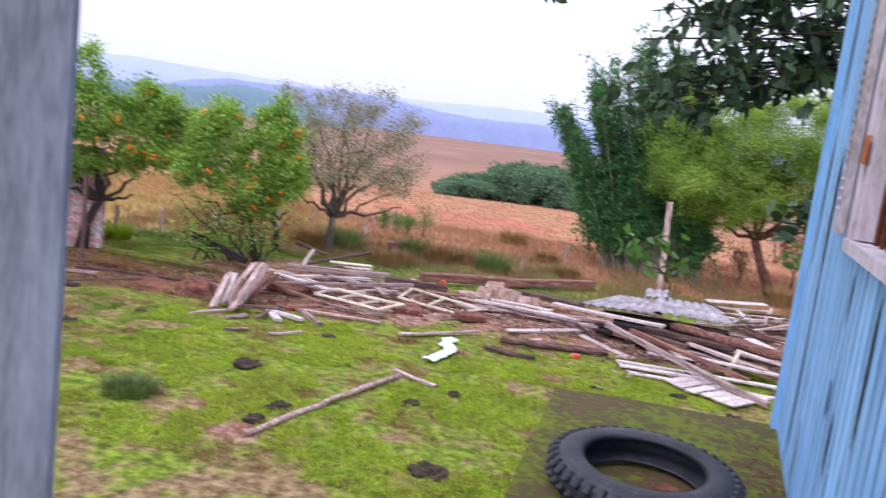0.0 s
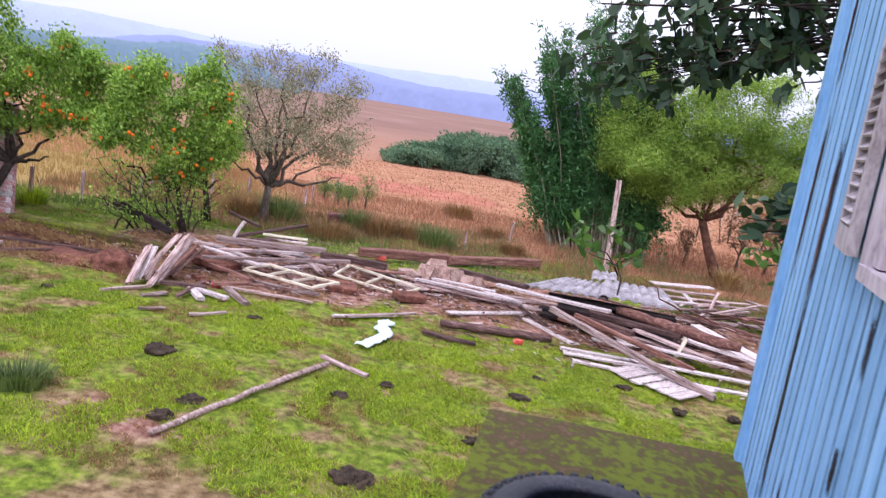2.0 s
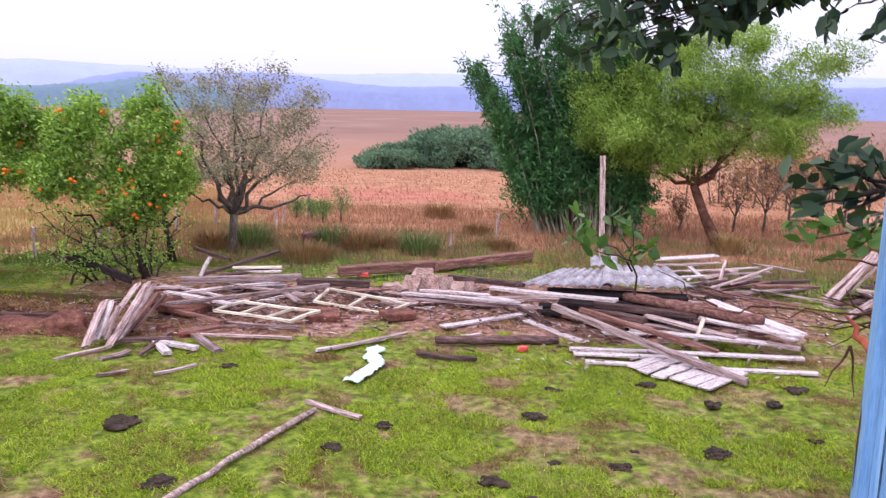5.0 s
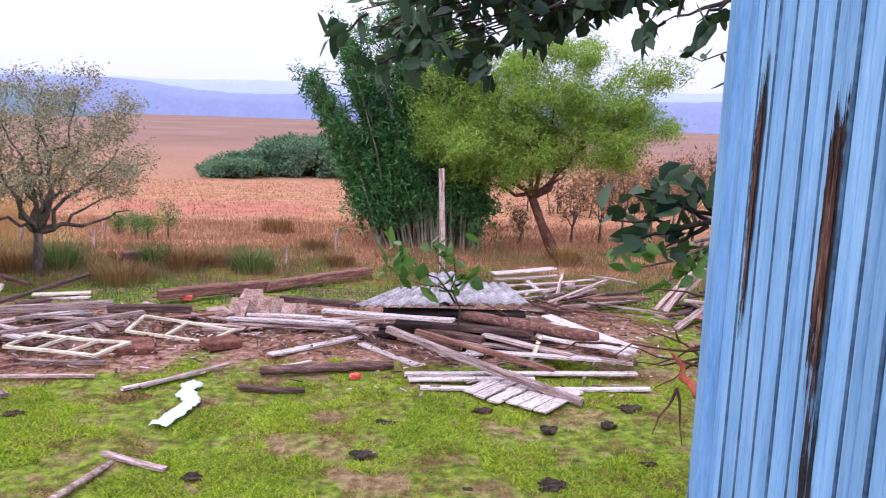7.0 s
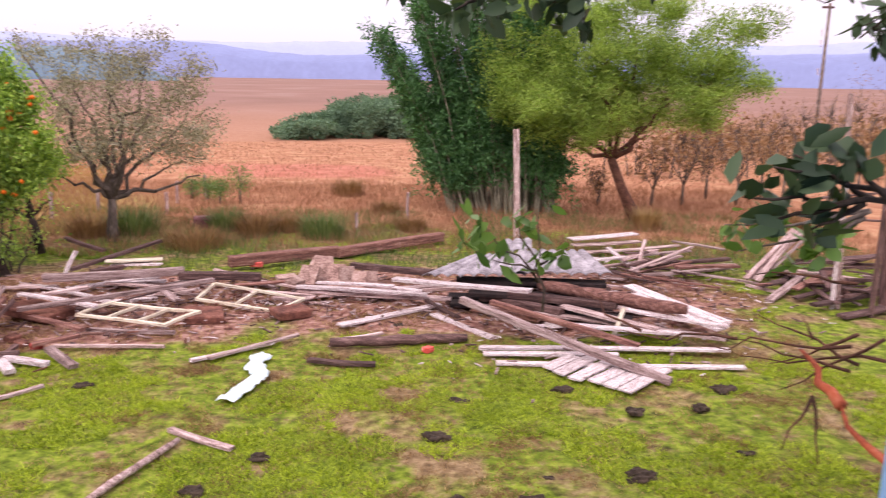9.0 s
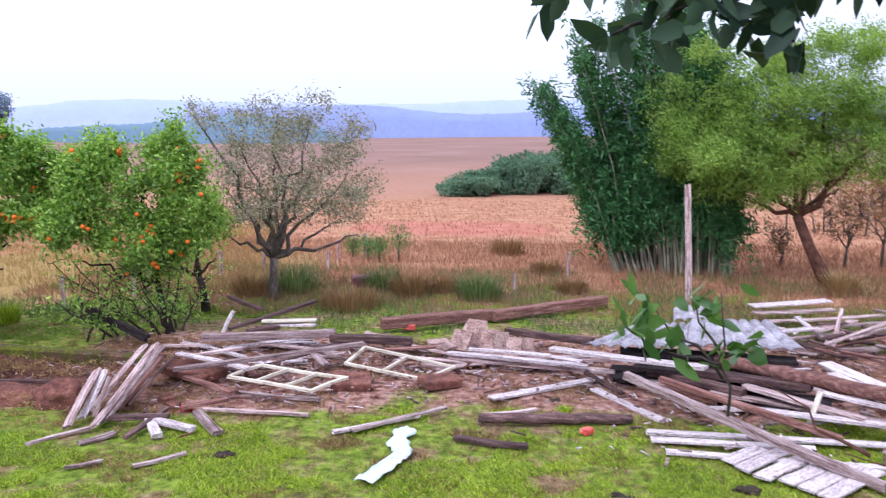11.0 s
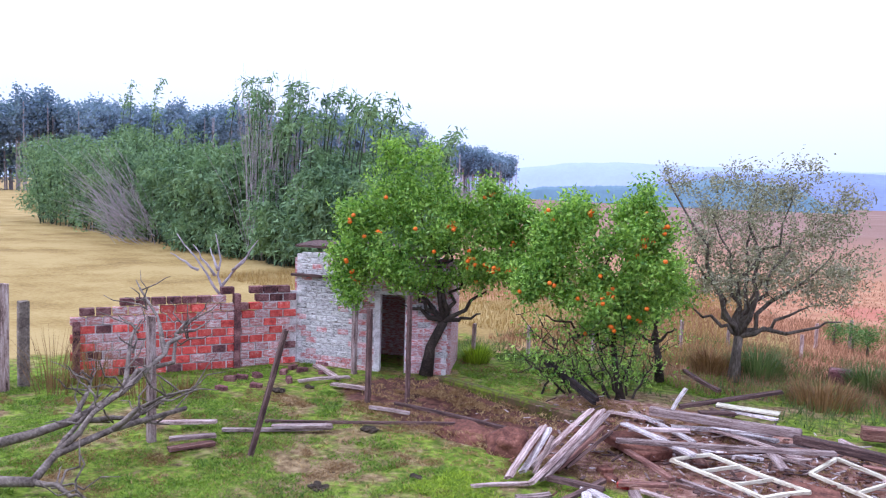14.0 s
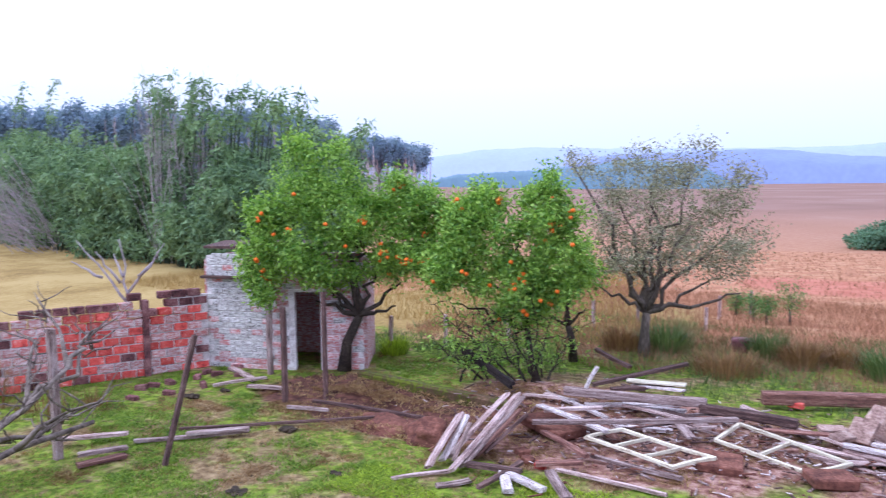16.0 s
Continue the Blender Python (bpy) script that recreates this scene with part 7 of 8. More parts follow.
def build_brick_wall():
    ob = thing("wall_brick", WALL_R, "ruined hollow-brick garden wall with flaking whitewash and mouldy top", "wall", kind="structure")
    u = (WALL_L - WALL_R).normalized()
    nrm = Vector((-u.y, u.x, 0))
    if nrm.x < 0:
        nrm = -nrm
    turn = Matrix((u, nrm, Vector((0, 0, 1)))).transposed().to_4x4()
    length = (WALL_L - WALL_R).length
    rng = random.Random(17)
    bl, bh = 0.205, 0.11
    kinds = {k: brick_mesh("brick", bl, bh, 0.13, m) for k, m in (("r", BRICK), ("w", BRICKWASH), ("d", BRICKDARK))}
    v, f = box(0, length, -0.055, 0.04, -0.05, 0.88)
    part("mortar", mesh_of("mortar", v, f, MORTAR), ob, "", turn)
    v, f = box(0, 0.6, -0.055, 0.04, 0.88, 1.2)
    part("mortar", mesh_of("mortar", v, f, MORTAR), ob, "", turn)
    row = 0
    z = 0.0
    while z < 1.42:
        s = 0.02 + (0.1 if row % 2 else 0)
        while s < length - 0.05:
            top = 1.38 if s < 0.62 else (1.12 if s < 0.95 else 1.30 - 0.09 * (s - 0.95))
            if z + bh <= top + 0.02:
                last = z + 2 * bh > top
                e = 1.3 * noise.noise((s * 1.3, z * 1.9, 3)) + rng.uniform(-0.3, 0.3) + 0.2
                k = "d" if last or (s < 0.6 and z > 1.0) else ("r" if e > 0.0 else ("w" if e > -0.38 or rng.random() < 0.6 else "d"))
                if z < 0.32 and rng.random() < 0.5:
                    k = "d" if rng.random() < 0.4 else "w"
                if s < 0.5 and k == "r" and rng.random() < 0.6:
                    k = "w"
                part("brick", kinds[k], ob, "", turn @ Matrix.Translation((s + bl / 2, rng.uniform(-0.006, 0.006), z + bh / 2)))
            s += bl + 0.022
        z += bh + 0.022
        row += 1
    for s, h in ((0.98, 1.18), (length - 0.02, 0.85)):
        v, f = box(s - 0.05, s + 0.05, -0.08, 0.1, -0.05, h)
        part("pillar", mesh_of("pillar", v, f, BRICKDARK), ob, "rough brick pillar", turn)


build_brick_wall()


def build_shed():
    a, b, c = Vector((-10.49, 7.49, 0)), Vector((-9.44, 7.89, 0)), Vector((-8.3, 8.79, 0))
    ob = thing("shed", b, "small whitewashed brick shed with a dark doorway under the orange tree", "shed")
    rng = random.Random(19)
    bl, bh = 0.19, 0.085
    kinds = [brick_mesh("brick", bl, bh, 0.11, WHITEWASH), brick_mesh("brick", bl, bh, 0.11, BRICKWASH)]
    def face(p, q, h0, h1, door=None, grey=0.15):
        u = (q - p).normalized()
        nrm = Vector((u.y, -u.x, 0))
        turn = Matrix.Translation(p - b) @ Matrix((u, nrm, Vector((0, 0, 1)))).transposed().to_4x4()
        n = (q - p).length
        spans = [(0, n)] if door is None else [(0, door[0]), (door[1], n)]
        for s0, s1 in spans:
            v, f = box(s0, s1, -0.1, 0.045, -0.05, min(h0, h1))
            part("mortar", mesh_of("mortar", v, f, MORTAR), ob, "", turn)
        if door:
            v, f = box(door[0], door[1], -0.1, 0.045, door[2], min(h0, h1))
            part("lintel", mesh_of("lintel", v, f, MORTAR), ob, "", turn)
        z, row = 0.0, 0
        while z < max(h0, h1):
            s = 0.0 + (0.095 if row % 2 else 0)
            while s + bl <= n + 0.06:
                top = h0 + (h1 - h0) * s / n
                if z + bh <= top + 0.03 and not (door and s + bl > door[0] and s < door[1] and z < door[2]):
                    k = 1 if rng.random() < grey + (0.35 if z < 0.25 else 0) else 0
                    part("brick", kinds[k], ob, "", turn @ Matrix.Translation((s + bl / 2, rng.uniform(-0.005, 0.005), z + bh / 2)))
                s += bl + 0.008
            z += bh + 0.008
            row += 1
    face(a, b, 1.82, 1.92)
    # door side gets mostly pinkish bricks, its shade put into their colour
    face(b, c, 1.9, 1.7, (0.38, 0.78, 1.25), 0.75)
    back = Vector((-0.75, 1.0, 0)).normalized() * 1.2
    for p, q in ((a, a + back), (c + back, c), (a + back, c + back)):
        m = (p + q) / 2 - b
        u = (q - p).normalized()
        turn = Matrix.Translation(p - b) @ Matrix((u, Vector((u.y, -u.x, 0)), Vector((0, 0, 1)))).transposed().to_4x4()
        v, f = box(0, (q - p).length, -0.06, 0.04, -0.05, 1.75)
        part("side_wall", mesh_of("side_wall", v, f, BRICKWASH), ob, "", turn)
    v, f = [], []
    lo = [a - b, b - b, c - b, c + back - b, a + back - b]
    cen = sum(lo, Vector()) / 5
    for z in (0, 0.04):
        for p in lo:
            q = cen + (p - cen) * 1.05
            v.append((q.x, q.y, 1.93 + z))
    f = [(4, 3, 2, 1, 0), (5, 6, 7, 8, 9)] + [(i, (i + 1) % 5, 5 + (i + 1) % 5, 5 + i) for i in range(5)]
    part("roof", mesh_of("roof", v, f, DARKWOOD), ob, "thin dark roof sheet")
    u = (b - a).normalized()
    turn = Matrix.Translation(a - b) @ Matrix((u, Vector((u.y, -u.x, 0)), Vector((0, 0, 1)))).transposed().to_4x4()
    v, f = box(-0.05, 0.75, 0.0, 0.16, 1.46, 1.5)
    part("ledge", mesh_of("ledge", v, f, DARKWOOD), ob, "dark narrow ledge board", turn)


build_shed()

# fallen bricks at the wall's foot
r = random.Random(23)
BR = brick_mesh("fallen_brick", 0.17, 0.08, 0.1, BRICKDARK)
for i in range(11):
    o = new("fallen_brick", BR)
    o.matrix_world = pose(-9.95 + r.uniform(-0.5, 0.5), 6.3 + r.gauss(0, 0.5), 0.02, r.choice((0, 0, 90, 80)), r.uniform(-8, 8), r.uniform(0, 180))
    tagged(o, "fallen red hollow brick lying at the ruined wall", "brick", "fallen bricks")

# old foundation edge under the fruit trees
bm = soft_box(2.9, 0.16, 0.2, 0.03)
o = new("foundation_edge", bm_mesh(bm, "foundation_edge", CONCRETE))
o.matrix_world = pose(-6.6, 8.36, -0.02, 0, 0, -3)
tagged(o, "low mossy concrete edge of an old foundation", "foundation")
def mound(at, sx, sy, sz, label, seed):
    bm = bmesh.new()
    bmesh.ops.create_icosphere(bm, subdivisions=4, radius=1)
    for v in bm.verts:
        k = 1 + 0.25 * noise.noise(v.co * 2 + Vector((seed, 0, 0))) + 0.1 * noise.noise(v.co * 7)
        v.co = Vector((v.co.x * sx * k, v.co.y * sy * k, v.co.z * sz * k))
    ob = new("clay_mound", bm_mesh(bm, "clay_mound", REDEARTH, True))
    ob.location = at
    tagged(ob, label, "clay")


mound((-6.1, 6.9, -0.08), 0.55, 0.3, 0.13, "low lump of bare red clay", 5)
mound((-5.3, 6.7, 0.0), 0.3, 0.24, 0.22, "rounded heap of bare red clay beside the stack", 6)

# small chips and splinters over the rubble
def litter(name, label, n, spots, size, material, seed):
    r = random.Random(seed)
    bm = bmesh.new()
    for _ in range(n):
        cx, cy, sx, sy = r.choice(spots)
        x, y = r.gauss(cx, sx), r.gauss(cy, sy)
        m = pose(x, y, 0.02 + abs(r.gauss(0, 0.03)), r.uniform(-25, 25), r.uniform(-15, 15), r.uniform(0, 180))
        bmesh.ops.create_cube(bm, size=1, matrix=m @ Matrix.Diagonal((size * r.uniform(0.4, 3.2), size * r.uniform(0.25, 0.6), size * 0.22, 1)))
    tagged(new(name, bm_mesh(bm, name, material)), label, "debris", kind="stuff")


SPOTS = [(-4.2, 8.2, 1.0, 0.9), (-2.6, 8.3, 0.9, 0.7), (-0.8, 8.6, 0.9, 0.6), (1.4, 8.3, 1.2, 0.9), (2.4, 7.6, 1.0, 0.8), (3.5, 9.3, 1.2, 0.8)]
litter("splinters", "grey wood splinters strewn over the rubble", 620, SPOTS, 0.05, GREYWOOD, 1)
litter("splinters", "white painted wood splinters strewn over the rubble", 460, SPOTS, 0.035, WHITEWOOD, 2)
litter("splinters", "dark wood scraps strewn over the rubble", 420, SPOTS, 0.06, DARKWOOD, 3)
litter("brick_crumbs", "crumbled red brick strewn over the rubble", 260, SPOTS[:3], 0.05, REDEARTH, 4)


# loose broken boards thrown over the heaps
def scraps(n, cx, cy, sx, sy, top, seed, turn, dark=False):
    rg = random.Random(seed)
    kinds = ((GREYWOOD, "weathered grey scrap board on the heap"), (WHITEWOOD, "scrap of white-painted board on the heap"),
             (DARKWOOD, "dark rotten scrap board on the heap"), (REDWOOD, "reddish scrap board on the heap"), (GREYWOOD, "weathered grey scrap board on the heap"))
    if dark:
        kinds = (kinds[2], kinds[2], kinds[3], kinds[0])
    for _ in range(n):
        x, y = rg.gauss(cx, sx), rg.gauss(cy, sy)
        ln = rg.uniform(0.25, 1.3)
        a = radians(turn + rg.gauss(0, 28))
        k = math.exp(-(((x - cx) / (1.6 * sx)) ** 2 + ((y - cy) / (1.6 * sy)) ** 2))
        z = 0.03 + top * k * rg.random()
        t = rg.gauss(0, 0.1)
        d = Vector((math.cos(a), math.sin(a), t)) * ln / 2
        p = Vector((x, y, max(z, abs(d.z) + 0.02)))
        m, lb = rg.choice(kinds)
        plank(p - d, p + d, rg.choice((0.04, 0.06, 0.09, 0.12)), rg.choice((0.018, 0.025, 0.04)), m, lb, "scrap_board")


scraps(20, 2.1, 8.0, 0.7, 0.5, 0.2, 1, -15)
scraps(30, 3.6, 10.1, 0.9, 0.5, 0.35, 2, 5)
scraps(10, -3.9, 8.7, 0.7, 0.4, 0.12, 3, 10)
scraps(10, -2.4, 8.9, 1.0, 0.4, 0.08, 4, -10)
scraps(10, 0.0, 8.9, 0.8, 0.3, 0.06, 5, -5)
scraps(34, 6.5, 9.4, 0.8, 0.6, 0.6, 6, 25, True)


# ---- dead fallen tree in the corner ----
def build_dead_tree():
    rng = random.Random(41)
    base = Vector((-7.9, 2.3, 0.0))
    ob = thing("dead_tree", base, "fallen bare grey branches lying in the yard corner", "dead tree")
    for main, tips in DEAD:
        pts = [Vector(p) - base for p in main]
        n = len(pts)
        v, f = tube(pts, [0.058 * (1 - 0.6 * i / (n - 1)) for i in range(n)], 8)
        part("bough", mesh_of("bough", v, f, BARKGREY, True), ob)
        for s, q in tips:
            st = pts[s]
            v, f = tube(wander(st, Vector(q) - base, 5, 0.07, rng), [0.032, 0.03, 0.025, 0.02, 0.014, 0.006], 6)
            for _ in range(5):
                k = rng.uniform(0.3, 0.95)
                st2 = st.lerp(Vector(q) - base, k)
                tube(wander(st2, st2 + Vector((rng.uniform(-0.5, 0.5), rng.uniform(-0.5, 0.5), rng.uniform(0.0, 0.5))), 4, 0.12, rng), [0.013, 0.011, 0.009, 0.007, 0.003], 4, v, f)
            part("side_branch", mesh_of("side_branch", v, f, BARKGREY, True), ob)


build_dead_tree()


# ---- leafy tree at the house corner ----
def build_corner_tree():
    rng, nrg = random.Random(51), np.random.default_rng(51)
    root = Vector((3.6, 1.6, 0))
    ob = thing("broadleaf_tree", root, "dark broad-leaved tree at the house corner with long overhanging boughs", "tree")
    v, f = [], []
    trunk = [root, root + Vector((0.05, 0.1, 1.6)), root + Vector((-0.1, 0.2, 3.2)), root + Vector((-0.2, 0.4, 4.6))]
    tube([p - root for p in trunk], [0.17, 0.14, 0.12, 0.08], 10, v, f)
    leaf_at = []
    for src, tip, n_leaf, fat in OVER:
        st = Vector(src)
        tp = Vector(tip)
        pts = wander(st, tp, 6, 0.05, rng)
        tube([p - root for p in pts], [fat * (1 - 0.8 * i / 6) for i in range(7)], 6, v, f)
        for _ in range(n_leaf // 9):
            k = rng.uniform(0.64, 1.04)
            a = st.lerp(tp, k)
            w = 0.5 if fat < 0.016 else 1.0
            tw = a + Vector((rng.gauss(0, 0.15), rng.gauss(0, 0.18), rng.gauss(-0.03, 0.1))) * w
            tube([p - root for p in wander(a, tw, 3, 0.1, rng)], [0.007, 0.006, 0.005, 0.003], 4, v, f)
            for _ in range(9):
                leaf_at.append(a.lerp(tw, rng.uniform(0.45, 1.05)) - root + Vector([rng.gauss(0, 0.03) for _ in range(3)]))
    leaf_at = [p for p in leaf_at if p.y + root.y > 0.95 or p.x + root.x > 1.3]
    tagged(part("limbwork", mesh_of("limbwork", v, f, BARKDARK, True), ob), kind="stuff")
    part("crown", leaves_mesh("crown", np.array([tuple(p) for p in leaf_at]), 0.11, 0.052, LEAF_DARK, nrg, droop=0.8, six=True), ob)


build_corner_tree()


def sprig(name, label, twigs, n, size, leaf, bark, seed, r0=0.01):
    """Loose leafy shoots."""
    rng, nrg = random.Random(seed), np.random.default_rng(seed)
    base = Vector(twigs[0][0])
    ob = thing(name, base, label, "branch")
    v, f, at = [], [], []
    for a, b in twigs:
        a, b = Vector(a), Vector(b)
        pts = wander(a, b, 5, 0.06, rng)
        v, f = tube([p - base for p in pts], [r0 * (1 - 0.15 * i) for i in range(6)], 5)
        part("twig", mesh_of("twig", v, f, bark, True), ob)
        for _ in range(n):
            k = rng.uniform(0.35, 1.05)
            at.append(tuple(a.lerp(b, k) - base + Vector([rng.gauss(0, 0.025) for _ in range(3)])))
    if n:
        part("leaves", leaves_mesh("leaves", np.array(at), size, size * 0.5, leaf, nrg, droop=-0.2, six=True), ob)
    return ob


for args in SPRIGS:
    sprig(*args)


# ---- far woods ----
def wood(name, label, blobs, n, size, leaf, seed, per=10, spread=0.5, trunks=0, bark=None, kind="stuff", droop=0.2, ratio=0.5, trunk_r=0.12):
    nrg, rng = np.random.default_rng(seed), random.Random(seed)
    ob = thing(name, (blobs[0][0], blobs[0][1], ground_z(blobs[0][0], blobs[0][1])), label, "woodland", kind=kind)
    base = Vector(ob.location)
    bl = [(b[0] - base.x, b[1] - base.y, b[2] - base.z, *b[3:]) for b in blobs]
    part("foliage", leaves_mesh("foliage", clumps(lumpy(bl, nrg, 4), n, nrg, spread, per, 0.5), size, size * ratio, leaf, nrg, droop=droop), ob)
    if trunks:
        v, f = [], []
        for _ in range(trunks):
            b = rng.choice(bl)
            x, y = b[0] + rng.uniform(-1, 1) * b[3], b[1] + rng.uniform(-1, 1) * b[4]
            z = ground_z(x + base.x, y + base.y) - base.z - 0.2
            tube([(x, y, z), (x + rng.gauss(0, 0.3), y, b[2] + b[5] * 0.4)], [trunk_r, trunk_r * 0.5], 5, v, f)
        part("trunks", mesh_of("trunks", v, f, bark), ob)
    return ob


def polar(az, r):
    a = math.radians(az)
    return -r * math.sin(a), r * math.cos(a)


# bamboo grove behind the ruined wall
def grove_reach(az):
    """Distance of the grove's front edge in a direction."""
    marks = [(72, 57), (69, 51), (65, 41), (62, 35), (55, 28), (43, 24)]
    for (a0, d0), (a1, d1) in zip(marks, marks[1:]):
        if az >= a1:
            return d0 + (d1 - d0) * min(1, max(0, (a0 - az) / (a0 - a1)))
    return 24


def build_grove():
    """Arching culms in clumps, each hung with drooping bunches of leaves; thin feathery tops stand above."""
    rg, nrg = random.Random(61), np.random.default_rng(62)
    x0, y0 = polar(57, 33)
    base = Vector((x0, y0, ground_z(x0, y0)))
    ob = thing("bamboo_grove", base, "broad green bamboo grove along the golden pasture", "bamboo", kind="stuff")
    v, f, at = [], [], []
    for i in range(760):
        az = rg.uniform(44.5, 70.8)
        far = grove_reach(az)
        deep = rg.random() ** 1.5
        x, y = polar(az, far * (1 + 0.2 * deep))
        h = (0.1 if az > 66 else 0.13 if az > 58 else 0.158) * far * (0.72 + 0.34 * deep) * rg.uniform(0.72, 1.08)
        if az < 47:
            h *= 0.85
        if 53.0 < az < 57.4:
            h *= 0.5 + 0.1 * abs(az - 55.2)
        p = Vector((x, y, ground_z(x, y))) - base
        lean = Vector((rg.gauss(0.25, 0.5), rg.gauss(-0.25, 0.5), 0)) * h * 0.22
        line = [p, p + lean * 0.15 + Vector((0, 0, h * 0.4)), p + lean * 0.5 + Vector((0, 0, h * 0.75)), p + lean * 1.1 + Vector((0, 0, h)), p + lean * 1.7 + Vector((0, 0, h * 0.97))]
        tube(line, [0.035, 0.03, 0.024, 0.014, 0.006], 4, v, f)
        size = far / 36
        for _ in range(11):
            g = rg.uniform(0.1, 1.0) ** 0.8 * 4
            k = min(3, int(g))
            c = line[k].lerp(line[k + 1], g - k) + Vector((rg.gauss(0, 0.28), rg.gauss(0, 0.28), rg.gauss(0, 0.1))) * size
            for _ in range(14):
                w = rg.gauss(0, 0.17) * size
                at.append((c.x + w, c.y + rg.gauss(0, 0.17) * size, c.z - abs(w) * 0.7 + rg.gauss(0, 0.08) * size))
    for i in range(230):
        az = rg.uniform(44.5, 70.8)
        if 53.2 < az < 57.2 and rg.random() < 0.6:
            continue
        far = grove_reach(az)
        tall = (0.1 if az > 66 else 0.13 if az > 58 else 0.15) * far
        up = rg.uniform(0.12, 1.0)
        x, y = polar(az, far * (0.985 + 0.09 * up + rg.uniform(-0.02, 0.02)))
        c = Vector((x, y, ground_z(x, y) + tall * up)) - base
        wide, high = rg.uniform(0.016, 0.027) * far, rg.uniform(0.012, 0.02) * far
        lean = rg.gauss(0, 0.35)
        for _ in range(260):
            d = Vector((rg.gauss(0, 1), rg.gauss(0, 1), rg.gauss(0.25, 1))).normalized() * rg.uniform(0.72, 1.05)
            at.append((c.x + d.x * wide, c.y + d.y * wide, c.z + d.z * high - lean * d.x * high - 0.5 * high * (d.x * d.x + d.y * d.y)))
    for i in range(64):
        az = rg.choice((rg.uniform(50, 58), rg.uniform(44, 50), rg.uniform(52, 66)))
        far = grove_reach(az) * rg.uniform(1.02, 1.12)
        x, y = polar(az, far)
        h = far * rg.uniform(0.165, 0.228) * (0.84 if az < 47 or az > 60 else 1)
        p = Vector((x, y, ground_z(x, y))) - base
        bend = Vector((rg.uniform(0.0, 0.9), rg.uniform(-0.2, 0.4), 0))
        line = [p, p + Vector((0, 0, h * 0.6)), p + bend * 0.35 + Vector((0, 0, h * 0.85)), p + bend + Vector((0, 0, h))]
        tube(line, [0.03, 0.024, 0.015, 0.005], 4, v, f)
        for _ in range(10):
            g = rg.uniform(0.55, 1.0) * 3
            k = min(2, int(g))
            c = line[k].lerp(line[k + 1], g - k)
            for _ in range(9):
                at.append((c.x + rg.gauss(0, 0.13), c.y + rg.gauss(0, 0.13), c.z + rg.gauss(0, 0.09)))
    part("culms", mesh_of("culms", v, f, BARKGREEN), ob)
    part("foliage", leaves_mesh("foliage", np.array(at), 0.26, 0.07, LEAF_GROVE, nrg, droop=0.7), ob)


build_grove()
r = random.Random(61)


def dry_canes(name, label, az0, az1, d0, d1, n, top0, top1, lean, seed, low=0.0):
    rg = random.Random(seed)
    v, f = [], []
    x0, y0 = polar((az0 + az1) / 2, (d0 + d1) / 2)
    base = Vector((x0, y0, ground_z(x0, y0)))
    for _ in range(n):
        x, y = polar(rg.uniform(az0, az1), rg.uniform(d0, d1))
        p = Vector((x, y, ground_z(x, y) + rg.uniform(0, 1.2) + low)) - base
        h = rg.uniform(top0, top1)
        q = p + Vector((rg.gauss(lean[0], lean[2]), rg.gauss(lean[1], lean[2]), h))
        m = p.lerp(q, 0.5) + Vector((0, 0, h * 0.12))
        tube([p, m, q], [0.012, 0.009, 0.004], 4, v, f)
    ob = new(name, mesh_of(name, v, f, DRYCANE))
    ob.location = base
    tagged(ob, label, "canes", kind="stuff")


dry_canes("dry_canes", "fallen pale dry bamboo canes spilling from the grove", 63.6, 66.5, 37, 41, 150, 0.3, 3.6, (-0.7, -1.7, 0.6), 71)
dry_canes("dry_canes", "standing greyish dry bamboo canes within the grove", 52.8, 57.8, 29.5, 32.5, 170, 3.0, 6.2, (0.1, -0.1, 0.5), 72, 0.0)

# gum plantation on the rise behind, distance haze put into its leaf colour
gum = []
for i in range(64):
    az = 76 - 30 * i / 63
    d = 175 + r.uniform(-6, 10)
    x, y = polar(az, d)
    if i % 3 == 0:
        gum.append((x, y, ground_z(x, y) + 5.0, 3.4, 3.4, 3.6))
    gum.append((x, y, ground_z(x, y) + 13.4 + r.uniform(-1.2, 1.4) - 0.06 * max(0, 60 - az), 3.4, 3.4, 4.8))
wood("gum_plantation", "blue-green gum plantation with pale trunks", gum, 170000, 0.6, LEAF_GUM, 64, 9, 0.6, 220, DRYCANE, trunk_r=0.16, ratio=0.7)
gum = []
for i in range(40):
    az = 50 - 10.6 * i / 39
    d = 300 + r.uniform(-8, 14)
    x, y = polar(az, d)
    gum.append((x, y, 15.2 - 0.85 * max(0, 44 - az) + r.uniform(-0.7, 0.7), 4.2, 4.2, 4.6))
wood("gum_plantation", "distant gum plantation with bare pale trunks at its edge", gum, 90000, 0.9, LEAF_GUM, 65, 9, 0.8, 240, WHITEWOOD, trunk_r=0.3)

# round-crowned wood in the valley
wd = []
for i in range(62):
    az = 9.6 - r.uniform(0, 1) ** 0.8 * 11
    k = (9.6 - az) / 11
    d = 168 + r.uniform(0, 50) * min(1, k * 3 + 0.12)
    x, y = polar(az, d)
    h = 2.4 + 6.4 * min(1, k * 2.4) * r.uniform(0.55, 1.2)
    wd.append((x, y, ground_z(x, y) + h * 0.52, 4.6, 4.6, h * 0.5))
wood("valley_wood", "dense round-crowned wood in the pasture valley", wd, 150000, 0.5, LEAF_FOREST, 66, 10, 0.3, ratio=0.75)
sc = []
for i in range(60):
    az = r.uniform(-45, -17)
    d = r.uniform(24, 60)
    x, y = polar(az, d)
    sc.append((x, y, ground_z(x, y) + 0.9, 1.4, 1.4, 1.1))
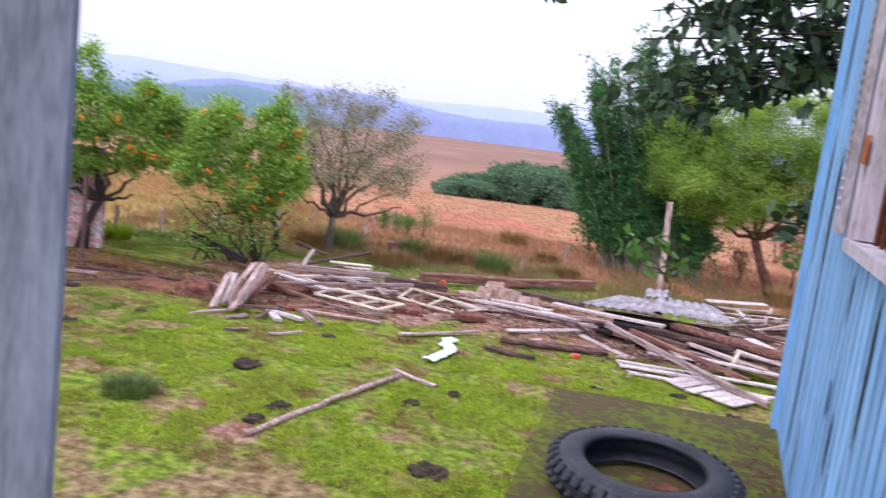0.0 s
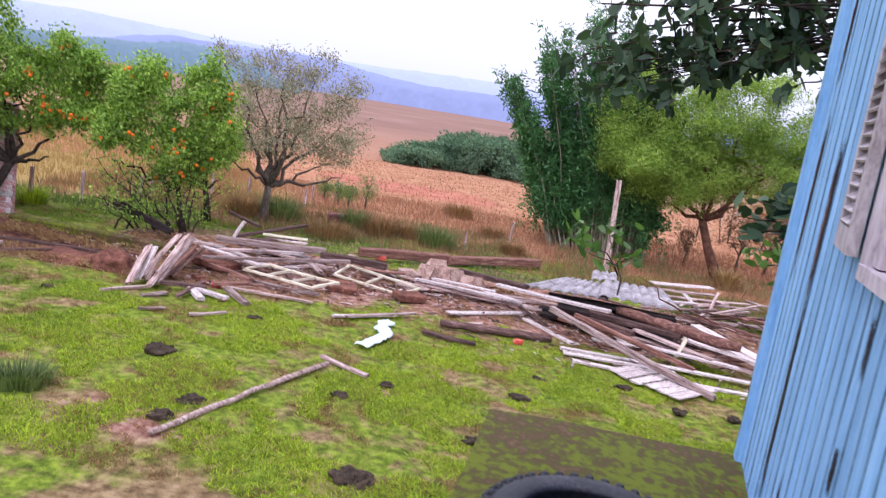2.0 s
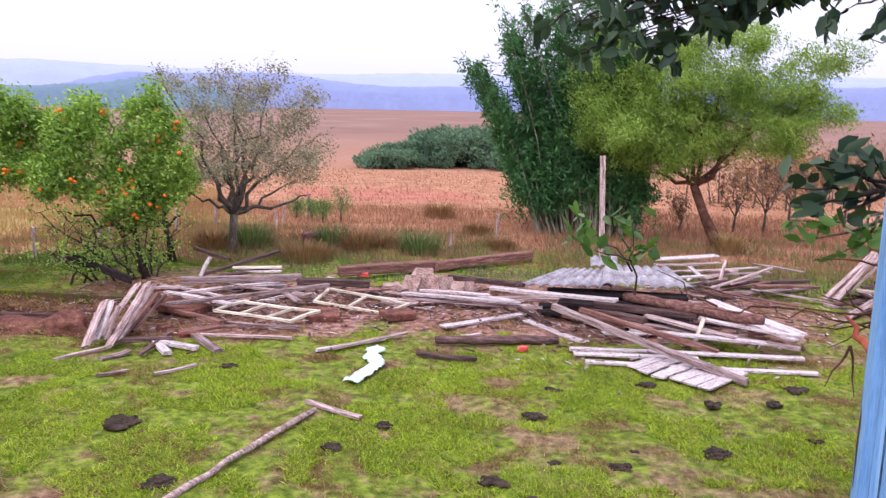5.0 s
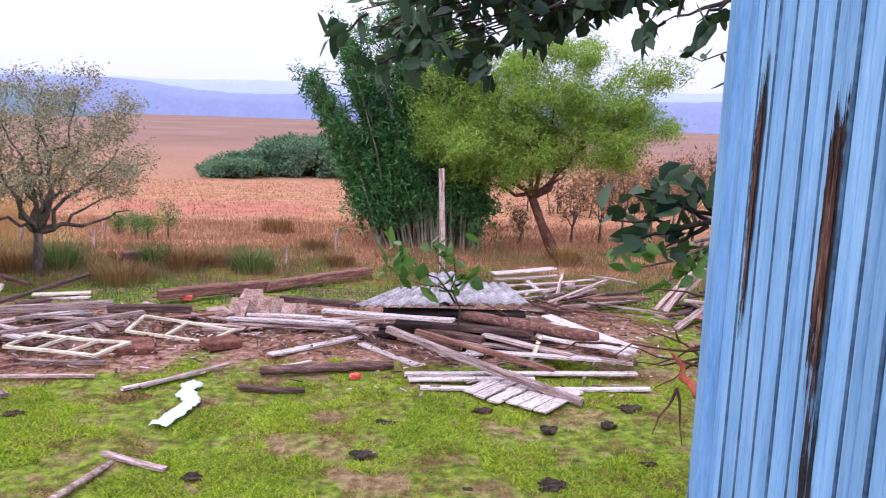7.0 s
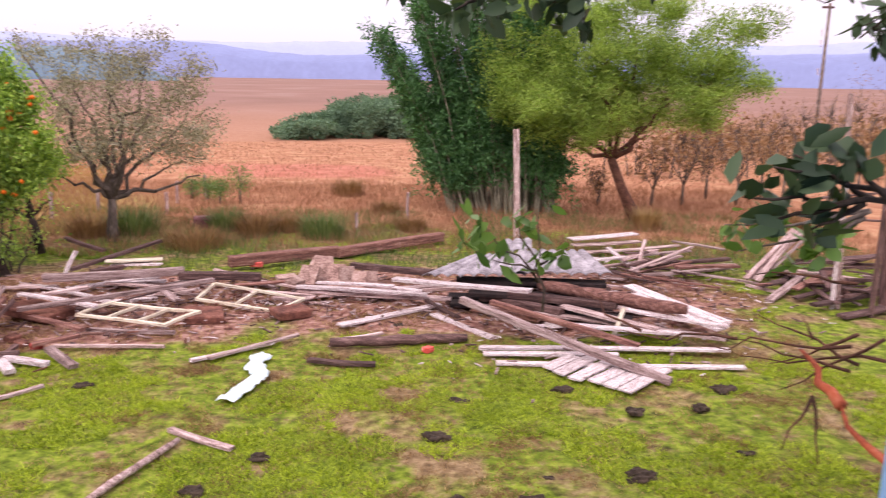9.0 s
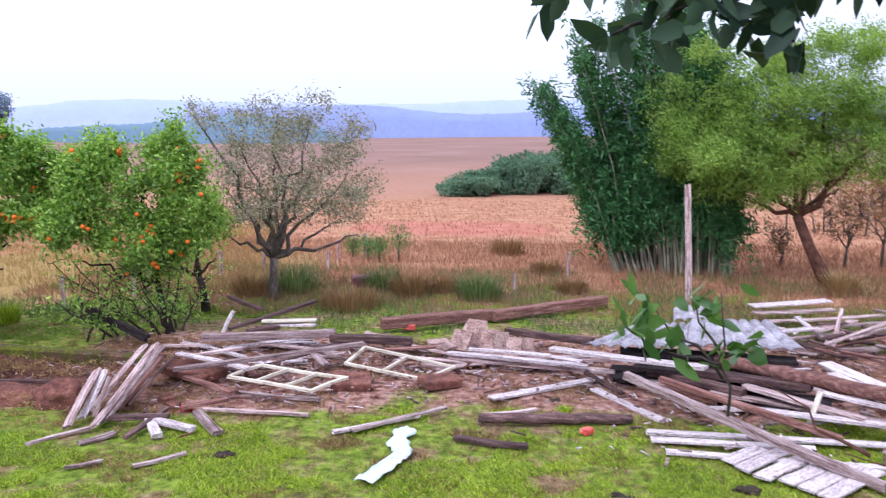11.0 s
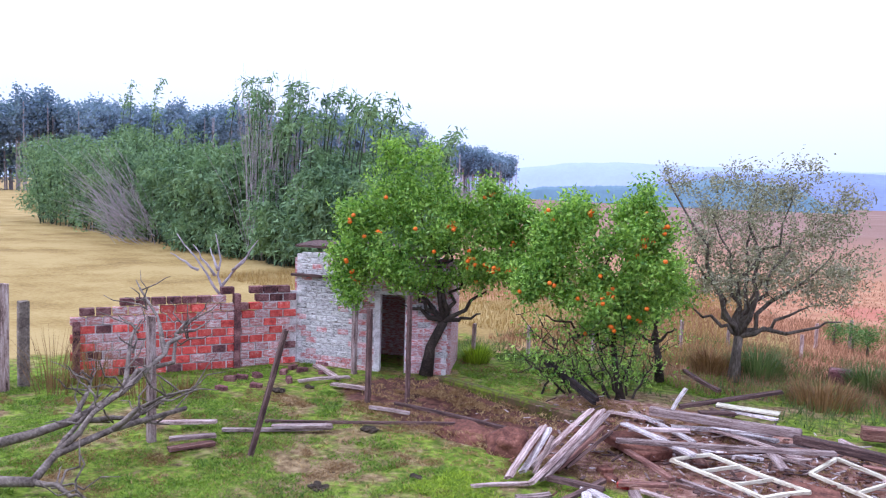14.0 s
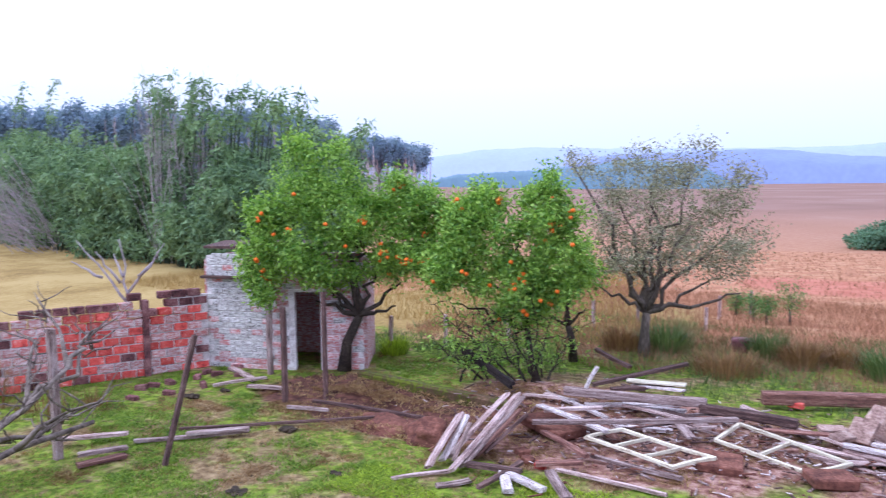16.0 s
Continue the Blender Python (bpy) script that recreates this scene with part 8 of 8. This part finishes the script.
wood("scrub", "brownish scrub at the pasture edge", sc, 12000, 0.22, LEAF_DRYBUSH, 67, 8, 0.35, 120, BARK, trunk_r=0.03)

# power pole
x, y = polar(-27.1, 42)
pole = thing("utility_pole", (x, y, ground_z(x, y)), "thin grey power pole with a small cross-arm", "pole")
v, f = tube([(0, 0, -0.3), (0.03, 0, 3.4), (0.05, 0, 7.4)], [0.1, 0.085, 0.07], 8)
shaft = part("shaft", mesh_of("shaft", v, f, BARKGREY, True), pole)
v, f = box(-0.3, 0.25, -0.05, 0.05, 7.15, 7.25)
part("cross_arm", mesh_of("cross_arm", v, f, DARKWOOD), shaft)
for z in (4.1, 5.4, 5.9):
    v, f = tube([(-0.08, 0, z), (-0.2, 0, z + 0.02), (-0.2, 0, z + 0.3)], [0.02, 0.02, 0.035], 6)
    part("insulator", mesh_of("insulator", v, f, WHITEWOOD), shaft)


# ---- grass ----
def scatter(n, x0, x1, y0, y1, seed, keep):
    r = np.random.default_rng(seed)
    pts = []
    while len(pts) < n:
        for x, y in zip(r.uniform(x0, x1, 4000), r.uniform(y0, y1, 4000)):
            if keep(x, y) and len(pts) < n:
                pts.append((x, y, ground_z(x, y) + 0.035 * noise.noise((x * 0.7, y * 0.7, 0)) - 0.01))
    return np.array(pts)


def turf_here(x, y):
    if 0.0 < x < 6 and y < 0:
        return False
    clay = math.exp(-(((x + 6.3) / 1.5) ** 2 + ((y - 7.3) / 1.0) ** 2)) + 1.2 * math.exp(-(((x + 4.0) / 2.6) ** 4 + ((y - 8.2) / 1.7) ** 4)) + 0.7 * math.exp(-(((x + 6.5) / 2.4) ** 4 + ((y - 7.6) / 1.1) ** 4)) + 0.8 * math.exp(-(((x - 1.4) / 3.6) ** 4 + ((y - 8.8) / 1.9) ** 4))
    k = noise.noise((x * 0.9, y * 0.9, 2)) + 0.5 * noise.noise((x * 2.6, y * 2.6, 6))
    k -= 0.9 * max(0.0, noise.noise((x * 2.1, y * 2.1, 9)) - 0.12)
    clay += 0.12 * math.exp(-(((x - 3.4) / 1.5) ** 2 + ((y - 3.6) / 2.0) ** 2))
    return k > -0.08 + clay * 1.1


def bunched(pts, per, spread, seed):
    """Several blades from each root."""
    r = np.random.default_rng(seed)
    p = np.repeat(pts, per, 0)
    j = r.normal(size=p.shape) * spread
    j[:, 2] = 0
    return p + j


blades("turf_grass", "short bright green grass tufts over the yard", bunched(scatter(21000, -5.2, 5, 1.4, 9.4, 81, turf_here), 9, 0.022, 80), 0.036, 0.016, GRASSBLADE, 82, 2.0)
blades("turf_grass", "short green grass blades in the west yard", bunched(scatter(13000, -12, -4.4, 1.5, 11.5, 83, turf_here), 9, 0.03, 79), 0.036, 0.017, GRASSYARD, 84, 1.8)
blades("dry_turf", "dry straw-coloured blades between the green turf", bunched(scatter(11000, -9, 5, 1.4, 10, 85, lambda x, y: noise.noise((x * 1.7, y * 1.7, 2)) < 0.25), 7, 0.03, 78), 0.034, 0.012, GRASSDRY, 86, 1.8)
blades("withered_turf", "withered reddish brown blades in worn patches of the yard", bunched(scatter(19000, -12, 5, 1.4, 10, 95, lambda x, y: noise.noise((x * 1.3, y * 1.6, 7)) + 0.6 * noise.noise((x * 3.4, y * 3.4, 3)) > 0.22), 8, 0.03, 77), 0.028, 0.012, GRASSWITHER, 96, 2.0)
blades("dry_grass", "knee-high reddish dry grass along the yard edge", scatter(42000, -10, 9, 10.5, 20, 87, lambda x, y: y > 11.2 + 0.8 * noise.noise((x * 0.5, y * 0.5, 0)) - 0.05 * x), 0.2, 0.012, GRASSRED, 88, 0.6)
blades("dry_grass", "tall reddish pasture grass", scatter(18000, -14, 22, 19, 70, 89, lambda x, y: noise.noise((x * 2.7, y * 2.7, 1)) > (y - 19) / 34 - 0.6), 0.1, 0.03, GRASSRED, 90, 0.8)
blades("golden_grass", "tall golden pasture grass behind the fruit trees", scatter(26000, -22, -5, 10.8, 24, 91, lambda x, y: y > 12.4 and math.degrees(math.atan2(-x, y)) > 22), 0.2, 0.016, GRASSGOLD, 92, 0.5)
blades("coarse_grass", "dull green coarse grass among the dry stems at the yard edge", scatter(20000, -10, 8, 10.2, 15.5, 97, lambda x, y: noise.noise((x * 0.8, y * 0.8, 5)) > -0.15), 0.15, 0.014, GRASSDULL, 98, 0.8)
